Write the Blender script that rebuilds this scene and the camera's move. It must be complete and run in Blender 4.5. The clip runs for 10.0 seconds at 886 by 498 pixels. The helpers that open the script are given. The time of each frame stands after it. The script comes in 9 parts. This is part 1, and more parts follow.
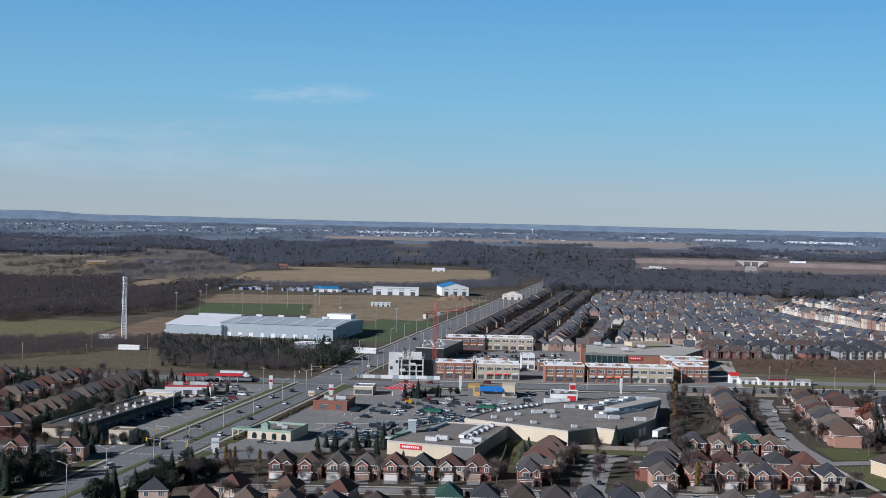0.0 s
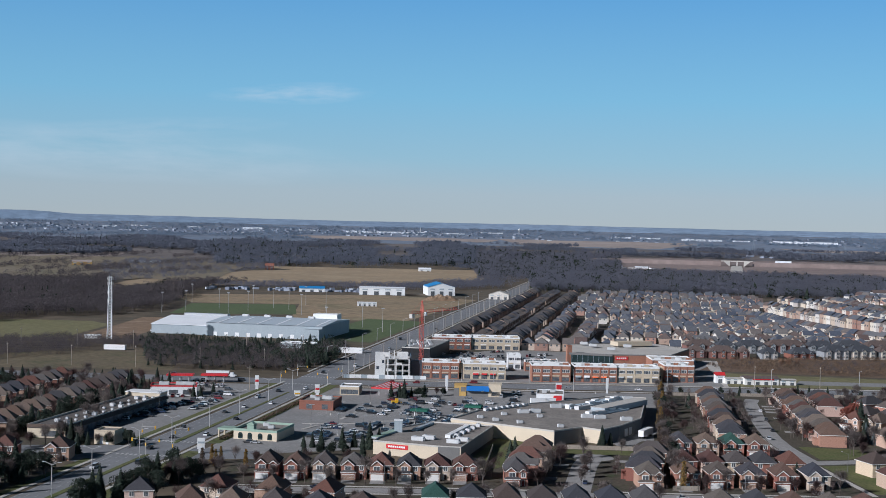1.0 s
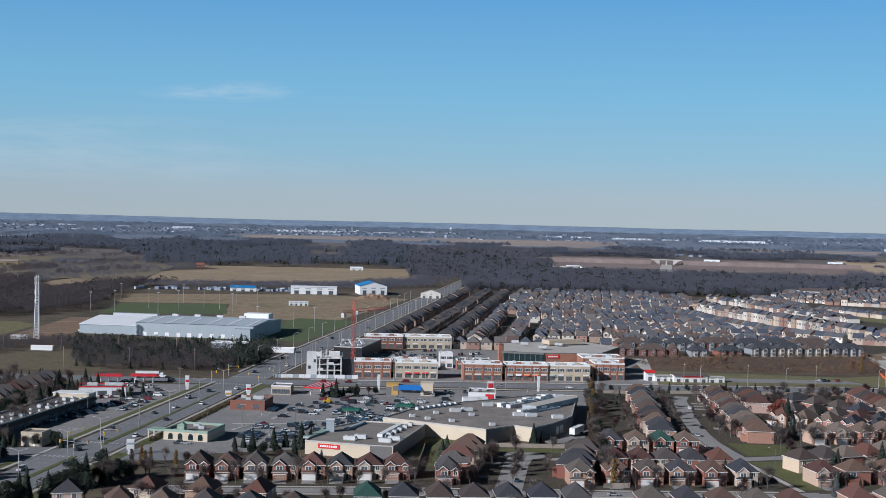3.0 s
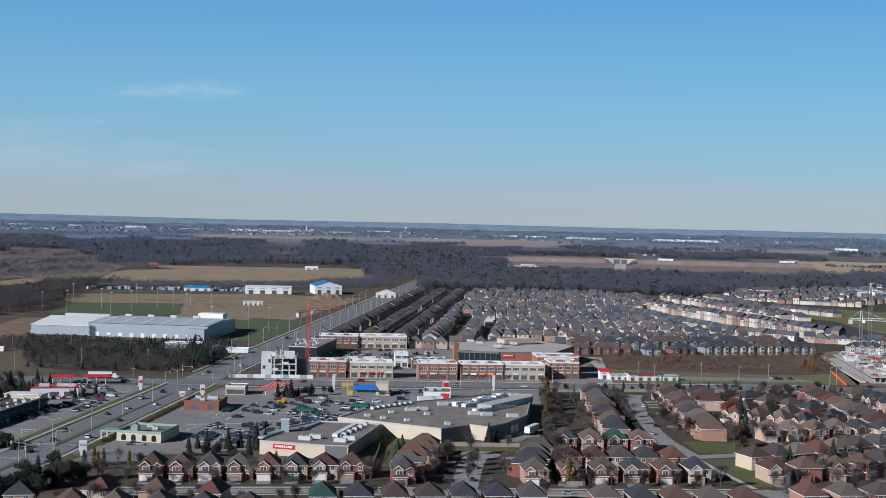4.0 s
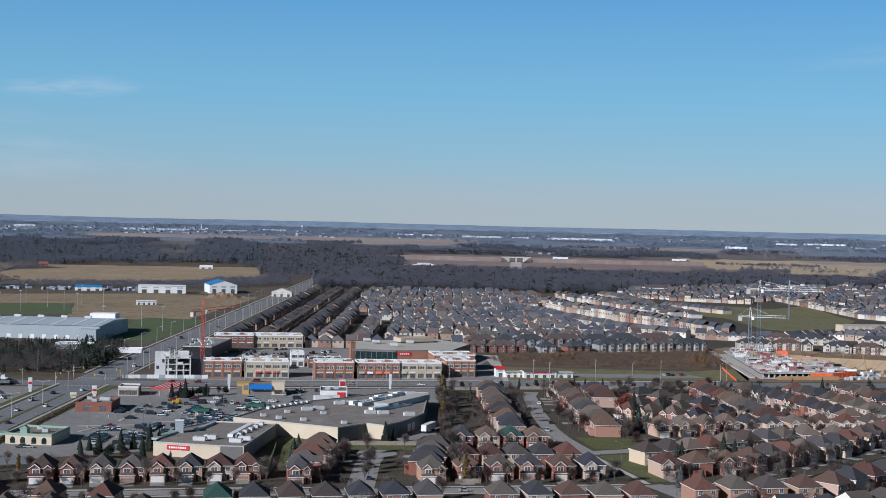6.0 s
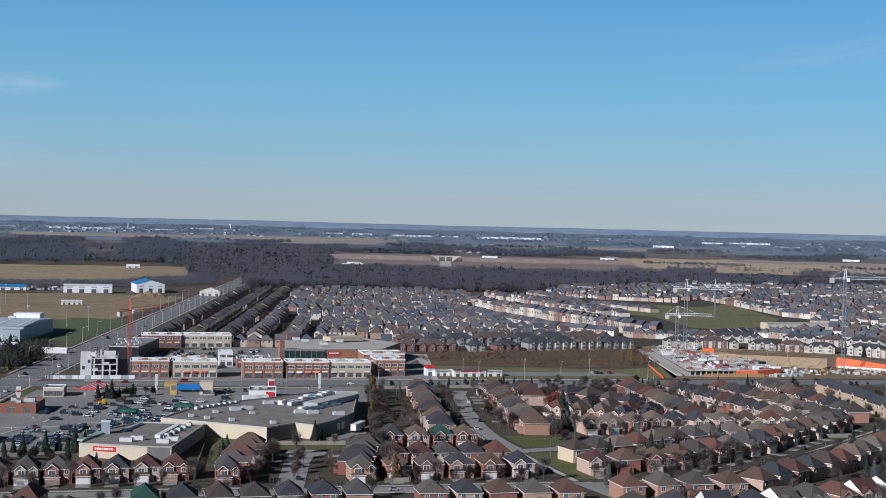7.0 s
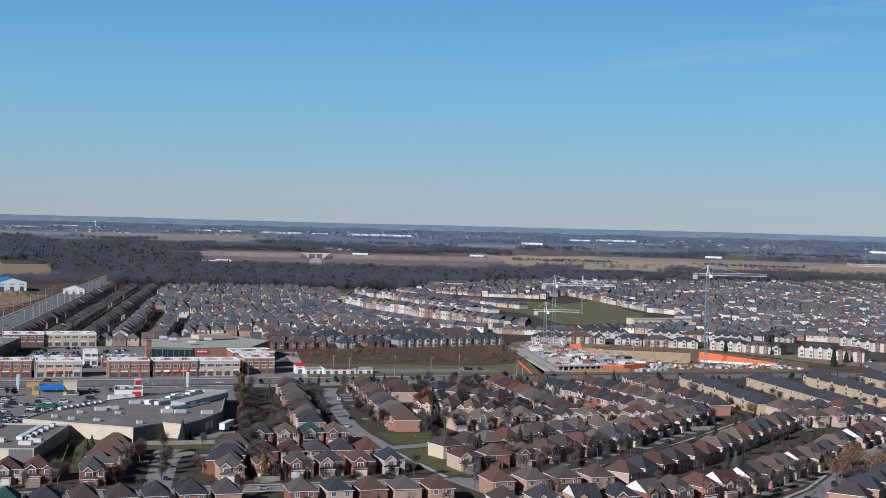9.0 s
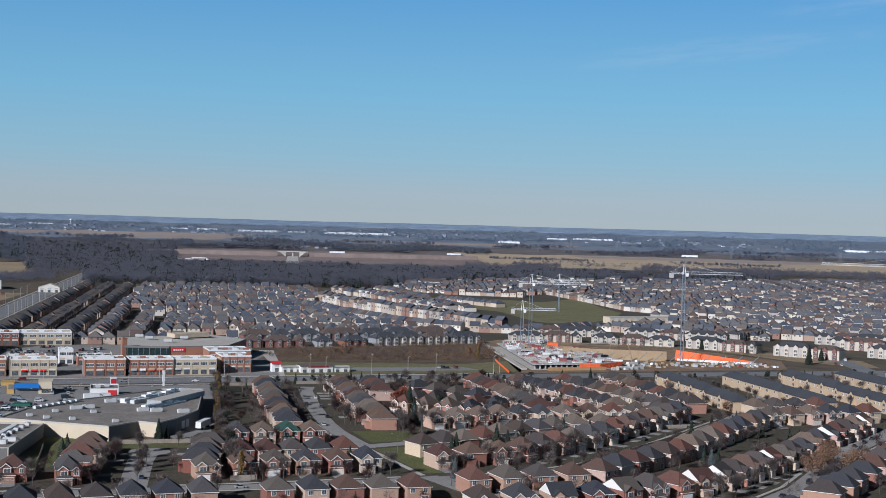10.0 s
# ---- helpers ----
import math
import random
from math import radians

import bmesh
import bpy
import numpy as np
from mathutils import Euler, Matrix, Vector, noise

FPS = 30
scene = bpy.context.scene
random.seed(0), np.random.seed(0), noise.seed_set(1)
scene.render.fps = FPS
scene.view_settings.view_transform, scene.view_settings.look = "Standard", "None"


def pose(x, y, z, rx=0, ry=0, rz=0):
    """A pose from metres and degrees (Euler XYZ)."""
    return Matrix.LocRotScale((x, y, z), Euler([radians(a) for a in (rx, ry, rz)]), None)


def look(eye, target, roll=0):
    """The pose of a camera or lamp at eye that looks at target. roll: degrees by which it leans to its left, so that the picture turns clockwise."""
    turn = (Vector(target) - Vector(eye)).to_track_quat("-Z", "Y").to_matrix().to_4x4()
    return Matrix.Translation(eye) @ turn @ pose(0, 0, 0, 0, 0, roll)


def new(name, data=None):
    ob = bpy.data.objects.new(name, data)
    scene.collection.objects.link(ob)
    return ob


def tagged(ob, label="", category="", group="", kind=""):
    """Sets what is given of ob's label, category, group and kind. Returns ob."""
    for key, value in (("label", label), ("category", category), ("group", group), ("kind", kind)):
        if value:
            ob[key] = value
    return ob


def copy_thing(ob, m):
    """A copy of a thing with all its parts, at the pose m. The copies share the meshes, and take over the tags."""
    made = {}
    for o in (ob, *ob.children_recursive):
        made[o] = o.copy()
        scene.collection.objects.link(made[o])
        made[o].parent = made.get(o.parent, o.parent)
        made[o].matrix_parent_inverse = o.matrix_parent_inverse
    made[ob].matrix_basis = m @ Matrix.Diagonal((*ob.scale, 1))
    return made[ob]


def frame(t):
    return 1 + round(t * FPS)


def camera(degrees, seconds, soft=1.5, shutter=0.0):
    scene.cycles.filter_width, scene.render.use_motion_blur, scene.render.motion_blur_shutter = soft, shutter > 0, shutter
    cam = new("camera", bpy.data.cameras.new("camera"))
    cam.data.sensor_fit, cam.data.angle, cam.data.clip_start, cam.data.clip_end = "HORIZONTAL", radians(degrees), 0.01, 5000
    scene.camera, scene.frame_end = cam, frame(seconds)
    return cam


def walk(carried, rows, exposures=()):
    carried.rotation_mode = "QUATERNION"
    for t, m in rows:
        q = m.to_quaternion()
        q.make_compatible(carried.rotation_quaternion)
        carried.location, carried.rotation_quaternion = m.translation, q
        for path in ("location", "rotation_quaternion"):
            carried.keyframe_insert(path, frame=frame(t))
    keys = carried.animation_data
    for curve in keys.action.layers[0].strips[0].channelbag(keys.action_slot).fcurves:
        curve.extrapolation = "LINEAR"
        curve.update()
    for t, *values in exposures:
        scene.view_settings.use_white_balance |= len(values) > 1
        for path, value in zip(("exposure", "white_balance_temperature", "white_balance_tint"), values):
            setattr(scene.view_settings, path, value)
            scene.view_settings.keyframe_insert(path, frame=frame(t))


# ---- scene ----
EYE = 100.0
cam = camera(36.0, 10.0, soft=0.85)
# seconds, yaw, pitch, lean: the drone hovers and turns to its right
ROWS = [
    (0.0, 0.0, -1.2, 1.26), (0.5, -0.147, -1.198, 1.285), (1.0, -0.572, -1.194, 1.31),
    (1.5, -1.124, -1.19, 1.315), (2.0, -1.849, -1.186, 1.325), (2.5, -2.575, -1.18, 1.325),
    (4.0, -5.32, -1.156, 1.293), (4.5, -6.221, -1.148, 1.29), (5.0, -7.302, -1.137, 1.305),
    (6.5, -11.067, -1.109, 1.345), (7.0, -12.625, -1.094, 1.375), (7.5, -14.111, -1.081, 1.395),
    (8.0, -15.743, -1.074, 1.425), (8.5, -17.059, -1.072, 1.445), (9.0, -18.073, -1.085, 1.46),
    (9.5, -18.688, -1.105, 1.49), (10.0, -19.037, -1.125, 1.55),
]
walk(cam, [(t, pose(0, 0, EYE, 90 + pitch, 0, yaw) @ pose(0, 0, 0, 0, 0, lean)) for t, yaw, pitch, lean in ROWS],
     [(0.0, 0.05, 5900, 11), (4.5, 0.01, 5900, 11), (10.0, -0.05, 5900, 11)])

# ---- world and sun ----
SUN_TO = Vector((-0.80, -0.52, 0.46)).normalized()      # towards the sun
sun_data = bpy.data.lights.new("sun", "SUN")
sun_data.energy, sun_data.angle, sun_data.color = 5.0, radians(0.5), (1.0, 0.965, 0.945)
sun = new("sun", sun_data)
sun.matrix_world = look((-300, -200, 400), Vector((-300, -200, 400)) - SUN_TO)

world = bpy.data.worlds.new("world")
scene.world = world
world.use_nodes = True
wn, wl = world.node_tree.nodes, world.node_tree.links
wn.clear()


def wnode(kind, **inputs):
    n = wn.new(kind)
    for k, val in inputs.items():
        n.inputs[int(k[1:])].default_value = val
    return n


def wmath(op, a, b=None, c=None):
    n = wn.new("ShaderNodeMath")
    n.operation = op
    for i, val in enumerate((a, b, c)):
        if val is None:
            continue
        if isinstance(val, (int, float)):
            n.inputs[i].default_value = val
        else:
            wl.new(val, n.inputs[i])
    return n.outputs[0]


sky = wn.new("ShaderNodeTexSky")
sky.sky_type, sky.sun_disc = "NISHITA", False
sky.sun_elevation = math.asin(SUN_TO.z)
sky.sun_rotation = math.atan2(SUN_TO.x, SUN_TO.y)
sky.air_density, sky.dust_density, sky.ozone_density = 1.0, 0.6, 1.5
coord = wn.new("ShaderNodeTexCoord")
xyz = wn.new("ShaderNodeSeparateXYZ")
wl.new(coord.outputs["Generated"], xyz.inputs[0])
# the pale haze of the lowest degrees, below the clear blue
low = wn.new("ShaderNodeValToRGB")
stops = [(0.0, (0.425, 0.475, 0.475)), (0.02, (0.405, 0.485, 0.51)), (0.045, (0.315, 0.50, 0.585)), (0.09, (0.225, 0.475, 0.64)),
         (0.16, (0.14, 0.365, 0.615)), (0.3, (0.03, 0.08, 0.19))]
while len(low.color_ramp.elements) < len(stops):
    low.color_ramp.elements.new(0.5)
for e, (p, c) in zip(low.color_ramp.elements, stops):
    e.position, e.color = p, (*c, 1)
wl.new(xyz.outputs[2], low.inputs[0])
azim = wmath("ARCTAN2", xyz.outputs[0], xyz.outputs[1])


def wisp(az, el, waz, wel, tilt, amount, sx, sy, seed):
    """A streak of high cloud about one direction of the sky, radians."""
    da = wmath("SUBTRACT", azim, az)
    de = wmath("SUBTRACT", wmath("SUBTRACT", xyz.outputs[2], el), wmath("MULTIPLY", da, tilt))
    comb = wn.new("ShaderNodeCombineXYZ")
    wl.new(wmath("MULTIPLY", da, sx), comb.inputs[0])
    wl.new(wmath("MULTIPLY", de, sy), comb.inputs[1])
    comb.inputs[2].default_value = seed
    nz = wn.new("ShaderNodeTexNoise")
    nz.inputs["Scale"].default_value, nz.inputs["Detail"].default_value, nz.inputs["Roughness"].default_value = 1.0, 5.0, 0.6
    wl.new(comb.outputs[0], nz.inputs["Vector"])
    r2 = wmath("ADD", wmath("POWER", wmath("ABSOLUTE", wmath("DIVIDE", da, waz)), 2.0), wmath("POWER", wmath("ABSOLUTE", wmath("DIVIDE", de, wel)), 2.0))
    mask = wmath("MAXIMUM", wmath("SUBTRACT", 1.0, r2), 0.0)
    body = wmath("MAXIMUM", wmath("SUBTRACT", nz.outputs[0], 0.34), 0.0)
    return wmath("MULTIPLY", wmath("MULTIPLY", mask, body), amount)


clouds = None
for args in ((-0.092, 0.090, 0.052, 0.0085, 0.05, 1.25, 30, 140, 1.0), (-0.13, 0.088, 0.035, 0.006, 0.05, 0.7, 40, 160, 4.0),
             (-0.25, 0.043, 0.24, 0.021, -0.03, 1.0, 14, 70, 2.0), (-0.20, 0.062, 0.10, 0.008, 0.06, 0.5, 25, 140, 7.0),
             (0.53, 0.128, 0.13, 0.011, 0.10, 0.42, 22, 160, 3.0), (0.62, 0.16, 0.07, 0.010, 0.1, 0.4, 22, 120, 9.0),
             (-0.34, 0.150, 0.08, 0.008, 0.05, 0.5, 30, 140, 5.0)):
    c = wisp(*args)
    clouds = c if clouds is None else wmath("ADD", clouds, c)
clouds = wmath("MINIMUM", clouds, 0.75)


def wmix(fac, a, b):
    n = wn.new("ShaderNodeMix")
    n.data_type = "RGBA"
    for slot, val in ((0, fac), (6, a), (7, b)):
        if isinstance(val, (int, float)):
            n.inputs[slot].default_value = val
        elif isinstance(val, tuple):
            n.inputs[slot].default_value = val
        else:
            wl.new(val, n.inputs[slot])
    return n.outputs[2]


nish = wn.new("ShaderNodeVectorMath")
nish.operation = "SCALE"
wl.new(sky.outputs[0], nish.inputs[0])
nish.inputs["Scale"].default_value = 0.0045
up = wmath("MULTIPLY", wmath("MINIMUM", wmath("MAXIMUM", wmath("SUBTRACT", xyz.outputs[2], 0.2), 0.0), 0.4), 2.5)
skycol = wmix(up, low.outputs[0], nish.outputs[0])
skycol = wmix(clouds, skycol, (0.62, 0.68, 0.72, 1))
# a little paler away from the sun
side = wmath("ADD", 0.975, wmath("MULTIPLY", wmath("MINIMUM", wmath("MAXIMUM", azim, -0.5), 0.8), 0.12))
sided = wn.new("ShaderNodeVectorMath")
sided.operation = "SCALE"
wl.new(skycol, sided.inputs[0])
wl.new(side, sided.inputs["Scale"])
bg = wn.new("ShaderNodeBackground")
wl.new(sided.outputs[0], bg.inputs[0])
bg.inputs[1].default_value = 1.0
wout = wn.new("ShaderNodeOutputWorld")
wl.new(bg.outputs[0], wout.inputs[0])


# ---- materials ----
def mat(name, colours, rough=0.85, scale=0.3, detail=0.12, fine=6.0, metal=0.0, bump=0.0, vary=None, spec=0.3, stain=0.0, stain_col=(0.03, 0.03, 0.03)):
    """A surface. colours: one or more base colours, mixed in patches of 1/scale metres, or, with vary 'object' or 'island', one of them for each piece."""
    m = bpy.data.materials.new(name)
    m.use_nodes = True
    nt, nodes = m.node_tree, m.node_tree.nodes
    b = nodes["Principled BSDF"]
    b.inputs["Roughness"].default_value, b.inputs["Metallic"].default_value = rough, metal
    b.inputs["Specular IOR Level"].default_value = spec
    tc = nodes.new("ShaderNodeTexCoord")
    geo = nodes.new("ShaderNodeNewGeometry")
    where = geo.outputs["Position"]

    def noise_tex(sc, det=4.0, rough_n=0.6):
        n = nodes.new("ShaderNodeTexNoise")
        n.inputs["Scale"].default_value, n.inputs["Detail"].default_value, n.inputs["Roughness"].default_value = sc, det, rough_n
        nt.links.new(where, n.inputs["Vector"])
        return n.outputs[0]

    ramp = nodes.new("ShaderNodeValToRGB")
    el = ramp.color_ramp.elements
    while len(el) < max(2, len(colours)):
        el.new(0.5)
    cols = list(colours) if len(colours) > 1 else [colours[0], colours[0]]
    if vary:
        ramp.color_ramp.interpolation = "CONSTANT"
        for i, c in enumerate(cols):
            el[i].position, el[i].color = i / len(cols), (*c, 1)
        if vary == "object":
            nt.links.new(nodes.new("ShaderNodeObjectInfo").outputs["Random"], ramp.inputs[0])
        else:
            nt.links.new(geo.outputs["Random Per Island"], ramp.inputs[0])
    else:
        for i, c in enumerate(cols):
            el[i].position, el[i].color = 0.3 + 0.4 * i / (len(cols) - 1), (*c, 1)
        nt.links.new(noise_tex(scale), ramp.inputs[0])
    # finer grain, lighter and darker
    mr = nodes.new("ShaderNodeMapRange")
    mr.inputs[1].default_value, mr.inputs[2].default_value = 0.25, 0.75
    mr.inputs[3].default_value, mr.inputs[4].default_value = 1 - detail * 2, 1 + detail * 2
    nt.links.new(noise_tex(fine, 3.0), mr.inputs[0])
    mul = nodes.new("ShaderNodeVectorMath")
    mul.operation = "SCALE"
    nt.links.new(ramp.outputs[0], mul.inputs[0])
    nt.links.new(mr.outputs[0], mul.inputs["Scale"])
    col = mul.outputs[0]
    if stain:
        mx = nodes.new("ShaderNodeMix")
        mx.data_type = "RGBA"
        sr = nodes.new("ShaderNodeMapRange")
        sr.inputs[1].default_value, sr.inputs[2].default_value, sr.inputs[3].default_value, sr.inputs[4].default_value = 0.5, 0.72, 0.0, stain
        nt.links.new(noise_tex(scale * 2.7, 6.0, 0.7), sr.inputs[0])
        nt.links.new(sr.outputs[0], mx.inputs[0])
        nt.links.new(col, mx.inputs[6])
        mx.inputs[7].default_value = (*stain_col, 1)
        col = mx.outputs[2]
    nt.links.new(col, b.inputs["Base Color"])
    if bump:
        bn = nodes.new("ShaderNodeBump")
        bn.inputs["Strength"].default_value, bn.inputs["Distance"].default_value = 0.6, bump
        nt.links.new(noise_tex(fine * 0.6, 4.0), bn.inputs["Height"])
        nt.links.new(bn.outputs[0], b.inputs["Normal"])
    return m


ROOFS = [(0.050, 0.054, 0.064), (0.105, 0.076, 0.064), (0.115, 0.064, 0.054), (0.038, 0.044, 0.058), (0.13, 0.105, 0.088), (0.088, 0.054, 0.046),
         (0.066, 0.068, 0.074), (0.12, 0.095, 0.078), (0.045, 0.048, 0.055), (0.105, 0.055, 0.044), (0.09, 0.09, 0.09), (0.055, 0.05, 0.05), (0.078, 0.07, 0.064), (0.095, 0.088, 0.08), (0.048, 0.05, 0.06), (0.11, 0.078, 0.062), (0.13, 0.115, 0.1), (0.04, 0.045, 0.055), (0.07, 0.066, 0.066), (0.075, 0.042, 0.038), (0.09, 0.062, 0.052), (0.062, 0.05, 0.046)]
BRICKS = [(0.47, 0.345, 0.265), (0.43, 0.29, 0.215), (0.28, 0.128, 0.094), (0.41, 0.275, 0.20), (0.31, 0.15, 0.11), (0.25, 0.105, 0.08), (0.38, 0.23, 0.165), (0.24, 0.105, 0.08), (0.46, 0.375, 0.30), (0.40, 0.25, 0.18), (0.27, 0.122, 0.092), (0.36, 0.20, 0.145)]
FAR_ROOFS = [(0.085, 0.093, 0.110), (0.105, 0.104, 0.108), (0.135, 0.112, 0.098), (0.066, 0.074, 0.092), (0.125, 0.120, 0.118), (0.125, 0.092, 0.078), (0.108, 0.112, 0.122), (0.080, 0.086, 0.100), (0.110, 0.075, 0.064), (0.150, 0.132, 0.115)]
FAR_WALLS = [(0.56, 0.50, 0.42), (0.68, 0.63, 0.56), (0.38, 0.28, 0.22), (0.35, 0.205, 0.16), (0.62, 0.58, 0.52), (0.46, 0.37, 0.30), (0.29, 0.18, 0.145)]
m_roof = mat("shingles", [(r * 1.1, g, b * 0.96) for r, g, b in ROOFS], 0.9, vary="object", detail=0.14, fine=2.2, bump=0.03)
m_brick = mat("house_brick", BRICKS, 0.9, vary="object", detail=0.10, fine=3.0)
m_brick_pale = mat("pale_house_brick", [(0.55, 0.42, 0.31), (0.60, 0.49, 0.39), (0.50, 0.34, 0.26), (0.57, 0.42, 0.35), (0.36, 0.17, 0.125), (0.62, 0.54, 0.45), (0.47, 0.33, 0.275), (0.58, 0.46, 0.33), (0.42, 0.22, 0.165)], 0.9, vary="object", detail=0.10, fine=3.0)
# roof tones pushed towards blue, as haze over the estate
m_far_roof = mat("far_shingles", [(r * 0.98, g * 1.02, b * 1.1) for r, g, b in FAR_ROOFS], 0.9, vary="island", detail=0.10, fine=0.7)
m_green_roof = mat("green_shingles", [(0.028, 0.07, 0.058)], 0.9, detail=0.14, fine=2.2, bump=0.03)
m_dark_roof = mat("dark_shingles", [(0.040, 0.043, 0.052), (0.07, 0.064, 0.062), (0.055, 0.055, 0.062), (0.085, 0.07, 0.062), (0.048, 0.05, 0.06)], 0.9, vary="island", detail=0.12, fine=0.8)
m_pale_wall = mat("pale_house_walls", [(0.58, 0.515, 0.43), (0.62, 0.575, 0.51), (0.44, 0.36, 0.29), (0.56, 0.525, 0.48), (0.36, 0.26, 0.205), (0.54, 0.46, 0.365), (0.27, 0.16, 0.125), (0.40, 0.36, 0.33)], 0.9, vary="island", detail=0.08, fine=1.5)
m_far_wall = mat("far_house_walls", FAR_WALLS, 0.85, vary="island", detail=0.08, fine=1.5)
m_brown_wall = mat("row_house_walls", [(0.25, 0.175, 0.135), (0.31, 0.235, 0.19), (0.22, 0.145, 0.115), (0.38, 0.31, 0.25)], 0.9, vary="island", detail=0.08, fine=1.5)
m_tan_roof = mat("charcoal_townhouse_shingles", [(0.05, 0.055, 0.066), (0.062, 0.066, 0.075)], 0.9, scale=0.05, detail=0.12, fine=2.0)
m_tan_brick = mat("tan_brick", [(0.50, 0.385, 0.265), (0.44, 0.33, 0.22)], 0.9, scale=0.2, detail=0.08)
m_trim = mat("white_trim", [(0.74, 0.72, 0.68)], 0.6, detail=0.05)
m_door = mat("garage_doors", [(0.74, 0.73, 0.70), (0.62, 0.57, 0.50), (0.30, 0.20, 0.15), (0.70, 0.68, 0.65)], 0.6, vary="object", detail=0.05)
m_entry = mat("entrance_doors", [(0.09, 0.05, 0.04), (0.05, 0.06, 0.07), (0.2, 0.04, 0.03)], 0.5, vary="object")
# the paler tone paints reflected sky into the panes
m_glass = mat("window_glass", [(0.05, 0.058, 0.068), (0.15, 0.16, 0.17)], 0.12, scale=0.7, spec=0.6)
m_darkglass = mat("dark_curtain_glass", [(0.018, 0.03, 0.032), (0.03, 0.05, 0.05)], 0.1, scale=0.4, spec=0.6)
m_asphalt = mat("asphalt", [(0.215, 0.22, 0.23), (0.175, 0.18, 0.188)], 0.9, scale=0.03, detail=0.09, fine=0.8, stain=0.35, stain_col=(0.10, 0.10, 0.10))
m_lot = mat("parking_asphalt", [(0.268, 0.262, 0.256), (0.222, 0.218, 0.214)], 0.9, scale=0.025, detail=0.10, fine=0.5, stain=0.4, stain_col=(0.155, 0.152, 0.15))
m_street = mat("pale_street_asphalt", [(0.31, 0.30, 0.29), (0.26, 0.253, 0.246)], 0.9, scale=0.05, detail=0.10, fine=0.7, stain=0.35, stain_col=(0.18, 0.18, 0.18))
m_concrete = mat("concrete", [(0.48, 0.455, 0.42), (0.42, 0.40, 0.37)], 0.85, scale=0.1, detail=0.10, fine=1.5)
m_paint = mat("road_paint", [(0.42, 0.42, 0.41)], 0.7, detail=0.2, fine=2.0)
m_yellow = mat("yellow_paint", [(0.72, 0.46, 0.03)], 0.6, detail=0.1)
m_lawn = mat("lawn", [(0.092, 0.112, 0.036), (0.115, 0.118, 0.048), (0.075, 0.096, 0.03)], 0.95, scale=0.06, detail=0.2, fine=0.9)
m_green = mat("sports_turf", [(0.085, 0.118, 0.050), (0.10, 0.126, 0.058)], 0.95, scale=0.02, detail=0.12, fine=0.3)
m_yard = mat("house_yards", [(0.058, 0.053, 0.036), (0.078, 0.065, 0.05), (0.046, 0.055, 0.026)], 0.95, scale=0.09, detail=0.25, fine=0.7)
m_field = mat("dry_grass_field", [(0.36, 0.27, 0.172), (0.30, 0.23, 0.148), (0.39, 0.30, 0.195)], 0.95, scale=0.008, detail=0.10, fine=0.08, stain=0.25, stain_col=(0.24, 0.185, 0.12))
m_brownf = mat("bare_soil_field", [(0.20, 0.155, 0.142), (0.255, 0.205, 0.19)], 0.95, scale=0.006, detail=0.10, fine=0.06)
m_meadow = mat("autumn_meadow", [(0.25, 0.195, 0.125), (0.29, 0.215, 0.135), (0.20, 0.17, 0.10)], 0.95, scale=0.012, detail=0.16, fine=0.12, stain=0.45, stain_col=(0.13, 0.115, 0.07))
m_goldf = mat("stubble_field", [(0.46, 0.36, 0.25), (0.40, 0.315, 0.22)], 0.95, scale=0.005, detail=0.08, fine=0.05)
m_palef = mat("pale_distant_field", [(0.36, 0.30, 0.265), (0.30, 0.255, 0.235)], 0.95, scale=0.004, detail=0.08, fine=0.03)
m_pasture = mat("dull_pasture", [(0.185, 0.155, 0.108), (0.215, 0.178, 0.125), (0.155, 0.142, 0.088)], 0.95, scale=0.012, detail=0.14, fine=0.12, stain=0.3, stain_col=(0.10, 0.088, 0.066))
m_rough = mat("rough_autumn_grass", [(0.125, 0.102, 0.064), (0.15, 0.12, 0.075), (0.10, 0.095, 0.05)], 0.95, scale=0.03, detail=0.18, fine=0.25, stain=0.4, stain_col=(0.07, 0.06, 0.042))
m_olive = mat("olive_paddock", [(0.15, 0.145, 0.068), (0.175, 0.16, 0.08), (0.13, 0.128, 0.06)], 0.95, scale=0.02, detail=0.14, fine=0.2)
m_ground = mat("open_ground", [(0.085, 0.072, 0.052), (0.115, 0.09, 0.062), (0.07, 0.066, 0.045)], 0.95, scale=0.006, detail=0.2, fine=0.05, stain=0.4, stain_col=(0.05, 0.046, 0.036))
# these two far grounds carry the haze of distance in their colour
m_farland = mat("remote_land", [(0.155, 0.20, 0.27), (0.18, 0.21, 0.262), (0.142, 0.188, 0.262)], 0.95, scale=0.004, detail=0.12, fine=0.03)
m_midland = mat("distant_land", [(0.135, 0.125, 0.125), (0.16, 0.14, 0.13), (0.12, 0.115, 0.12)], 0.95, scale=0.004, detail=0.14, fine=0.03)
m_dirt = mat("site_dirt", [(0.26, 0.18, 0.115), (0.20, 0.135, 0.088), (0.30, 0.22, 0.15)], 0.95, scale=0.05, detail=0.18, fine=0.5)
m_reed = mat("reeds", [(0.115, 0.078, 0.055), (0.15, 0.098, 0.064), (0.085, 0.062, 0.048)], 0.95, scale=0.03, detail=0.25, fine=0.4)
m_bark = mat("bark", [(0.095, 0.078, 0.068), (0.12, 0.10, 0.09)], 0.95, scale=0.5, detail=0.2)
m_twig = mat("bare_twigs", [(0.20, 0.165, 0.152), (0.25, 0.208, 0.188), (0.17, 0.138, 0.13)], 0.95, vary="object", detail=0.15, fine=0.4)
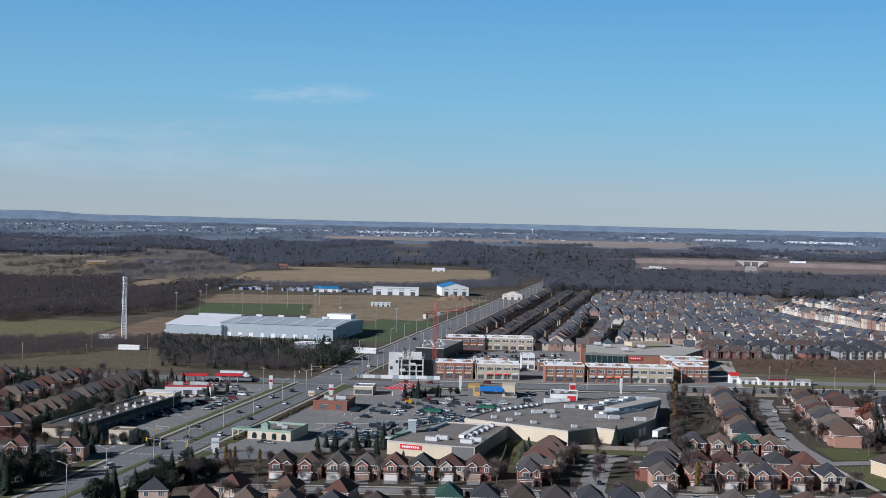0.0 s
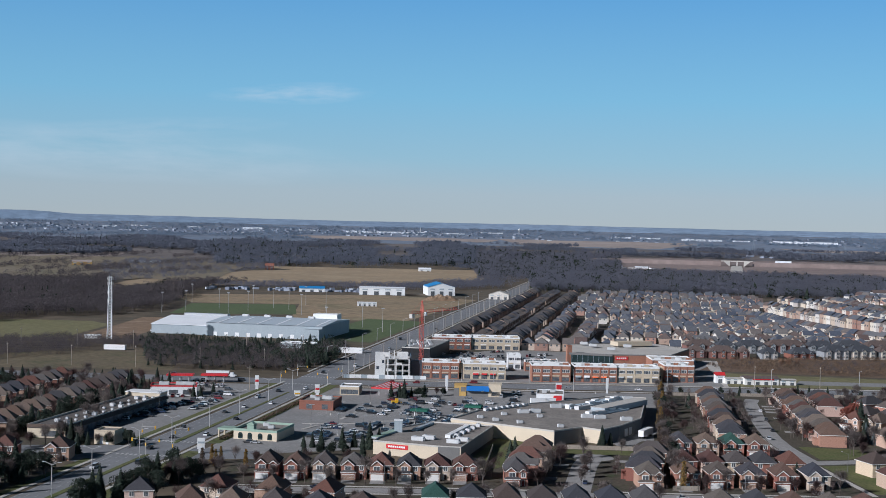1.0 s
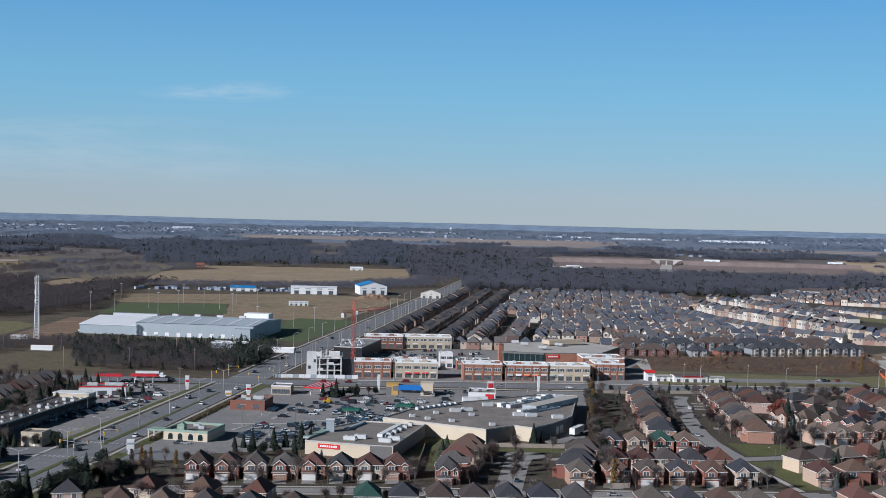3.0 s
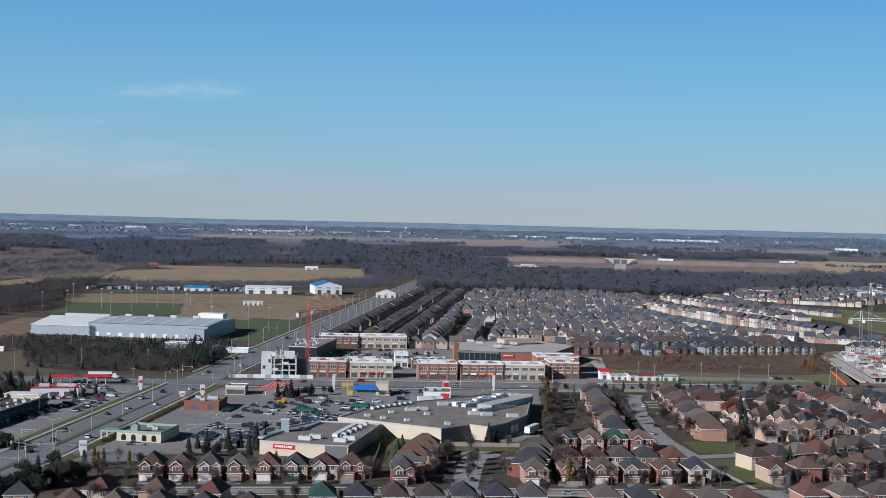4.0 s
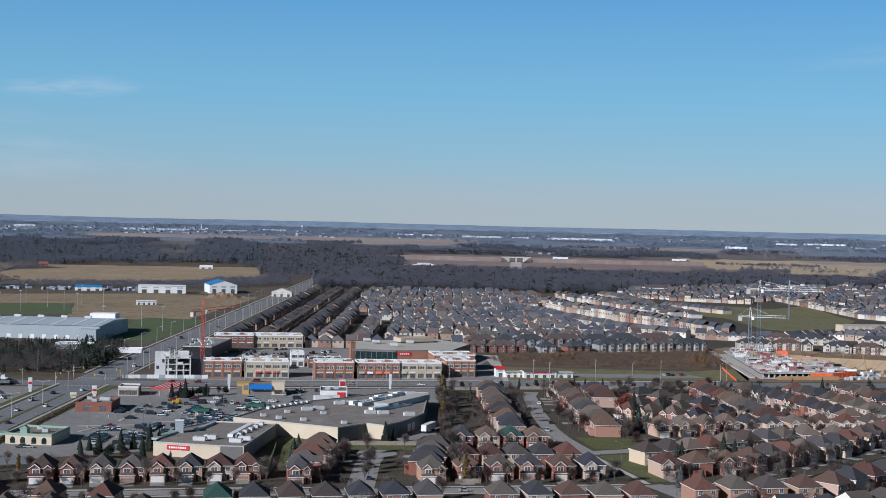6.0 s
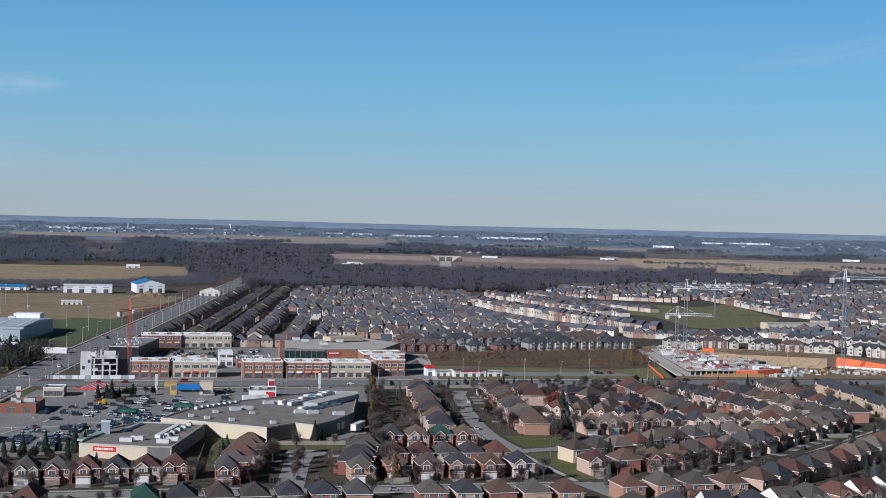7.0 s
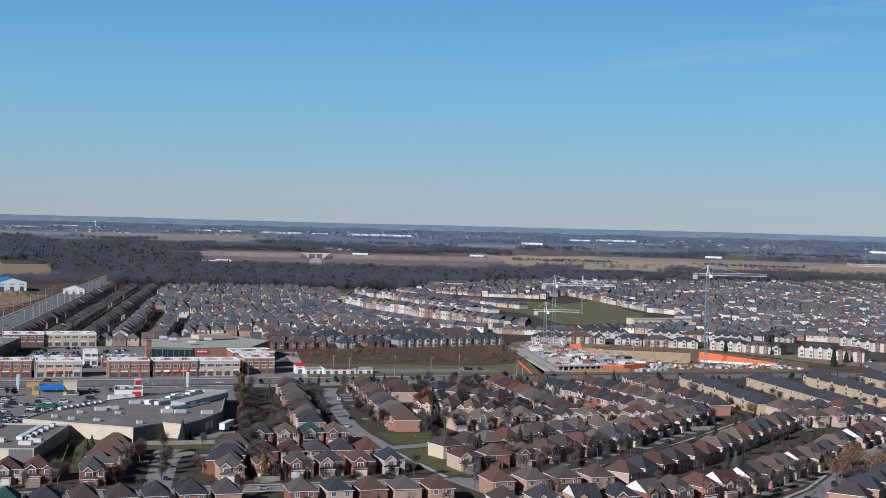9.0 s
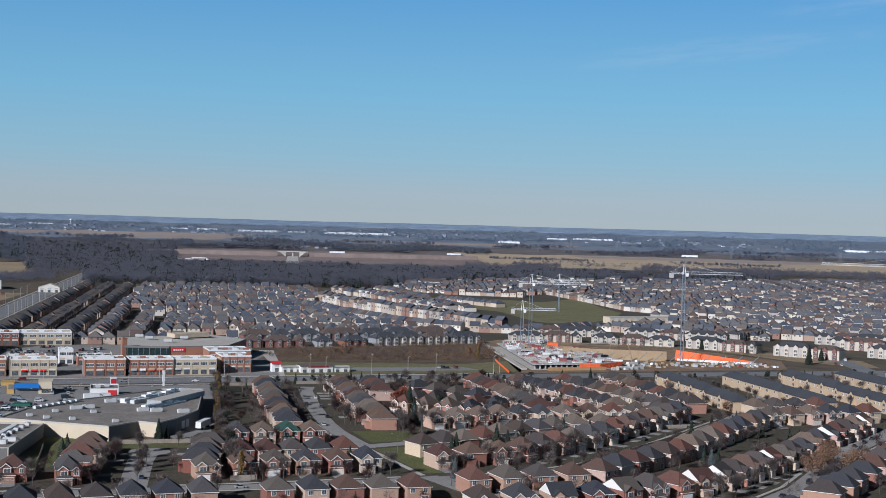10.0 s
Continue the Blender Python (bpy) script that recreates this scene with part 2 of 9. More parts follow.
m_purple = mat("purple_twigs", [(0.095, 0.058, 0.056), (0.12, 0.075, 0.068)], 0.95, vary="object", detail=0.15)
# twig tones shifted to blue-violet to stand for haze over the woods
m_wood = mat("haze_tinted_bare_wood", [(0.172, 0.180, 0.232), (0.215, 0.220, 0.270), (0.182, 0.190, 0.246), (0.236, 0.232, 0.274)], 0.95, scale=0.012, detail=0.10, fine=0.10)
m_westwood = mat("brown_bare_woodland", [(0.112, 0.097, 0.106), (0.15, 0.13, 0.136), (0.124, 0.108, 0.118), (0.172, 0.146, 0.146)], 0.95, scale=0.012, detail=0.10, fine=0.10)
# bluer than the nearer wood, with haze mixed into the colour
m_wood2 = mat("haze_tinted_far_wood", [(0.15, 0.172, 0.228), (0.175, 0.192, 0.245), (0.13, 0.152, 0.21)], 0.95, scale=0.02, detail=0.12, fine=0.1)
# strongest blue tint, haze painted into the farthest trees
m_wood3 = mat("haze_blue_woodland", [(0.20, 0.27, 0.37), (0.22, 0.29, 0.39), (0.185, 0.255, 0.355)], 0.95, scale=0.01, detail=0.10, fine=0.01)


def see_through(m, share, soft=0.3):
    """Thin twigs let part of the light through to their other side."""
    nt = m.node_tree
    b = nt.nodes["Principled BSDF"]
    col = b.inputs["Base Color"].links[0].from_socket
    tr = nt.nodes.new("ShaderNodeBsdfTranslucent")
    nt.links.new(col, tr.inputs[0])
    mx = nt.nodes.new("ShaderNodeMixShader")
    mx.inputs[0].default_value = share
    nt.links.new(b.outputs[0], mx.inputs[1])
    nt.links.new(tr.outputs[0], mx.inputs[2])
    out = [n for n in nt.nodes if n.type == "OUTPUT_MATERIAL"][0]
    nt.links.new(mx.outputs[0], out.inputs[0])
    # a haze of fine twigs shades as one soft mass
    geo = nt.nodes.new("ShaderNodeNewGeometry")
    scale = nt.nodes.new("ShaderNodeVectorMath")
    scale.operation = "SCALE"
    nt.links.new(geo.outputs["Normal"], scale.inputs[0])
    scale.inputs["Scale"].default_value = soft
    add = nt.nodes.new("ShaderNodeVectorMath")
    nt.links.new(scale.outputs[0], add.inputs[0])
    add.inputs[1].default_value = (0, 0, 0.8)
    unit = nt.nodes.new("ShaderNodeVectorMath")
    unit.operation = "NORMALIZE"
    nt.links.new(add.outputs[0], unit.inputs[0])
    nt.links.new(unit.outputs[0], b.inputs["Normal"])


m_scrub = mat("bare_scrub", [(0.115, 0.098, 0.105), (0.14, 0.118, 0.118), (0.10, 0.088, 0.098), (0.16, 0.13, 0.12)], 0.95, scale=0.05, detail=0.18, fine=0.3)
for m_ in (m_scrub, m_wood, m_westwood, m_wood2, m_wood3, m_twig, m_purple):
    see_through(m_, 0.25, 0.16 if m_ in (m_wood, m_westwood) else 0.3)
m_pine = mat("evergreen", [(0.026, 0.036, 0.026), (0.034, 0.046, 0.032), (0.022, 0.032, 0.026)], 0.95, vary="island", detail=0.2, fine=1.0)
m_spruce = mat("blue_spruce", [(0.075, 0.10, 0.105), (0.09, 0.115, 0.12)], 0.95, vary="island", detail=0.2)
m_rust = mat("russet_leaves", [(0.20, 0.115, 0.072), (0.24, 0.15, 0.10), (0.17, 0.095, 0.06)], 0.9, vary="island")
m_red = mat("red_leaves", [(0.24, 0.075, 0.05), (0.19, 0.06, 0.045)], 0.9, vary="island")
m_gold = mat("golden_leaves", [(0.26, 0.155, 0.045), (0.20, 0.12, 0.045), (0.15, 0.11, 0.04)], 0.9, vary="island")
m_hedge = mat("hedge", [(0.10, 0.068, 0.045), (0.075, 0.055, 0.04)], 0.95, vary="island")
# the hill's blue is haze put into its colour
m_hill = mat("haze_blue_escarpment", [(0.21, 0.285, 0.385), (0.235, 0.305, 0.405)], 1.0, scale=0.004, detail=0.10, fine=0.03, spec=0.0)
m_white = mat("white_cladding", [(0.78, 0.78, 0.77), (0.70, 0.70, 0.69)], 0.6, scale=0.1, detail=0.05)
m_metal = mat("galvanised_steel", [(0.45, 0.46, 0.47)], 0.45, metal=0.4, detail=0.1)
m_pole = mat("pole_concrete", [(0.36, 0.355, 0.345)], 0.8, detail=0.1)
m_cream = mat("cream_stucco", [(0.60, 0.51, 0.385), (0.54, 0.455, 0.34)], 0.85, scale=0.1, detail=0.06, stain=0.2, stain_col=(0.45, 0.39, 0.3))
# grey lowered further to deepen the shade on the large store's sides
m_grey_wall = mat("dark_grey_wall", [(0.18, 0.175, 0.168), (0.155, 0.152, 0.148)], 0.85, scale=0.2, detail=0.06)
m_flat = mat("gravel_roof", [(0.26, 0.232, 0.205), (0.21, 0.19, 0.172), (0.29, 0.262, 0.232)], 0.95, scale=0.05, detail=0.14, fine=0.9, stain=0.65, stain_col=(0.16, 0.145, 0.13))
m_membrane = mat("pale_membrane_roof", [(0.50, 0.47, 0.43), (0.44, 0.415, 0.38)], 0.9, scale=0.05, detail=0.08, stain=0.25, stain_col=(0.35, 0.32, 0.28))
m_orange_brick = mat("orange_brick", [(0.345, 0.17, 0.115), (0.30, 0.145, 0.098)], 0.9, scale=0.2, detail=0.10, fine=2.0)
m_beige = mat("beige_stone", [(0.52, 0.435, 0.325), (0.47, 0.39, 0.29)], 0.9, scale=0.2, detail=0.08, fine=2.0)
m_palestone = mat("pale_stone_cladding", [(0.52, 0.495, 0.46), (0.41, 0.375, 0.345), (0.33, 0.275, 0.25)], 0.9, scale=0.12, detail=0.08)
m_dark_brick = mat("red_brown_brick", [(0.25, 0.105, 0.075), (0.21, 0.09, 0.065)], 0.9, scale=0.2, detail=0.10)
# near-black, used to paint the shaded faces of the unfinished block
m_nearblack = mat("near_black", [(0.012, 0.013, 0.017), (0.022, 0.024, 0.03)], 0.5, scale=0.4, detail=0.2)
# dark glass tone, made deeper by shade put into the colour
m_slate = mat("navy_shade_tone", [(0.05, 0.06, 0.08), (0.07, 0.08, 0.10)], 0.3, scale=0.3, detail=0.1)
m_steelblue = mat("blue_grey_cladding", [(0.36, 0.405, 0.43), (0.31, 0.355, 0.385)], 0.6, scale=0.05, detail=0.05, fine=1.0)
m_skyroof = mat("pale_blue_metal_roof", [(0.48, 0.53, 0.57), (0.42, 0.48, 0.525)], 0.5, scale=0.05, detail=0.06)
m_whiteroof = mat("white_metal_roof", [(0.80, 0.82, 0.84), (0.74, 0.76, 0.79)], 0.55, scale=0.05, detail=0.04)
m_blueroof = mat("bright_blue_roof", [(0.03, 0.22, 0.50)], 0.5, detail=0.06)
m_greenroof = mat("mint_green_trim", [(0.28, 0.38, 0.30), (0.25, 0.335, 0.27)], 0.6, scale=0.2, detail=0.06)
m_darkgreen = mat("dark_green_canvas", [(0.02, 0.11, 0.075)], 0.7, detail=0.1)
m_redpaint = mat("red_panels", [(0.56, 0.035, 0.04)], 0.5, detail=0.08)
m_orange = mat("orange_tarp", [(0.85, 0.16, 0.045), (0.78, 0.14, 0.05)], 0.7, scale=0.4, detail=0.12, fine=1.0, bump=0.2)
m_crane_red = mat("red_crane_steel", [(0.48, 0.10, 0.075)], 0.5, detail=0.1)
m_crane_white = mat("white_crane_steel", [(0.72, 0.73, 0.74)], 0.5, detail=0.08)
m_crane_grey = mat("grey_crane_steel", [(0.20, 0.24, 0.28)], 0.5, detail=0.1)
m_form = mat("red_formwork", [(0.32, 0.075, 0.06), (0.27, 0.08, 0.065)], 0.8, scale=0.4, detail=0.15)
m_ply = mat("plywood_hoarding", [(0.42, 0.27, 0.14), (0.36, 0.22, 0.115)], 0.8, scale=0.3, detail=0.12)
m_shore = mat("timber_shoring", [(0.40, 0.29, 0.18), (0.32, 0.23, 0.145)], 0.85, scale=0.15, detail=0.14)
m_fence = mat("weathered_fence", [(0.33, 0.285, 0.235), (0.28, 0.24, 0.20)], 0.9, scale=0.3, detail=0.14)
m_black = mat("black_rubber", [(0.02, 0.02, 0.021)], 0.8)
m_car = mat("car_paint", [(0.66, 0.66, 0.66), (0.02, 0.021, 0.024), (0.24, 0.25, 0.26), (0.05, 0.055, 0.06), (0.022, 0.028, 0.045), (0.03, 0.03, 0.032), (0.48, 0.49, 0.5), (0.016, 0.017, 0.02), (0.68, 0.68, 0.68), (0.06, 0.06, 0.062),
                          (0.03, 0.032, 0.035), (0.14, 0.145, 0.15), (0.15, 0.02, 0.024), (0.36, 0.37, 0.38), (0.028, 0.03, 0.04), (0.018, 0.02, 0.024), (0.03, 0.045, 0.09), (0.024, 0.024, 0.026)], 0.3, vary="object", detail=0.02, spec=0.5)
m_cabin = mat("car_glass", [(0.018, 0.022, 0.027)], 0.08, spec=0.6)
m_blue = mat("blue_cladding", [(0.02, 0.14, 0.42)], 0.5, detail=0.05)
m_yellowb = mat("ochre_stucco", [(0.50, 0.32, 0.11)], 0.7, detail=0.08)
m_rail = mat("traffic_signal_yellow", [(0.62, 0.36, 0.02)], 0.5)


# ---- tools for building ----
class Shape:
    """Collects faces, then makes one mesh."""

    def __init__(self):
        self.v, self.f, self.m = [], [], []

    def add(self, verts, faces, mi=0):
        n = len(self.v)
        self.v += [tuple(p) for p in verts]
        self.f += [tuple(n + i for i in face) for face in faces]
        self.m += [mi] * len(faces)
        return self

    def box(self, x0, y0, z0, x1, y1, z1, mi=0):
        return self.add([(x0, y0, z0), (x1, y0, z0), (x1, y1, z0), (x0, y1, z0), (x0, y0, z1), (x1, y0, z1), (x1, y1, z1), (x0, y1, z1)],
                        [(3, 2, 1, 0), (4, 5, 6, 7), (0, 1, 5, 4), (1, 2, 6, 5), (2, 3, 7, 6), (3, 0, 4, 7)], mi)

    def prism(self, poly, z0, z1, mi=0, cap=None):
        n = len(poly)
        self.add([(*p, z0) for p in poly] + [(*p, z1) for p in poly], [(i, (i + 1) % n, n + (i + 1) % n, n + i) for i in range(n)] + [tuple(range(n))[::-1]], mi)
        return self.add([(*p, z1) for p in poly], [tuple(range(n))], mi if cap is None else cap)

    def hip(self, x0, y0, x1, y1, z, h, over=0.45, mi=0, fm=None):
        """A hipped roof on a rectangle, its ridge along the longer side."""
        x0, y0, x1, y1 = x0 - over, y0 - over, x1 + over, y1 + over
        w, d = x1 - x0, y1 - y0
        if d >= w:
            r = [((x0 + x1) / 2, y0 + w / 2, z + h), ((x0 + x1) / 2, y1 - w / 2, z + h)]
            faces = [(0, 1, 6), (1, 2, 7, 6), (2, 3, 7), (3, 0, 6, 7)]
        else:
            r = [(x0 + d / 2, (y0 + y1) / 2, z + h), (x1 - d / 2, (y0 + y1) / 2, z + h)]
            faces = [(0, 1, 7, 6), (1, 2, 7), (2, 3, 6, 7), (3, 0, 6)]
        eave = [(x0, y0, z), (x1, y0, z), (x1, y1, z), (x0, y1, z)]
        self.add(eave + [(0, 0, 0)] * 2 + r, faces, mi)
        return self.box(x0, y0, z - 0.22, x1, y1, z - 0.01, mi if fm is None else fm)

    def gable_y(self, x0, y0, x1, y1, z, h, over=0.35, mi=0, gm=None):
        """A gabled roof with its ridge along y; gm: material of the gable triangle."""
        xa, xb, xm, ya, yb = x0 - over, x1 + over, (x0 + x1) / 2, y0 - over, y1
        t = 0.18
        self.add([(xa, ya, z), (xm, ya, z + h), (xb, ya, z), (xa, yb, z), (xm, yb, z + h), (xb, yb, z),
                  (xa, ya, z - t), (xm, ya, z + h - t), (xb, ya, z - t), (xa, yb, z - t), (xm, yb, z + h - t), (xb, yb, z - t)],
                 [(0, 1, 4, 3), (1, 2, 5, 4), (6, 9, 10, 7), (7, 10, 11, 8), (0, 6, 7, 1), (1, 7, 8, 2), (3, 4, 10, 9), (4, 5, 11, 10)], mi)
        if gm is not None:
            self.add([(x0, y0, z - 0.2), (x1, y0, z - 0.2), (xm, y0, z + h - 0.25)], [(0, 1, 2)], gm)
        return self

    def gable_x(self, x0, y0, x1, y1, z, h, over=0.4, mi=0, gm=None):
        """A gabled roof with its ridge along x."""
        ya, yb, ym, xa, xb = y0 - over, y1 + over, (y0 + y1) / 2, x0 - 0.3, x1 + 0.3
        t = 0.18
        self.add([(xa, ya, z), (xb, ya, z), (xb, ym, z + h), (xa, ym, z + h), (xa, yb, z), (xb, yb, z),
                  (xa, ya, z - t), (xb, ya, z - t), (xb, ym, z + h - t), (xa, ym, z + h - t), (xa, yb, z - t), (xb, yb, z - t)],
                 [(0, 1, 2, 3), (3, 2, 5, 4), (6, 9, 8, 7), (9, 10, 11, 8), (0, 3, 9, 6), (3, 4, 10, 9), (1, 7, 8, 2), (2, 8, 11, 5), (0, 6, 7, 1), (4, 5, 11, 10)], mi)
        if gm is not None:
            for x, s in ((x0, 1), (x1, -1)):
                tri = [(x, y0, z - 0.2), (x, y1, z - 0.2), (x, ym, z + h - 0.3)]
                self.add(tri if s < 0 else tri[::-1], [(0, 1, 2)], gm)
        return self

    def tube(self, a, b, r0, r1=None, n=6, mi=0):
        """A tapered rod from a to b."""
        a, b = Vector(a), Vector(b)
        r1 = r0 if r1 is None else r1
        q = (b - a).to_track_quat("Z", "Y")
        ring = [q @ Vector((math.cos(2 * math.pi * i / n), math.sin(2 * math.pi * i / n), 0)) for i in range(n)]
        return self.add([a + r0 * p for p in ring] + [b + r1 * p for p in ring],
                        [(i, (i + 1) % n, n + (i + 1) % n, n + i) for i in range(n)] + [tuple(range(n, 2 * n)), tuple(range(n))[::-1]], mi)

    def turned(self, m):
        """The same shape, moved by the matrix m."""
        s = Shape()
        s.v, s.f, s.m = [tuple(m @ Vector(p)) for p in self.v], list(self.f), list(self.m)
        return s

    def mesh(self, name, *mats):
        me = bpy.data.meshes.new(name)
        me.from_pydata(self.v, [], self.f)
        for mt in mats:
            me.materials.append(mt)
        me.polygons.foreach_set("material_index", self.m)
        me.update()
        return me


def part(name, data, parent, label="", at=None):
    """Links a mesh as one part of a thing."""
    ob = new(name, data)
    ob.parent = parent
    if at is not None:
        ob.matrix_basis = at
    return tagged(ob, label) if label else ob


def thing(name, label, category, at=None, group="", kind=""):
    ob = new(name)
    ob.empty_display_size = 0.5
    if at is not None:
        ob.matrix_basis = at
    return tagged(ob, label, category, group, kind)


def solo(name, data, label, category, at=None, group="", kind=""):
    ob = new(name, data)
    if at is not None:
        ob.matrix_basis = at
    return tagged(ob, label, category, group, kind)


def many(name, template, mats, places, label, category, kind="stuff"):
    """One mesh of many like pieces: template is a Shape, places rows of x, y, z, turn, size across, size up."""
    tv = np.array(template.v, dtype=np.float32)
    p = np.array(places, dtype=np.float32)
    n, k = len(p), len(tv)
    c, s = np.cos(p[:, 3:4]), np.sin(p[:, 3:4])
    out = np.empty((n, k, 3), np.float32)
    out[:, :, 0] = p[:, 0:1] + p[:, 4:5] * (c * tv[:, 0] - s * tv[:, 1])
    out[:, :, 1] = p[:, 1:2] + p[:, 4:5] * (s * tv[:, 0] + c * tv[:, 1])
    out[:, :, 2] = p[:, 2:3] + p[:, 5:6] * tv[:, 2]
    sizes = np.array([len(f) for f in template.f], np.int32)
    flat = np.array([i for f in template.f for i in f], np.int32)
    loops = (flat[None, :] + (np.arange(n, dtype=np.int32) * k)[:, None]).ravel()
    totals = np.tile(sizes, n)
    starts = np.concatenate(([0], np.cumsum(totals)[:-1])).astype(np.int32)
    me = bpy.data.meshes.new(name)
    me.vertices.add(n * k)
    me.vertices.foreach_set("co", out.ravel())
    me.loops.add(len(loops))
    me.loops.foreach_set("vertex_index", loops)
    me.polygons.add(len(totals))
    me.polygons.foreach_set("loop_start", starts)
    me.polygons.foreach_set("material_index", np.tile(np.array(template.m, np.int32), n))
    for mt in mats:
        me.materials.append(mt)
    me.polygons.foreach_set("use_smooth", np.zeros(len(totals), dtype=bool))
    me.update(calc_edges=True)
    return solo(name, me, label, category, kind=kind)


rng = random.Random(7)
UX, UY = 0.1703, 0.9854          # along the arterial road, away from the camera
A_TURN = -math.degrees(math.atan2(UX, UY))


def road_at(s, o):
    """A place s metres along the arterial road from the junction, o metres to the right of its right kerb."""
    return (-58.6 + s * UX + o * UY, 835 + s * UY - o * UX)


def rise(d):
    """The land climbs gently beyond 2.6 km."""
    return 0.0 if d < 2600 else 90 * ((d - 2600) / 2300) ** 1.2


def polar(az, d):
    a = radians(az)
    return d * math.sin(a), d * math.cos(a)


def strip(name, poly, z, material, label, category, kind="structure", thick=0.0):
    s = Shape().prism(poly, z - max(thick, 0.03), z)
    return solo(name, s.mesh(name, material), label, category, kind=kind)


def line_poly(a, b, w):
    dx, dy = b[0] - a[0], b[1] - a[1]
    n = math.hypot(dx, dy)
    ox, oy = -dy / n * w / 2, dx / n * w / 2
    return [(a[0] - ox, a[1] - oy), (b[0] - ox, b[1] - oy), (b[0] + ox, b[1] + oy), (a[0] + ox, a[1] + oy)]


def path_poly(pts, w):
    """The outline of a bending street, w metres wide."""
    left, right = [], []
    for i, p in enumerate(pts):
        a, b = pts[max(i - 1, 0)], pts[min(i + 1, len(pts) - 1)]
        n = math.hypot(b[0] - a[0], b[1] - a[1])
        ox, oy = -(b[1] - a[1]) / n * w / 2, (b[0] - a[0]) / n * w / 2
        left.append((p[0] + ox, p[1] + oy))
        right.append((p[0] - ox, p[1] - oy))
    return right + left[::-1]


# ---- ground ----
gs = Shape()
DISTS = [0, 200, 420, 700, 1000, 1400, 1900, 2300] + [2600 + 115 * i for i in range(18)]
AZ = list(range(-180, 180, 4))
for d in DISTS[1:]:
    for a in AZ:
        x, y = polar(a, d)
        gs.v.append((x, y, rise(d)))
n_az = len(AZ)
gs.v.append((0, 0, 0))
centre = len(gs.v) - 1
for i in range(n_az):
    j = (i + 1) % n_az
    gs.f.append((centre, j, i))
    for r in range(len(DISTS) - 2):
        gs.f.append((r * n_az + i, r * n_az + j, (r + 1) * n_az + j, (r + 1) * n_az + i))
gs.m = [0] * len(gs.f)
ground_me = gs.mesh("ground", m_ground)
for p_ in ground_me.polygons:
    p_.use_smooth = True
solo("ground", ground_me, "dull brown late autumn land reaching the horizon", "ground", kind="structure")


def land(name, az0, az1, d0, d1, material, label, wob=0.0, seed=1, lean=None):
    """A field or other patch of the far land, that follows its rise."""
    s = Shape()
    lift = 0.3 + 0.05 * seed
    lean0, lean1 = lean or (-0.9 - 0.3 * (seed % 4), 0.5 + 0.35 * (seed % 5))
    r = random.Random(seed)
    na, nd = max(6, int((az1 - az0) * 2)), max(3, int((d1 - d0) / 90))
    j0 = [r.uniform(-wob, wob) for _ in range(na + 1)]
    j1 = [r.uniform(-wob, wob) for _ in range(na + 1)]
    for k in range(nd + 1):
        for i in range(na + 1):
            d = d0 + j0[i] + (d1 + j1[i] - d0 - j0[i]) * k / nd
            p, q = az0 + lean0 * k / nd, az1 + lean1 * k / nd
            x, y = polar(p + (q - p) * i / na, d)
            s.v.append((x, y, rise(d) + lift))
    for k in range(nd):
        for i in range(na):
            o = k * (na + 1) + i
            s.f.append((o, o + 1, o + na + 2, o + na + 1))
    s.m = [0] * len(s.f)
    return solo(name, s.mesh(name, material), label, "field", kind="structure")


# yards and lawns of the housing south of the cross road
strip("yards", [(60, 410), (460, 380), (620, 805), (112, 806), (95, 600)], 0.03, m_yard, "patchy brown and green lawns between brick houses", "lawn")
strip("yards_west", [(-420, 520), (-146, 500), (-146, 800), (-420, 812)], 0.03, m_yard, "dark yards between houses west of the road", "lawn")
strip("yards_front", [(-90, 430), (100, 430), (100, 604), (60, 604), (10, 560), (-75, 566)], 0.034, m_yard, "patchy front lawns and back gardens", "lawn")
strip("yards_north", [road_at(215, 12), road_at(1150, 12), (480, 1850), (760, 2150), (1900, 2300), (1500, 1500), (760, 1010), (400, 1040), (215, 1025)], 0.03, m_yard,
      "grey-brown ground of the large housing estate", "lawn")
strip("verge", [(175, 852), (352, 852), (385, 930), (330, 905), (200, 930), (172, 905)], 0.05, m_olive, "grass verge along the cross road", "lawn")
strip("reed_bed", [(190, 945), (325, 918), (372, 930), (405, 1068), (225, 1028)], 0.06, m_reed, "brown reeds and dead weeds in a dry pond", "reeds")
strip("playing_field", [road_at(265, -32), road_at(275, -95), road_at(520, -92), road_at(505, -30)], 0.05, m_green, "mown green playing field beside the road", "lawn")
strip("soccer_pitch", [(-262, 1382), (-135, 1402), (-152, 1560), (-268, 1545)], 0.05, m_green, "green artificial turf soccer pitch", "pitch")
strip("meadow_east", [(-135, 1330), (-20, 1345), road_at(900, -34), (-60, 1790), (-330, 1720), (-270, 1560), (-148, 1570)], 0.04, m_meadow, "brown dry meadow behind the sports hall", "field")
strip("meadow_west", [(-420, 870), (-164, 877), (-174, 975), (-245, 990), (-300, 960), (-420, 985)], 0.04, m_rough, "rough brown grass beside the cross road", "field")
strip("paddock", [(-349, 1077), (-290, 1092), (-284, 1224), (-309, 1258), (-377, 1265), (-420, 1225), (-420, 1085)], 0.04, m_olive, "olive green paddock below the mast", "field")
strip("mast_yard", [(-282, 1085), (-238, 1092), (-238, 1330), (-276, 1320)], 0.045, m_dirt, "bare gravel yard at the foot of the mast", "ground")
strip("park", [(542, 1504), (560, 1610), (655, 1680), (697, 1622), (781, 1702), (728, 1500), (715, 1429), (660, 1340), (585, 1258), (550, 1291), (568, 1449)], 0.06, m_olive, "green park between the houses", "lawn")
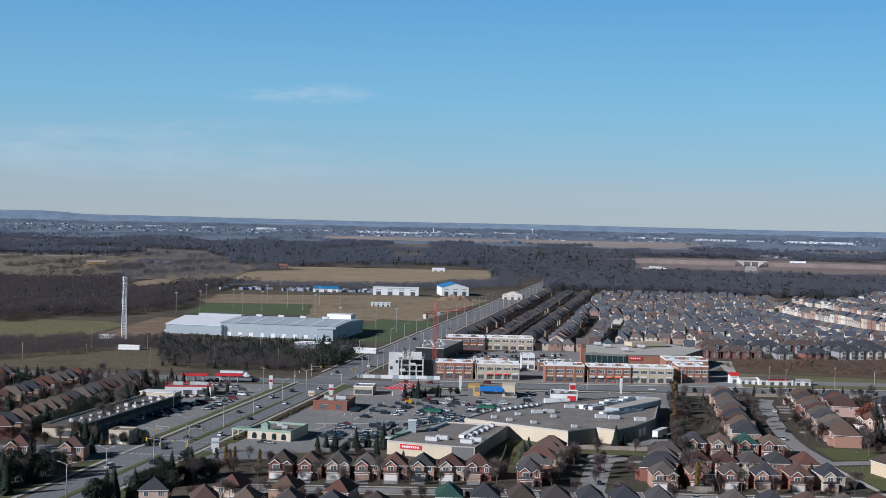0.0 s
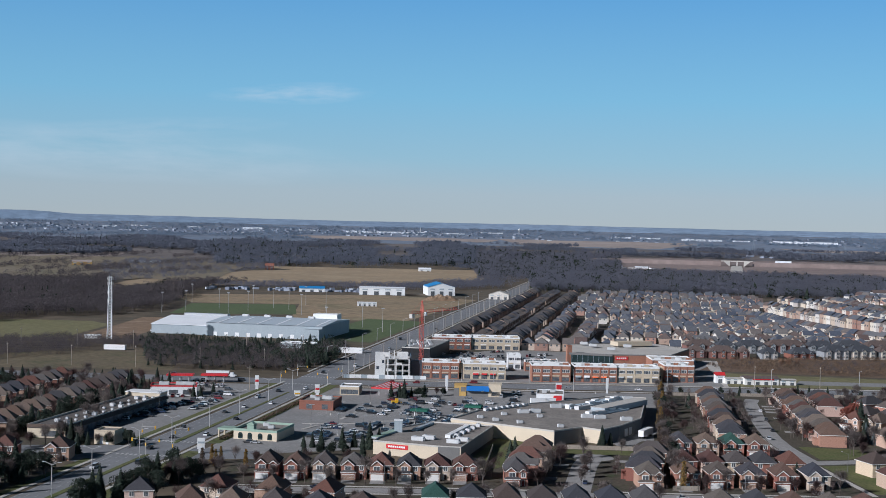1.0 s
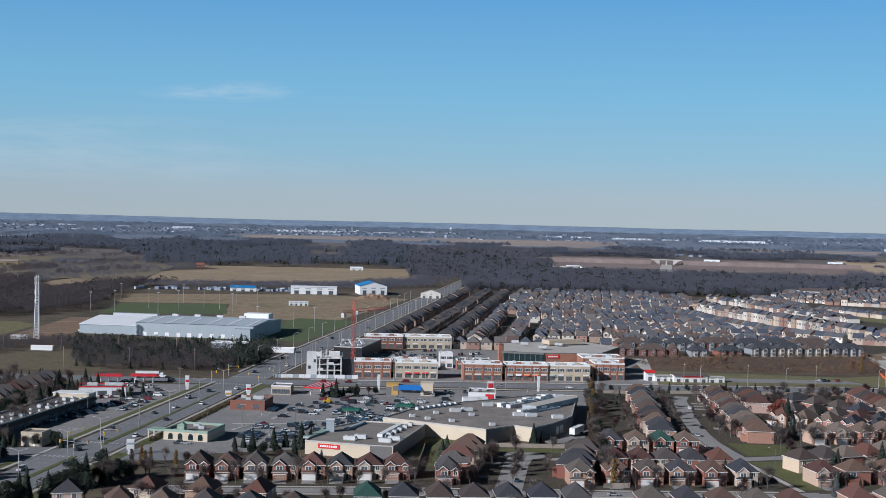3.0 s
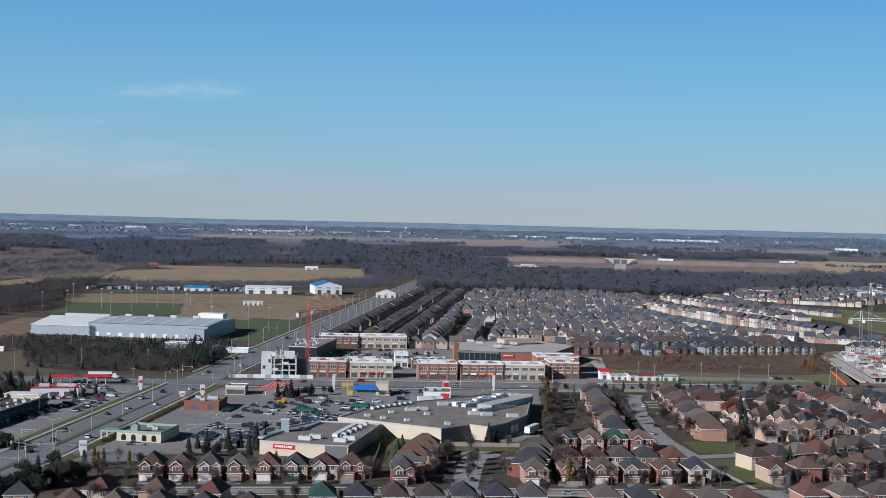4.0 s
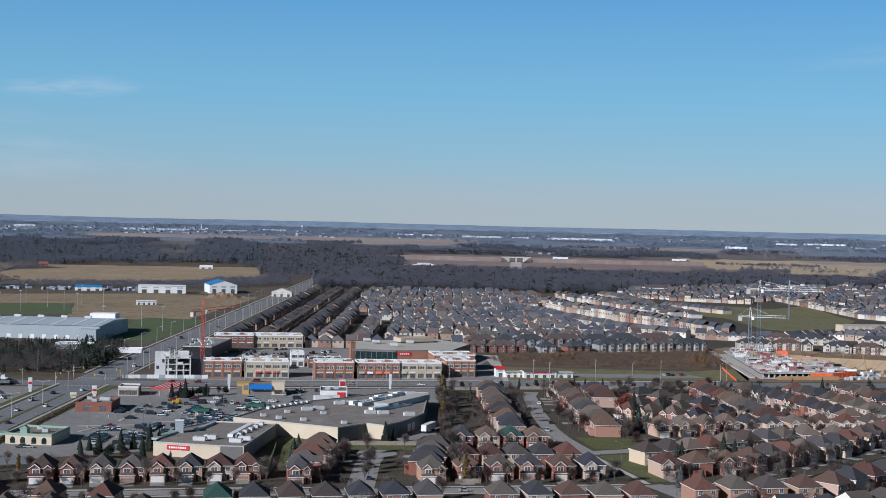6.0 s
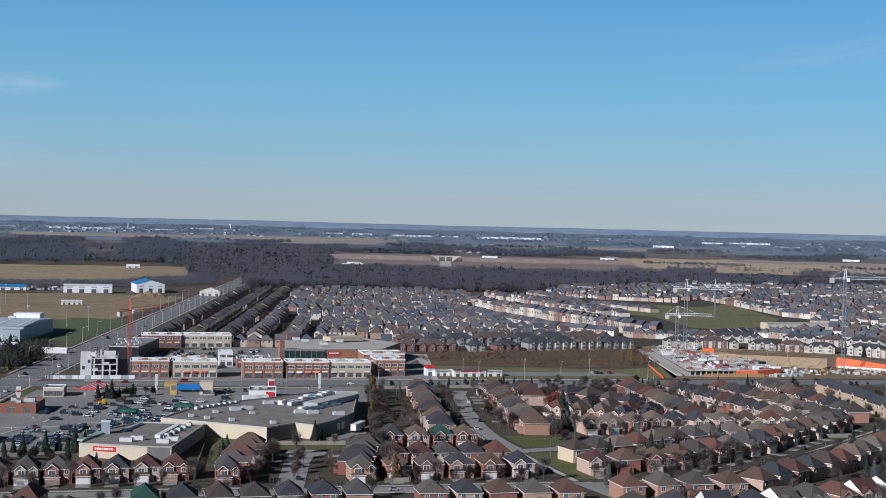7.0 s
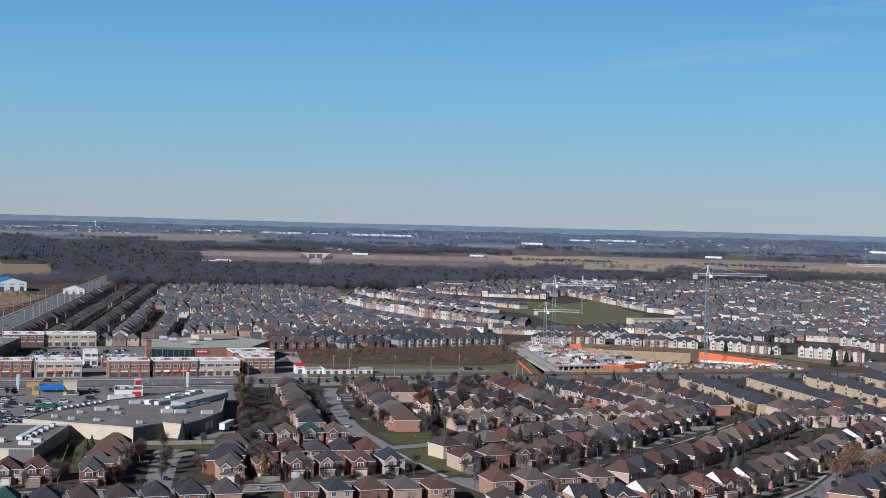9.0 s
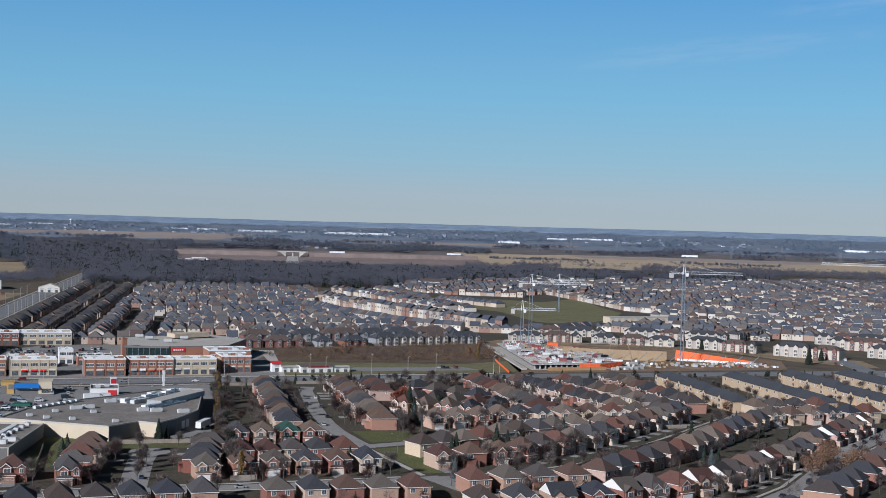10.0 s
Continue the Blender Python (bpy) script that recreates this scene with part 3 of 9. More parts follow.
strip("site_ground", [(350, 848), (560, 850), (590, 905), (560, 1000), (412, 1082)], 0.05, m_dirt, "churned bare earth of a building site", "ground")
strip("site_meadow", [(405, 1070), (575, 1000), (600, 900), (640, 850), (660, 900), (600, 1010), (430, 1092)], 0.055, m_meadow, "brown rough grass beside the building site", "ground")
land("distant_land", -24, 44, 2900, 3750, m_midland, "dull distant farmland", 10, 1)
land("remote_land", -24, 44, 3650, 4540, m_farland, "remote land painted blue-grey for haze", 10, 2)
strip("dry_field", [(-300, 1950), (-218, 2004), (-69, 2020), (72, 2236), (118, 2437), (100, 2585), (-249, 2590), (-330, 2500), (-406, 2162), (-439, 1988)], 0.36, m_field, "wide golden brown dry grass field", "field")
strip("field_track", [(-418, 1716), (-411, 1898), (-389, 2070), (-348, 2193), (-368, 2320), (-422, 2198), (-447, 2022), (-440, 1777)], 0.5, m_field, "narrow strip of dry grass between the trees", "field")
land("dry_field_far", -5.4, 2.3, 2575, 2700, m_field, "far edge of the dry grass field", 8, 3)
land("soil_field", 8.2, 20.5, 2850, 3290, m_brownf, "wide bare brown soil field", 15, 5)
land("soil_field_east", 16.5, 22, 2790, 3180, m_brownf, "bare brown soil field beyond the wood", 15, 6)
land("stubble", 21.2, 31, 2940, 3400, m_goldf, "pale golden stubble field", 25, 7)
land("stubble_east", 30, 40, 2980, 3390, m_goldf, "pale golden stubble field with a hedge", 25, 8)
land("pale_field", 4, 9.6, 3690, 3990, m_palef, "pale distant harvested field", 15, 9)
land("pale_field_west", -4.5, 2.5, 3800, 3960, m_palef, "pale distant harvested field", 15, 10)
land("pale_field_east", 16, 24, 3700, 3830, m_palef, "pale distant harvested field", 12, 11)
land("pale_field_right", 25, 34, 3300, 3420, m_palef, "pale distant harvested field", 12, 12)
land("fallow", -18.5, -13.5, 2900, 3080, m_palef, "pinkish brown fallow field", 20, 13)
land("fallow_low", -22, -9, 2130, 2930, m_pasture, "dull green and brown pasture", 30, 14)
land("pasture", -17, -7, 2650, 2800, m_pasture, "dull green and brown pasture", 20, 15)

# ---- roads ----
strip("arterial_road", [road_at(-520, -23), road_at(-520, 0), road_at(1800, 0), road_at(1800, -23)], 0.06, m_asphalt, "grey asphalt arterial road with several lanes", "road")
strip("cross_road", [(-520, 848), (-70, 817), (330, 818), (620, 812), (900, 800), (900, 824), (620, 836), (330, 842), (-70, 842), (-520, 872)], 0.064, m_asphalt,
      "grey asphalt cross road", "road")
for a, b, lab in ((-520, -12, 1), (45, 1800, 1)):
    strip("pavement", [road_at(a, 1.8), road_at(a, 3.4), road_at(b, 3.4), road_at(b, 1.8)], 0.2, m_concrete, "pale concrete pavement beside the road", "pavement", thick=0.2)
    strip("pavement", [road_at(a, -25.2), road_at(a, -27), road_at(b, -27), road_at(b, -25.2)][::-1], 0.2, m_concrete, "pale concrete pavement beside the road", "pavement", thick=0.2)
strip("median", [road_at(-520, -12), road_at(-520, -8.6), road_at(-275, -8.8), road_at(-275, -11)], 0.2, m_lawn, "raised grass median with concrete kerbs", "median", thick=0.2)
strip("median", [road_at(-245, -11.4), road_at(-245, -8.6), road_at(-60, -9.2), road_at(-60, -10.4)], 0.2, m_lawn, "raised grass median with concrete kerbs", "median", thick=0.2)
strip("pavement", [(-30, 845), (330, 845), (330, 847.5), (-30, 847.5)], 0.2, m_concrete, "pale concrete pavement before the shops", "pavement", thick=0.2)
strip("pavement", [(-48, 808), (150, 809), (150, 811), (-48, 810)], 0.2, m_concrete, "pale concrete pavement along the car park", "pavement", thick=0.2)
strip("side_street", [(-128, 545), (-240, 560), (-240, 575), (-126, 588)], 0.063, m_asphalt, "side street meeting the arterial road", "road")
strip("side_street", [(-105, 555), (-70, 561), (-70, 578), (-98, 586)], 0.063, m_asphalt, "entrance from the arterial road to the car park", "road")
strip("street_front", path_poly([(-80, 499), (0, 501), (100, 499), (165, 500)], 8.5), 0.068, m_street, "residential street with pale asphalt", "road")
strip("cul_de_sac", path_poly([(55, 495), (66, 560), (70.5, 578)], 10.5) , 0.072, m_street, "short residential street in dappled shade", "road")
strip("turning_circle", [(72 + 9 * math.cos(a * math.pi / 8), 581 + 9 * math.sin(a * math.pi / 8)) for a in range(16)], 0.07, m_street, "round end of a residential street", "road")
strip("street_middle", path_poly([(190, 790), (184, 771), (179, 740), (174, 712), (168.5, 672), (165.4, 645), (164, 620), (164.3, 598), (165.5, 574)], 8.2), 0.07, m_street,
      "long residential street with pale asphalt", "road")
strip("street_link", path_poly([(171, 506), (176, 480), (181, 460), (190, 400)], 8.2), 0.064, m_street, "short residential street with pale asphalt", "road")
strip("footpath", path_poly([(165.3, 573), (167, 545), (169.6, 508)], 2.4), 0.075, m_concrete, "narrow pale concrete footpath across the grass", "path")
strip("street_cross", path_poly([(98, 578), (160.5, 578)], 8), 0.066, m_street, "residential street between house fronts", "road")
strip("street_curve", path_poly([(172, 500), (200, 500), (225, 506), (250, 517), (273, 533), (320, 574), (377, 624), (440, 690), (455, 720)], 9.5), 0.069, m_street,
      "curving residential street with pale asphalt", "road")
strip("street_south", path_poly([(190, 415), (240, 418), (275, 430), (306, 453), (345, 492), (380, 527), (432, 568), (520, 640)], 10), 0.069, m_street,
      "residential street lined with parked cars", "road")
strip("street_inner", path_poly([(168.5, 579), (185, 583), (205, 593), (240, 611), (300, 612), (340, 620)], 8.5), 0.067, m_street, "residential street between houses", "road")
strip("street_east", path_poly([(300, 640), (298, 700), (302, 780)], 8.5), 0.067, m_street, "residential street between houses", "road")
def offset_path(pts, o):
    out = []
    for i, p in enumerate(pts):
        a, b = pts[max(i - 1, 0)], pts[min(i + 1, len(pts) - 1)]
        n = math.hypot(b[0] - a[0], b[1] - a[1])
        out.append((p[0] - (b[1] - a[1]) / n * o, p[1] + (b[0] - a[0]) / n * o))
    return out


for pts, o in (([(165.6, 650), (164, 620), (164.3, 592)], -5.4),
               ([(184, 500), (200, 500), (225, 506), (250, 517), (273, 533), (320, 574), (377, 624)], 6.8), ([(184, 500), (200, 500), (225, 506), (250, 517), (273, 533), (320, 574), (377, 624)], -6.8),
               ([(196, 415), (240, 418), (275, 430), (306, 453), (345, 492), (380, 527), (432, 568)], 7.2), ([(240, 418), (275, 430), (306, 453), (345, 492), (380, 527), (432, 568)], -7.2),
               ([(-78, 499), (0, 501), (46, 500)], 6.6), ([(70, 500), (100, 499), (160, 500)], 6.6), ([(-78, 499), (0, 501), (160, 499)], -6.6)):
    strip("pavement", path_poly(offset_path(pts, o), 1.5), 0.16, m_concrete, "narrow pale concrete pavement beside a residential street", "pavement", thick=0.14)
strip("loading_lane", [(91, 628), (106, 628), (117, 700), (130, 780), (121, 785), (120, 738), (105, 656)], 0.085, m_lot, "asphalt loading lane beside the large store", "pavement")
strip("corner_lawn", [(171, 622), (180, 619), (197, 616), (199, 598), (184, 589), (171.5, 587)], 0.09, m_lawn, "bright green corner lawn beside the street", "lawn")
strip("corner_lawn", [(167.6, 571), (184, 575), (192, 548), (182, 512), (171.5, 512)], 0.09, m_lawn, "bright green lawn beside the street", "lawn")
strip("corner_lawn", [(334, 600), (352, 618), (345, 626), (325, 606)], 0.09, m_lawn, "green lawn at the bend of the street", "lawn")
strip("corner_lawn", [(50, 590), (92, 588), (100, 599), (60, 601)], 0.09, m_lawn, "green strip of lawn before the fence", "lawn")
strip("corner_lawn", [(296, 470), (318, 490), (312, 500), (290, 480)], 0.09, m_lawn, "green front lawn", "lawn")
strip("alley_lawn", [(16, 560), (24, 542), (58, 600), (56, 609), (34, 628)], 0.08, m_lawn, "rough green strip beside the store", "lawn")
strip("shop_lane", [(163, 848), (186, 848), (205, 1010), (172, 940)], 0.055, m_lot, "asphalt lane beside the shops", "road")
strip("shop_lot", [(-35, 850), (172, 850), (205, 1040), (60, 1065), (8, 1010), (-25, 950)], 0.05, m_lot, "asphalt yard behind the shops", "parking lot")
strip("estate_lane", [(186, 848), (189, 848), (216, 1012), (205, 1012)], 0.07, m_concrete, "narrow pale concrete path", "path")
strip("far_street", [(690, 1050), (652, 960), (598, 800), (612, 798), (668, 955), (708, 1045)], 0.09, m_asphalt, "grey asphalt road past the townhouses", "road")

# car park with its islands and stall lines
strip("car_park", [road_at(-262, 8), road_at(-262, 30), (-30, 588), (2, 600), (20, 640), (70, 700), (128, 800), (140, 806), road_at(-32, 10)], 0.05, m_lot,
      "large worn asphalt car park", "parking lot")
strip("service_yard", [(88, 600), (112, 655), (140, 806), (118, 806), (98, 700), (84, 640)], 0.058, m_lot, "asphalt service yard behind the store", "parking lot")
strip("retail_lot", [road_at(-238, -31), road_at(-28, -31), (-150, 812), (-172, 760), (-137, 708), (-158, 604)], 0.05, m_lot, "asphalt car park of the roadside shops", "parking lot")
strip("trailer_lot", [(235, 868), (330, 866), (322, 885), (245, 890)], 0.07, m_lot, "small asphalt lot beside the sales trailers", "parking lot")
verge_me = Shape()
for s0, s1 in ((-520, -262), (-240, -20)):
    verge_me.prism([road_at(s0, 3.6), road_at(s0, 9.5), road_at(s1, 9.5), road_at(s1, 3.6)], 0.0, 0.08)
for s0, s1 in ((-520, -290), (-240, -22)):
    verge_me.prism([road_at(s0, -31), road_at(s0, -27.2), road_at(s1, -27.2), road_at(s1, -31)], 0.0, 0.08)
solo("grass_verge", verge_me.mesh("grass_verge", m_lawn), "narrow grass verges along the arterial road", "lawn", kind="structure")

marks = Shape()
for o in (-3.9, -15.6, -19.2):
    for k in range(-520, 900, 9):
        if -28 < k < 20 or -276 < k < -244:
            continue
        marks.prism([road_at(k, o), road_at(k, o + 0.15), road_at(k + 4, o + 0.15), road_at(k + 4, o)], 0.062, 0.075)
for s0 in (-278, -242, -22, 16):
    for k in range(23):
        if k % 2 == 0:
            marks.prism([road_at(s0, -k), road_at(s0, -k - 0.9), road_at(s0 + 3, -k - 0.9), road_at(s0 + 3, -k)][::-1], 0.062, 0.078)
for o in (-22.4, -0.8):
    for s0, s1 in ((-520, -282), (-240, -24), (22, 700)):
        marks.prism([road_at(s0, o), road_at(s0, o + 0.2), road_at(s1, o + 0.2), road_at(s1, o)], 0.062, 0.075)
for k in range(-20, 330, 9):
    for yy in (824.5, 835.5):
        marks.box(k, yy, 0.066, k + 4, yy + 0.2, 0.08)
marks.box(-20, 829.8, 0.066, 330, 830.1, 0.082)
solo("lane_markings", marks.mesh("lane_markings", m_paint), "worn white lane markings and pedestrian crossings", "road marking", kind="stuff")


# ---- houses ----
def window_mesh(name, w, h, rim=0.2):
    s = Shape()
    s.box(-w / 2 - rim, -0.09, -h / 2 - rim, w / 2 + rim, 0.0, h / 2 + rim, 0)
    s.box(-w / 2, -0.12, -h / 2, -0.06, -0.08, h / 2, 1)
    s.box(0.06, -0.12, -h / 2, w / 2, -0.08, h / 2, 1)
    return s.mesh(name, m_trim, m_glass)


WIN_BIG, WIN_MID, WIN_SMALL = window_mesh("window_big", 2.2, 1.6), window_mesh("window_mid", 1.4, 1.5), window_mesh("window_small", 0.9, 1.2)


def face_at(x, y, z, side):
    """A place on a wall that looks to that side: s front, n back, w, e."""
    return pose(x, y, z, 0, 0, {"s": 0, "e": 90, "n": 180, "w": -90}[side])


def garage_mesh(w):
    s = Shape().box(-w / 2 - 0.12, -0.05, 0, w / 2 + 0.12, 0, 2.35, 1)
    for r in range(4):
        s.box(-w / 2, -0.09, 0.02 + r * 0.54, w / 2, -0.04, 0.5 + r * 0.54, 0)
    return s.mesh("garage_door", m_door, m_trim)


GARAGE = garage_mesh(4.6)
DOOR = Shape().box(-0.6, -0.05, 0, 0.6, 0, 2.4, 1).box(-0.47, -0.09, 0.02, 0.47, -0.04, 2.15, 0).mesh("front_door", m_entry, m_trim)
DRIVE = Shape().box(-2.6, -6.5, 0.0, 2.6, 0, 0.11).mesh("driveway", m_street)


def house(style, w=9.4, d=14.0, eave=5.6, pitch=3.9, brick=m_brick):
    """A two-storey brick house that fronts -y; 'gable' shows a front gable, 'cross' a wide one, 'plain' a hip alone, 'ends' gables to the sides."""
    lab = {"gable": "two-storey brick house with shingled hip roof and front gable", "cross": "two-storey brick house with wide hip roof and twin gables",
           "plain": "two-storey brick house with a plain shingled hip roof", "ends": "two-storey brick house with white siding in its side gables"}[style]
    h = thing("house", lab, "house", group="brick houses")
    x0, x1, y0, y1 = -w / 2, w / 2, -d / 2, d / 2
    walls = Shape().box(x0, y0, 0, x1, y1, eave)
    gx = x0 + 2.9
    walls.box(x0, y0 - 2.0, 0, x0 + 5.6, y0 + 0.1, 3.0)
    roof = Shape()
    trims = []

    def boards(xa, xb, y, z, hh):
        xm = (xa + xb) / 2
        trims.append(Shape().add([(xa, y, z), (xa + 0.4, y, z), (xm, y, z + hh - 0.35), (xb - 0.4, y, z), (xb, y, z), (xm, y, z + hh)], [(0, 1, 2, 5), (2, 3, 4, 5)]))

    if style == "gable":
        roof.hip(x0, y0, x1, y1, eave, pitch, fm=1)
        walls.box(x0 + 0.3, y0 - 1.1, 2.9, x0 + 5.0, y0 + 0.1, eave)
        walls.add([(x0 + 0.3, y0 - 1.1, eave), (x0 + 5.0, y0 - 1.1, eave), (x0 + 2.65, y0 - 1.1, eave + 1.9)], [(0, 1, 2)])
        roof.gable_y(x0 + 0.3, y0 - 1.1, x0 + 5.0, y0 + 3.4, eave, 2.1)
        boards(x0 - 0.05, x0 + 5.35, y0 - 1.5, eave - 0.15, 2.2)
    elif style == "cross":
        roof.hip(x0, y0, x1, y1, eave, pitch + 0.3, fm=1)
        for gx0, gx1, hh in ((x0 + 0.2, x0 + 4.2, 1.8), (x1 - 3.4, x1 - 0.4, 1.4)):
            walls.box(gx0, y0 - 0.6, 2.9, gx1, y0 + 0.1, eave)
            walls.add([(gx0, y0 - 0.6, eave), (gx1, y0 - 0.6, eave), ((gx0 + gx1) / 2, y0 - 0.6, eave + hh - 0.15)], [(0, 1, 2)])
            roof.gable_y(gx0, y0 - 0.6, gx1, y0 + 3, eave, hh)
            boards(gx0 - 0.35, gx1 + 0.35, y0 - 1.0, eave - 0.15, hh + 0.1)
    elif style == "plain":
        roof.hip(x0, y0, x1, y1, eave, pitch, fm=1)
    else:
        roof.gable_x(x0, y0, x1, y1, eave, pitch)
        for x, s in ((x0, 1), (x1, -1)):
            tri = [(x - 0.02 * s, y0, eave), (x - 0.02 * s, y1, eave), (x - 0.02 * s, 0, eave + pitch - 0.25)]
            trims.append(Shape().add(tri if s < 0 else tri[::-1], [(0, 1, 2)]))
        walls.add([(x0 + 0.3, y0 - 0.6, eave), (x0 + 4.6, y0 - 0.6, eave), (x0 + 2.45, y0 - 0.6, eave + 1.8)], [(0, 1, 2)])
        walls.box(x0 + 0.3, y0 - 0.6, 2.9, x0 + 4.6, y0 + 0.1, eave)
        roof.gable_y(x0 + 0.3, y0 - 0.6, x0 + 4.6, y0 + 4.0, eave, 2.0)
    if style != "plain":
        roof.hip(x0, y0 - 2.0, x0 + 5.6, y0 - 0.3, 3.05, 0.75, 0.3, fm=1)
        part("front_door", DOOR, h, at=face_at(x1 - 1.9, y0, 0.15, "s"))
    part("wall", walls.mesh("house_wall", brick), h)
    top = part("roof", roof.mesh("house_roof", m_roof, m_trim), h)
    for tr in trims:
        part("gable_trim", tr.mesh("house_trim", m_trim), top, "white painted gable boards")
    if style != "plain":
        part("garage_door", GARAGE, h, at=face_at(x0 + 2.8, y0 - 2.0, 0, "s"))
        part("driveway", DRIVE, h, at=pose(x0 + 2.8, y0 - 2.0, 0))
    front = y0 - (1.1 if style == "gable" else 0.6 if style in ("cross", "ends") else 0)
    part("window", WIN_BIG, h, at=face_at(x0 + (2.65 if style != "plain" else 2.4), front, 4.4, "s"))
    if style != "plain":
        part("window", WIN_MID, h, at=face_at(x1 - 1.9, y0 - (0.6 if style == "cross" else 0), 4.4, "s"))
    if style == "plain":
        part("window", WIN_SMALL, h, at=face_at(x0, -2.8, 4.5, "w"))
    if style == "plain":
        part("window", WIN_MID, h, at=face_at(-2.4, y1, 4.4, "n"))
        part("window", WIN_MID, h, at=face_at(2.4, y1, 4.4, "n"))
    if style == "plain":
        part("window", WIN_BIG, h, at=face_at(-2.2, y1, 1.5, "n"))
    return h


STYLES = {}
for st in ("gable", "cross", "plain", "ends"):
    for k, (w, d) in enumerate(((8.8, 13.4), (9.7, 12.0))):
        STYLES[st, k, False] = [house(st, w, d), False]
        STYLES[st, k, True] = [house(st, w, d, brick=m_brick_pale), False]
HOMES = []


def put_house(x, y, facing, style, k=0, mirror=False, size=1.0):
    """A house at a place; facing: degrees, 0 fronts -y, 90 fronts +x."""
    HOMES.append((x, y, facing))
    pale = rng.random() < (0.85 if (x > 205 and y > 600) or x > 360 else 0.55 if x > 205 else 0.22)
    slot = STYLES[style, k, pale]
    m = pose(x, y, 0.03, 0, 0, facing)
    if not slot[1]:
        slot[1] = True
        slot[0].matrix_basis = m
        return slot[0]
    return copy_thing(slot[0], m)


def green_roofed(h):
    for ob in h.children:
        if ob.name.startswith("roof"):
            ob.material_slots[0].link = "OBJECT"
            ob.material_slots[0].material = m_green_roof
    h["label"] = "two-storey brick house with a dark green shingled roof"


def row(a, b, n, facing, styles, jog=0.6):
    """n houses on a line from a to b."""
    for i in range(n):
        f = i / max(n - 1, 1)
        st = styles[i % len(styles)] if rng.random() < 0.8 else rng.choice(("gable", "cross", "plain"))
        put_house(a[0] + (b[0] - a[0]) * f + rng.uniform(-jog, jog) * 0.4, a[1] + (b[1] - a[1]) * f + rng.uniform(-jog, jog), facing + rng.uniform(-1.5, 1.5), st, rng.randint(0, 1))


G, C, P, E = "gable", "cross", "plain", "ends"
row((-60, 527), (16, 529), 8, 0, (C, G, C, G, G, G, G, C))                 # facing the front street
row((16.5, 470), (77, 471), 6, 180, (P, C, P, P))                             # backs of the nearest row
row((-72, 478), (-34, 474), 3, 170, (P, C, P))
row((-98, 470), (-78, 455), 2, 190, (P, C))
row((-64, 455), (-20, 452), 4, 0, (P, P))
put_house(35, 521, 0, C)
row((38, 535), (48, 580), 4, 80, (G, P, G, P))                             # beside the short street
put_house(86, 520, 0, C, 1)
row((86, 533), (95, 569), 4, -100, (P, G, P, C))
row((112, 598), (123.4, 598), 2, 0, (G, G))
put_house(145.5, 597, 0, G, 1)
row((105, 551), (148, 550), 5, 180, (P, P, P, P, P))
row((101, 524), (151, 525), 5, 0, (G, G, G, G, G))
row((103, 470), (152, 466), 5, 180, (P, P, G, P))
row((159.5, 770), (141.5, 626), 12, 80, (P, C, P, P))
row((203.5, 768), (187.8, 627), 13, -97, (P, C, P, P))
row((221, 765), (216.5, 728), 4, 83, (P, P, C))
row((178, 474), (219, 476), 4, 184, (P, P, P, P))
row((233, 482), (289, 521), 6, 213, (P, C, P))
row((300, 531), (375, 597), 8, 221, (P, P, C))
row((183, 526), (210, 530), 3, 6, (G, C, G))
row((223, 537), (277, 571), 6, 30, (G, C, G))
row((288, 582), (350, 634), 7, 41, (C, G, C))
row((184, 553), (216, 566), 4, 195, (P, C))
row((228, 577), (262, 592), 4, 200, (P, P, C))
row((276, 598), (304, 597), 3, 180, (P, C, P))
row((215, 628), (262, 634), 5, 10, (C, G, C))
row((272, 632), (340, 634), 6, 0, (C, G, P, C))
row((216, 680), (252, 646), 5, -45, (C, G, C))
row((228, 700), (262, 668), 5, 135, (P, C, P))
row((243, 742), (264, 700), 4, 115, (P, C))
row((289, 770), (281, 655), 10, 85, (C, G, P, C))
row((314, 765), (326, 655), 10, -85, (P, P, C))
row((345, 765), (352, 650), 9, 95, (P, C, P))
row((380, 770), (372, 655), 9, -90, (C, P))
row((392, 610), (452, 612), 6, 10, (C, P, P))
row((402, 640), (440, 640), 4, 180, (P, P))
row((168, 440), (212, 440), 4, 0, (G, C, E))
row((224, 444), (262, 455), 4, 15, (E, C, G))
row((275, 464), (346, 514), 8, 38, (E, G, C, G))
row((358, 528), (425, 580), 7, 42, (G, C, E, C))
row((297, 424), (350, 468), 5, 220, (P, C, P))
row((366, 484), (440, 545), 7, 220, (C, P))
row((206, 395), (268, 402), 5, 190, (P, P))
row((-195, 600), (-178, 790), 18, -80, (C, P, C))                          # west of the retail strip
row((-229, 620), (-213, 795), 16, 98, (P, C))
row((-266, 660), (-254, 795), 12, -82, (C, P))
row((-302, 690), (-292, 800), 8, 98, (P, C))
row((-170, 552), (-148, 553), 2, 4, (G, G))
row((-215, 548), (-190, 550), 2, 0, (C, P))
green_roofed(put_house(134.8, 598, 0, G))
green_roofed(put_house(4, 470, 180, P))


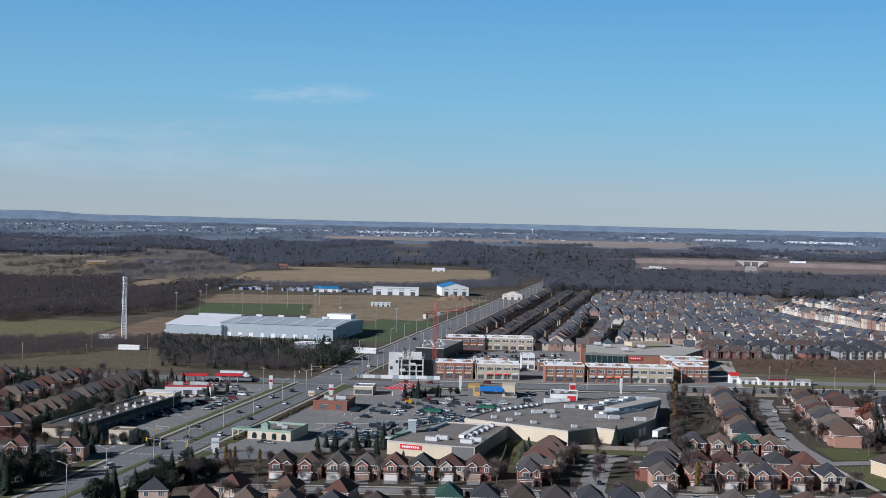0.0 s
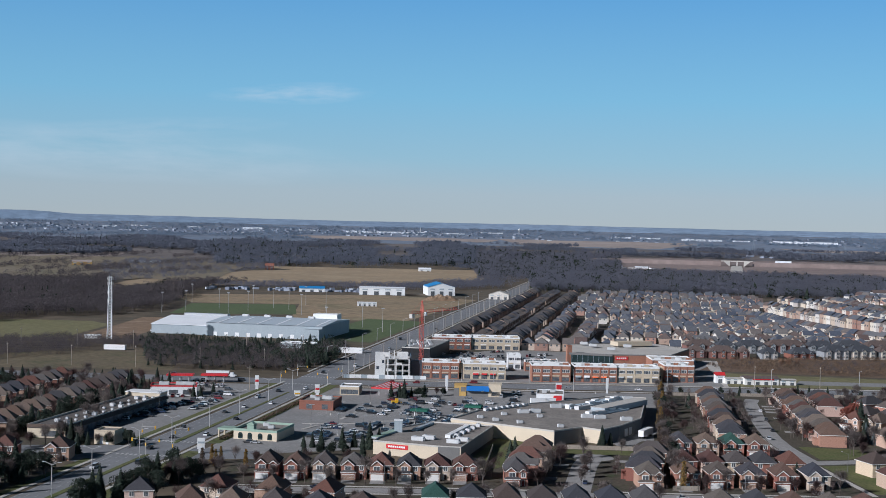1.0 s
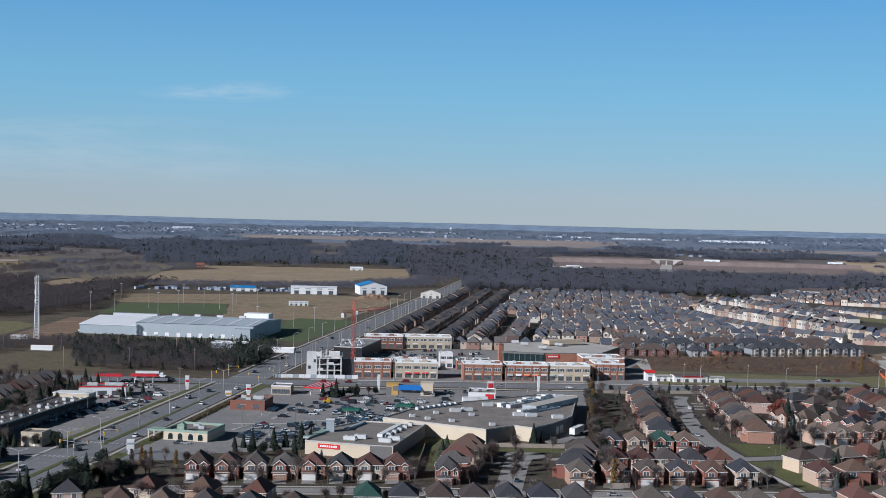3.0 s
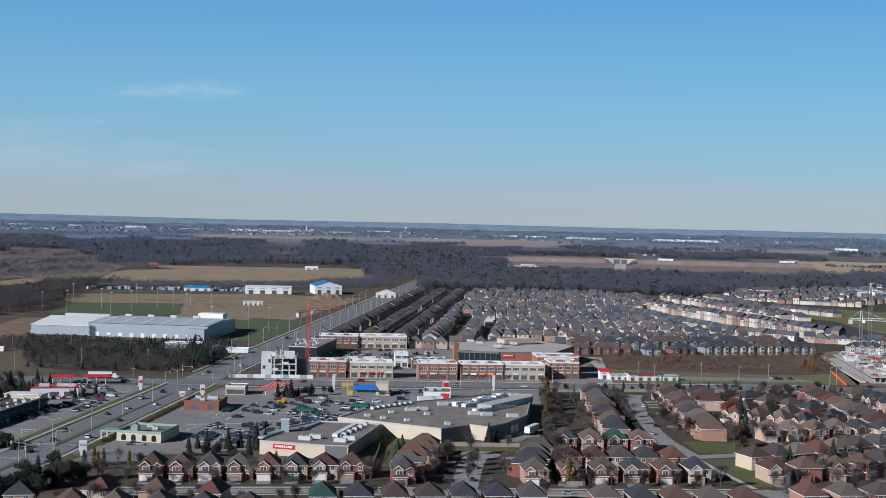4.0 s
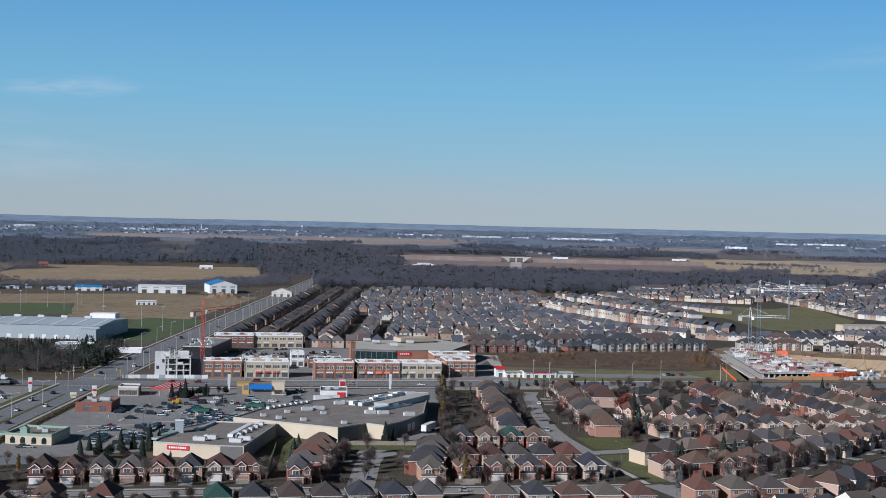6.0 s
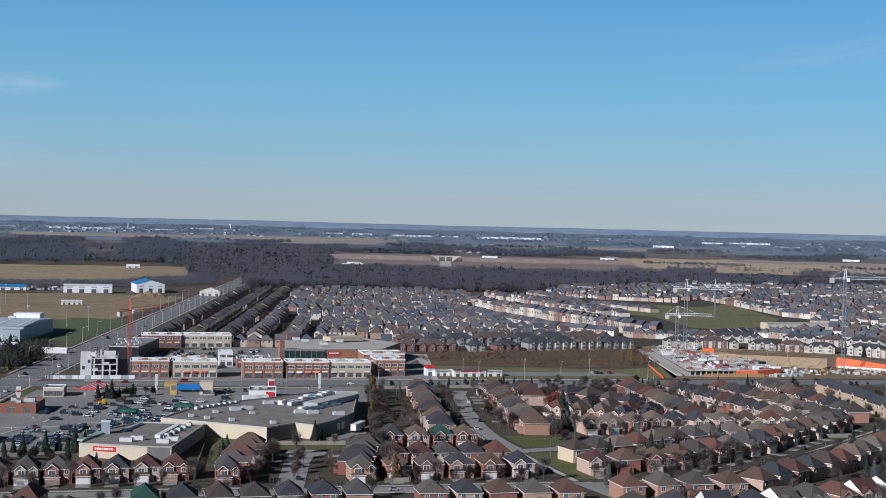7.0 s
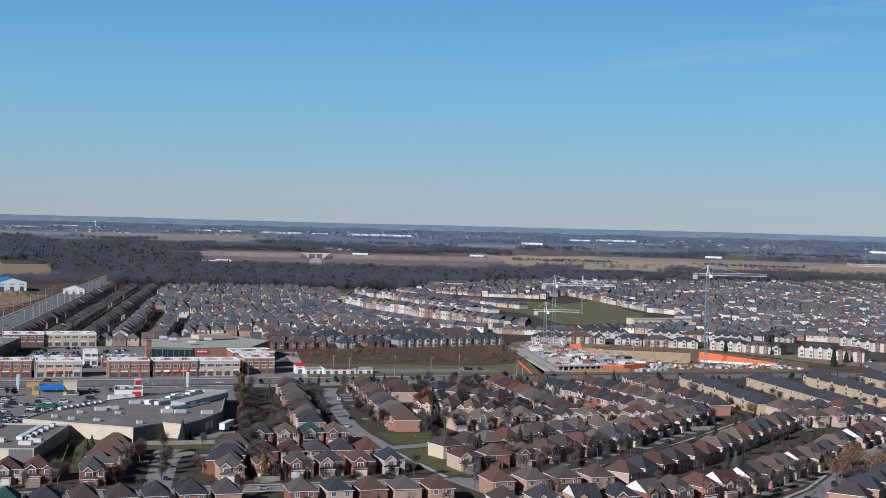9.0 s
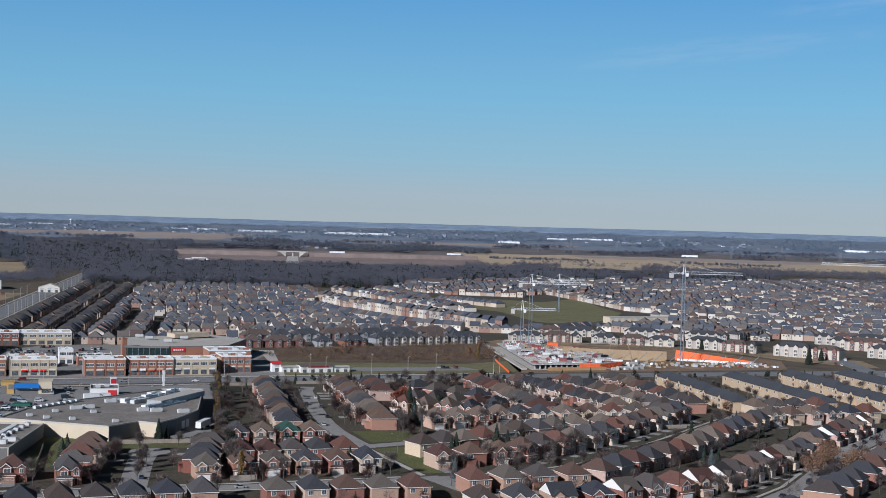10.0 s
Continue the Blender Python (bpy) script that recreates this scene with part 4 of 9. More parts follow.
# ---- the large estate to the north, and its townhouses ----
def far_house(w, d, eave, pitch, dark=False):
    s = Shape()
    s.box(-w / 2, -d / 2, 0, w / 2, d / 2, eave, 0)
    s.add([(-w / 2, -d / 2 - 0.6, eave - 0.1), (0.3, -d / 2 - 0.6, eave - 0.1), (-w / 4, -d / 2 - 0.6, eave + 1.9)], [(0, 1, 2)], 0)
    s.box(-w / 2, -d / 2 - 0.6, 0, 0.3, -d / 2, eave, 0)
    r = Shape().hip(-w / 2, -d / 2, w / 2, d / 2, eave, pitch, 0.4)
    s.add(r.v, r.f, 1)
    r = Shape()
    r.add([(-w / 2 - 0.3, -d / 2 - 0.9, eave - 0.2), (-w / 4, -d / 2 - 0.9, eave + 2.1), (0.6, -d / 2 - 0.9, eave - 0.2), (-w / 4, -d / 2 + 3.4, eave + 2.1), (-w / 2 - 0.3, -d / 2 + 3.4, eave - 0.2), (0.6, -d / 2 + 3.4, eave - 0.2)],
          [(0, 1, 3, 4), (1, 2, 5, 3)])
    s.add(r.v, r.f, 1)
    for x, z, ww, hh in ((-w / 4, 4.3, 1.8, 1.5), (w / 4, 4.3, 1.4, 1.4), (w / 4, 1.2, 1.2, 2.2)):
        y = -d / 2 - (0.68 if x < 0 else 0.08)
        s.box(x - ww / 2, y, z - hh / 2, x + ww / 2, y + 0.1, z + hh / 2, 2)
    s.box(-w / 2 + 0.5, -d / 2 - 0.68, 0, -0.3, -d / 2 - 0.6, 2.3, 3)
    for x in (-2.2, 2.2):
        s.box(x - 0.7, d / 2 - 0.02, 3.6, x + 0.7, d / 2 + 0.06, 5.0, 2)
    return s




def far_gabled(w, d, eave, pitch):
    """A house with pale gable ends and a tall front gable."""
    s = Shape().box(-w / 2, -d / 2, 0, w / 2, d / 2, eave, 0)
    for x, k in ((-w / 2, 1), (w / 2, -1)):
        tri = [(x, -d / 2, eave), (x, d / 2, eave), (x, 0, eave + pitch - 0.3)]
        s.add(tri[::-1] if k > 0 else tri, [(0, 1, 2)], 0)
    r = Shape().gable_x(-w / 2, -d / 2, w / 2, d / 2, eave, pitch)
    s.add(r.v, r.f, 1)
    s.box(-w * 0.45, -d / 2 - 1.0, 0, w * 0.1, -d / 2, eave, 0)
    s.add([(-w * 0.45, -d / 2 - 1.0, eave), (w * 0.1, -d / 2 - 1.0, eave), (-w * 0.175, -d / 2 - 1.0, eave + 2.9)], [(0, 1, 2)], 0)
    r = Shape().gable_y(-w * 0.45, -d / 2 - 1.0, w * 0.1, 0, eave, 3.1)
    s.add(r.v, r.f, 1)
    for x, z, ww, hh, y in ((-w * 0.175, 4.4, 1.7, 1.6, -d / 2 - 1.08), (w * 0.3, 4.4, 1.4, 1.4, -d / 2 - 0.08), (w * 0.3, 1.2, 1.2, 2.2, -d / 2 - 0.08)):
        s.box(x - ww / 2, y, z - hh / 2, x + ww / 2, y + 0.1, z + hh / 2, 2)
    s.box(-w * 0.4, -d / 2 - 1.08, 0, w * 0.06, -d / 2 - 1.0, 2.3, 3)
    for x in (-2.2, 2.2):
        s.box(x - 0.7, d / 2 - 0.02, 3.6, x + 0.7, d / 2 + 0.06, 5.0, 2)
    return s


def far_wide(w, d, eave, pitch):
    """A broad hip-roofed house that nearly touches its neighbours."""
    s = Shape().box(-w / 2, -d / 2, 0, w / 2, d / 2, eave, 0)
    r = Shape().hip(-w / 2, -d / 2, w / 2, d / 2, eave, pitch, 0.4)
    s.add(r.v, r.f, 1)
    s.box(w * 0.08, -d / 2 - 1.2, 0, w * 0.42, -d / 2, 3.1, 0)
    r = Shape().hip(w * 0.08, -d / 2 - 1.2, w * 0.42, -d / 2 + 0.5, 3.1, 0.8, 0.3)
    s.add(r.v, r.f, 1)
    for x, z, ww, hh, y in ((-w * 0.25, 4.4, 1.9, 1.6, 0), (w * 0.25, 4.5, 1.4, 1.4, 0), (-w * 0.25, 1.4, 2.4, 1.7, 0), (w * 0.25, 1.2, 2.4, 2.2, 1.2)):
        s.box(x - ww / 2, -d / 2 - y - 0.08, z - hh / 2, x + ww / 2, -d / 2 - y + 0.02, z + hh / 2, 2)
    return s


def far_tall(w, d, eave, pitch):
    """A narrow three-storey terraced house with a front gable, joined to its neighbours."""
    s = Shape().box(-w / 2, -d / 2, 0, w / 2, d / 2, eave, 0)
    r = Shape().gable_x(-w / 2, -d / 2, w / 2, d / 2, eave, pitch)
    s.add(r.v, r.f, 1)
    s.box(-w * 0.36, -d / 2 - 0.9, 0, w * 0.12, -d / 2, eave, 0)
    s.add([(-w * 0.36, -d / 2 - 0.9, eave), (w * 0.12, -d / 2 - 0.9, eave), (-w * 0.12, -d / 2 - 0.9, eave + 2.0)], [(0, 1, 2)], 0)
    r = Shape().gable_y(-w * 0.36, -d / 2 - 0.9, w * 0.12, -d / 2 + 3, eave, 2.2)
    s.add(r.v, r.f, 1)
    for z in (1.4, 4.3, 7.0):
        s.box(-w * 0.28, -d / 2 - 0.98, z - 0.75, w * 0.04, -d / 2 - 0.88, z + 0.75, 2)
        s.box(w * 0.24, -d / 2 - 0.08, z - 0.75, w * 0.42, -d / 2 + 0.02, z + 0.75, 2)
    for x in (-w * 0.25, w * 0.25):
        s.box(x - 0.7, d / 2 - 0.02, 4.2, x + 0.7, d / 2 + 0.06, 5.8, 2)
    return s


FAR_T = far_tall(7.8, 11.0, 8.6, 3.2)
FAR_C = far_wide(10.0, 12.5, 5.4, 4.2)
FAR_A, FAR_B = far_house(9.9, 13.0, 5.6, 3.9), far_gabled(8.8, 11.0, 6.0, 4.1)
far_lots = {"a": [], "b": [], "dark": [], "pale": [], "wide": [], "tall": []}


def inside(x, y, poly):
    r = False
    for i in range(len(poly)):
        (xa, ya), (xb, yb) = poly[i], poly[i - 1]
        if (ya > y) != (yb > y) and x < (xb - xa) * (y - ya) / (yb - ya) + xa:
            r = not r
    return r


ESTATE = [road_at(245, 20), road_at(1130, 20), (331, 1972), (451, 1844), (470, 1800), (540, 1860), (642, 2030), (830, 2176), (1065, 2225), (1900, 2330), (1560, 1500), (1010, 960), (800, 930), (700, 1052), (640, 985), (575, 1052), (500, 1088), (430, 1106), (215, 1098)]
PARK = [(535, 1500), (560, 1620), (655, 1690), (700, 1630), (790, 1715), (735, 1500), (722, 1425), (668, 1335), (590, 1250), (545, 1285), (562, 1449)]
erng = random.Random(11)


def lot(kind, x, y, facing, across=1.0, up=1.0):
    """A house of the estate; facing: degrees, 0 fronts -y."""
    far_lots[kind].append((x, y, 0.03, radians(facing), across, up))


def home_line(pts, kinds, step, side=1, lo=0.9, hi=1.1, setback=6.0, skip=0.04, poly=None, out=None):
    """Houses along a line of places, that front to its right hand (side 1) or left hand (side -1)."""
    left = 0.0
    for (xa, ya), (xb, yb) in zip(pts, pts[1:]):
        n = math.hypot(xb - xa, yb - ya)
        dx, dy = (xb - xa) / n, (yb - ya) / n
        way = math.degrees(math.atan2(dy, dx)) + (0 if side > 0 else 180)
        k = left
        while k < n:
            sb = setback + erng.uniform(-0.9, 0.9)
            x, y = xa + dx * k - dy * side * sb, ya + dy * k + dx * side * sb
            k += step + erng.uniform(-0.3, 0.3)
            if erng.random() < skip or (poly and not inside(x, y, poly)) or (out and inside(x, y, out)):
                continue
            lot(erng.choice(kinds), x, y, way + erng.uniform(-1.2, 1.2), erng.uniform(0.95, 1.07), erng.uniform(lo, hi))
        left = k - n


# rows along the arterial road, then rows across, as far as the diagonal street
ZONE_A = [road_at(290, 98), road_at(1140, 98), (331, 1972), (451, 1844), (400, 1610), (325, 1520), (346, 1462), (352, 1363), (366, 1262), (385, 1180), (330, 1175), (205, 1150)]
for i, o in enumerate((104, 132)):
    for s0, s1 in ((300, 480), (500, 620 - i * 100)):
        home_line([road_at(s0 + i * 6, o), road_at(s1 + i * 6, o)], ("a", "a", "a", "b"), 10.9, 1 if i % 2 else -1, 0.85, 1.05, 0, 0.03, ZONE_A)
for i in range(26):
    sv = 296 + i // 2 * 64 + (0 if i % 2 == 0 else 25)
    first = 156 if sv < 520 else 128 if sv < 640 else 100
    pts = [road_at(sv + 11 * math.sin(k * 0.016 + i // 2 * 1.3) + 0.03 * k, k) for k in range(first, 720, 20)]
    home_line(pts, ("a", "a", "b", "a", "b", "wide"), 11.6, -1 if i % 2 == 0 else 1, 0.82, 1.1, 0, 0.09, ZONE_A)
home_line([road_at(256, 96), road_at(262, 210)], ("b", "a", "b"), 10.4, -1, 0.95, 1.15, 0, 0.05)
home_line([(250, 1160), (320, 1172), (376, 1172)], ("a", "b"), 10.6, -1, 0.85, 1.05, 0)
home_line([(215, 1132), (330, 1144), (392, 1142)], ("a", "b"), 10.8, 1, 0.8, 0.95, 0)
# the diagonal rows, whose pale fronts look west
home_line([(352, 1518), (368, 1464), (374, 1363), (392, 1260), (415, 1207), (436, 1188)], ("pale", "b", "pale", "wide"), 9.2, -1, 0.85, 1.0, 6)
home_line([(398, 1605), (408, 1595), (422, 1459), (447, 1335), (462, 1207), (477, 1188)], ("tall", "tall", "tall", "pale"), 7.9, -1, 1.1, 1.22, 6, 0.02)
home_line([(470, 1780), (494, 1694), (501, 1561), (505, 1410)], ("pale", "tall", "wide"), 8.6, -1, 0.95, 1.1, 6)
home_line([(478, 1780), (524, 1694), (531, 1561), (533, 1440)], ("a", "a", "b"), 10.5, 1, 0.8, 0.95, 0)
home_line([(548, 1850), (554, 1804), (550, 1642)], ("wide", "a"), 11, -1, 0.9, 1.05, 4)
home_line([(556, 1625), (590, 1517)], ("wide", "a"), 11, -1, 0.85, 0.95, -8, 0.0)
home_line([(440, 1178), (500, 1150), (566, 1194), (629, 1130), (671, 1100)], ("pale", "a", "b"), 9.6, -1, 0.85, 1.0, 4, 0.06, None, [(560, 1180), (600, 1235), (720, 1210), (720, 1290), (560, 1290)])
home_line([(802, 1867), (781, 1665), (752, 1468), (770, 1415), (800, 1380)], ("tall", "pale", "wide"), 8.4, -1, 0.9, 1.1, 8, 0.03)
# the eastern part: pairs of rows from north-west to south-east
ZONE_E = [(560, 1870), (642, 2030), (830, 2176), (1065, 2225), (1900, 2330), (1560, 1500), (1010, 960), (800, 930), (715, 1060), (640, 1100), (600, 1215), (720, 1290), (700, 1340), (760, 1420), (785, 1600), (830, 1760), (800, 1840), (690, 1700)]
for i in range(-8, 56):
    base = -260 + i // 2 * 70 + (0 if i % 2 == 0 else 27)
    pts = []
    for k in range(-700, 1400, 40):
        w = base + 16 * math.sin(k * 0.006 + i // 2 * 0.9)
        pts.append((640 + k * 0.80 + w * 0.60, 1215 - k * 0.60 + w * 0.80))
    if i % 2 == 0:
        home_line(pts, ("wide", "pale", "wide", "tall", "a", "pale"), 10.2, -1, 0.8, 1.04, 0, 0.05, ZONE_E)
    else:
        home_line(pts, ("a", "wide", "pale", "wide"), 10.8, 1, 0.7, 0.9, 0, 0.08, ZONE_E)
for a_, b_ in (((1377, 2190), (1225, 1850)), ((1445, 2200), (1245, 1800)), ((1514, 2215), (1300, 1790))):
    home_line([a_, b_], ("tall", "pale"), 8.6, -1, 1.0, 1.2, 0, 0.03)
for o, th in ((26, 90), (52, -90), (80, 90)):
    k = 268.0
    while k < 1090:
        x, y = road_at(k, o)
        far_lots["dark"].append((x, y, 0.03, radians(th + A_TURN + 180), erng.uniform(1.02, 1.1), erng.uniform(0.85, 1.05)))
        k += 10.6 + (10 if erng.random() < 0.05 else 0)
estate_trees = []
for kind_ in ("a", "b", "wide", "pale", "tall", "dark"):
    for x_, y_, z_, th_, w_, h_ in far_lots[kind_]:
        if erng.random() < 0.55:
            o_ = erng.uniform(9.5, 14) * (1 if erng.random() < 0.6 else -1)
            k_ = erng.uniform(-5, 5)
            t_ = erng.uniform(4.0, 8.5)
            estate_trees.append((x_ + math.sin(th_) * o_ + math.cos(th_) * k_, y_ - math.cos(th_) * o_ + math.sin(th_) * k_, 0.0, erng.uniform(0, 6), t_ * erng.uniform(0.8, 1.2), t_))
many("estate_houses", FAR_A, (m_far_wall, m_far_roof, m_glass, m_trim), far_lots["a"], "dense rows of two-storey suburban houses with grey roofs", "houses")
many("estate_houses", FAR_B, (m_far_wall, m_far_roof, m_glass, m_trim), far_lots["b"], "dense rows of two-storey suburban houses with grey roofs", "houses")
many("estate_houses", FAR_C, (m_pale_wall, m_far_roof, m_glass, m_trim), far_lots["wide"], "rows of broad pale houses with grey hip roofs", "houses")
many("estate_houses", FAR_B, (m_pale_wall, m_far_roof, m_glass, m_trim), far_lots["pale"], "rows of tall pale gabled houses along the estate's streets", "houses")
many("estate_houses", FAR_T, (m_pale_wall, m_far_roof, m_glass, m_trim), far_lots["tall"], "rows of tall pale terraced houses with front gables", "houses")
many("roadside_houses", FAR_B, (m_brown_wall, m_dark_roof, m_glass, m_trim), far_lots["dark"][::9], "rows of brown gabled houses with dark roofs along the road", "houses")
many("roadside_houses", FAR_A, (m_brown_wall, m_dark_roof, m_glass, m_trim), [p for i, p in enumerate(far_lots["dark"]) if i % 9], "rows of brown houses with dark roofs along the road", "houses")


WIN_TALL = window_mesh("window_tall", 2.3, 1.7, 0.08)


def townhouse_row(name, a, b, facing, units, wall, roof, label, eave=6.8, depth=11.0, pitch=3.6, back=False, front=None):
    """A terrace from a to b: one long roof, a gable and windows for each unit."""
    length = math.hypot(b[0] - a[0], b[1] - a[1])
    t = thing(name, label, "townhouses", pose((a[0] + b[0]) / 2, (a[1] + b[1]) / 2, 0.05, 0, 0, facing), group="terraces")
    x0, uw = -length / 2, length / units
    y0, y1 = -depth / 2, depth / 2
    part("wall", Shape().box(x0, y0, 0, -x0, y1, eave).mesh("terrace_wall", wall), t)
    top = Shape().hip(x0, y0, -x0, y1, eave, pitch)
    for i in range(units):
        cx = x0 + uw * (i + 0.5)
        if back and i % 2:
            continue
        top.gable_y(cx - uw * 0.24, y0 - 1.0, cx + uw * 0.24, y0 + 3.5, eave, 1.9)
    part("roof", top.mesh("terrace_roof", roof), t)
    bay = Shape().box(-uw * 0.24, y0 - 1.0, 0, uw * 0.24, y0, eave).add([(-uw * 0.24, y0 - 1.0, eave), (uw * 0.24, y0 - 1.0, eave), (0, y0 - 1.0, eave + 1.7)], [(0, 1, 2)])
    bay_me = bay.mesh("terrace_bay", front or wall)
    for i in range(units):
        cx = x0 + uw * (i + 0.5)
        if back and i % 2:
            for dx in (-uw * 0.24, uw * 0.24):
                part("window", WIN_SMALL, t, at=face_at(cx + dx, y0, 4.6, "s"))
            part("window", WIN_BIG, t, at=face_at(cx, y1, 4.6, "n"))
            continue
        part("bay", bay_me, t, at=pose(cx, 0, 0))
        part("window", WIN_TALL, t, at=face_at(cx, y0 - 1.0, 4.9, "s"))
        part("window", WIN_TALL, t, at=face_at(cx, y0 - 1.0, 2.0, "s"))
        if back:
            part("window", WIN_MID, t, at=face_at(cx, y1, 4.9, "n"))
    return t


def terrace_run(a, b, unit, sets, label, eave, gap=3, facing=None, roof_h=4.4, **more):
    """Short terraces end to end along a line, each with its own walls and roof."""
    length = math.hypot(b[0] - a[0], b[1] - a[1])
    way = math.degrees(math.atan2(b[1] - a[1], b[0] - a[0])) if facing is None else facing
    k, i = 0.0, 0
    while k < length - unit:
        n = min(erng.choice((2, 3, 3, 4)), int((length - k) / unit))
        wall, front, roof = sets[i % len(sets)]
        p, q = k / length, min(1.0, (k + n * unit) / length)
        townhouse_row("townhouse_row", (a[0] + (b[0] - a[0]) * p, a[1] + (b[1] - a[1]) * p), (a[0] + (b[0] - a[0]) * q, a[1] + (b[1] - a[1]) * q), way, n, wall, roof, label, front=front, eave=eave + erng.uniform(-0.5, 0.5), pitch=roof_h, depth=12.5, **more)
        k += n * unit + (gap if erng.random() < 0.5 else 0.1)
        i += 1


m_redrow = mat("red_brown_terrace_brick", [(0.21, 0.105, 0.09), (0.17, 0.088, 0.076)], 0.9, scale=0.2, detail=0.1)
m_brownroof = mat("brown_terrace_shingles", [(0.115, 0.085, 0.075), (0.095, 0.072, 0.066)], 0.9, scale=0.1, detail=0.14, fine=1.5)
m_greyrow = mat("grey_terrace_siding", [(0.30, 0.31, 0.32), (0.24, 0.25, 0.265)], 0.85, scale=0.2, detail=0.08)
m_creamrow = mat("cream_terrace_stone", [(0.56, 0.50, 0.42), (0.48, 0.43, 0.365)], 0.9, scale=0.2, detail=0.08)
terrace_run((198, 1039), (252, 1038), 7.2, ((m_redrow, m_redrow, m_brownroof), (m_redrow, m_dark_brick, m_brownroof)), "red-brown brick terrace with brown roof and white porches", 4.9, 2)
terrace_run((254, 1038), (274, 1040), 7.0, ((m_greyrow, m_palestone, m_tan_roof),), "grey sided terrace with pale gabled bays", 5.0, 2)
terrace_run((276, 1040), (300, 1045), 6.8, ((m_dark_brick, m_redrow, m_tan_roof),), "dark brick terrace with charcoal roof", 5.0, 2)
terrace_run((303, 1046), (404, 1068), 7.4, ((m_greyrow, m_palestone, m_tan_roof), (m_palestone, m_creamrow, m_tan_roof), (m_greyrow, m_creamrow, m_brownroof)), "pale stone terrace with steep front gables", 5.8, 2)
terrace_run((204, 1078), (400, 1104), 8.2, ((m_redrow, m_greyrow, m_brownroof), (m_greyrow, m_greyrow, m_tan_roof), (m_palestone, m_greyrow, m_tan_roof)), "long terrace with charcoal roof behind the pond row", 6.4, 0.5)
D_SETS = ((m_palestone, m_creamrow, m_tan_roof), (m_creamrow, m_redrow, m_brownroof), (m_creamrow, m_creamrow, m_tan_roof), (m_greyrow, m_palestone, m_dark_roof), (m_redrow, m_creamrow, m_brownroof))
for a, b, ev in (((436, 1084), (500, 1068), 6.6), ((504, 1062), (566, 1024), 6.8), ((572, 1016), (612, 962), 7.6), ((616, 952), (648, 905), 8.8), ((716, 1046), (772, 1012), 8.4), ((700, 1000), (742, 962), 8.4), ((690, 930), (720, 880), 8.6),
                 ((560, 1112), (640, 1062), 6.8), ((648, 1075), (700, 1110), 7.0), ((470, 1142), (545, 1118), 6.6)):
    terrace_run(a, b, 7.6, D_SETS, "tall pale townhouses with steep gables", ev - 0.9, 1.2, roof_h=3.4)
for a, b, f in (((420, 775), (408, 700), -97), ((406, 694), (400, 650), -97), ((464, 770), (455, 690), 83), ((454, 684), (448, 640), 83), ((511, 774), (498, 700), -97), ((496, 693), (486, 630), -97),
                ((553, 772), (541, 705), 83), ((540, 698), (528, 640), 83), ((592, 772), (580, 690), -97)):
    townhouse_row("townhouse_row", a, b, f, max(4, int(math.hypot(a[0] - b[0], a[1] - b[1]) / 9)), m_tan_brick, m_tan_roof, "terrace of tan brick townhouses with charcoal roof", eave=6.2, back=True)


# ---- trees ----
def bare_tree(seed, h=11.0, spread=4.0, twigs=1150, tw=0.055):
    """Trunk with limbs, and a crown of fine twigs."""
    r = random.Random(seed)
    trunk, crown = Shape(), Shape()
    top = h * 0.36
    trunk.tube((0, 0, 0), (r.uniform(-.2, .2), r.uniform(-.2, .2), top), 0.16, 0.11, 6)
    for i in range(10):
        a = i * 2.4 + r.uniform(-.4, .4)
        z0 = top * r.uniform(0.6, 1.0)
        rr = spread * r.uniform(0.4, 0.75)
        trunk.tube((0, 0, z0), (rr * math.cos(a), rr * math.sin(a), z0 + (h - z0) * r.uniform(0.4, 0.8)), 0.07, 0.025, 4)
    trunk.tube((0, 0, top), (0.2, 0.1, h * 0.92), 0.10, 0.02, 5)
    lobes = [(r.uniform(-.35, .35) * spread, r.uniform(-.35, .35) * spread, h * r.uniform(0.5, 0.72), spread * r.uniform(0.5, 0.75)) for _ in range(7)]
    for i in range(twigs):
        cx, cy, cz, rad = r.choice(lobes)
        out = Vector((r.gauss(0, 1), r.gauss(0, 1), r.gauss(0.25, 0.9))).normalized()
        p = Vector((cx, cy, cz)) + out * rad * r.uniform(0.05, 0.8)
        d = (out * 1.2 + Vector((0, 0, 0.5)) + Vector((r.gauss(0, .4), r.gauss(0, .4), r.gauss(0, .3)))).normalized()
        q = p + d * r.uniform(0.7, 1.7)
        side = Vector((r.uniform(-1, 1), r.uniform(-1, 1), r.uniform(-.4, .4))).normalized() * tw
        crown.add([p - side, p + side, q], [(0, 1, 2)])
    return trunk, crown


def conifer(seed, h=9.0, r0=2.2, tiers=26, per=12):
    r = random.Random(seed)
    trunk = Shape().tube((0, 0, 0), (0, 0, h * 0.9), 0.16, 0.03, 6)
    crown = Shape()
    for t in range(tiers):
        z = h * (0.06 + 0.94 * t / tiers)
        rr = r0 * (1 - t / tiers) ** 0.85 + 0.12
        for k in range(per):
            a = 2 * math.pi * (k + r.random()) / per
            ln = rr * r.uniform(0.75, 1.12)
            w = 0.34 * ln + 0.14
            d, s = Vector((math.cos(a), math.sin(a), 0)), Vector((-math.sin(a), math.cos(a), 0))
            z0 = z + h / tiers * r.uniform(0.5, 2.2)
            crown.add([d * 0.1 + Vector((0, 0, z0)), d * ln * 0.6 + s * w + Vector((0, 0, z0 - ln * 0.25)), d * ln + Vector((0, 0, z0 - ln * 0.5 - 0.1)), d * ln * 0.6 - s * w + Vector((0, 0, z0 - ln * 0.25))], [(0, 1, 2, 3)])
    return trunk, crown


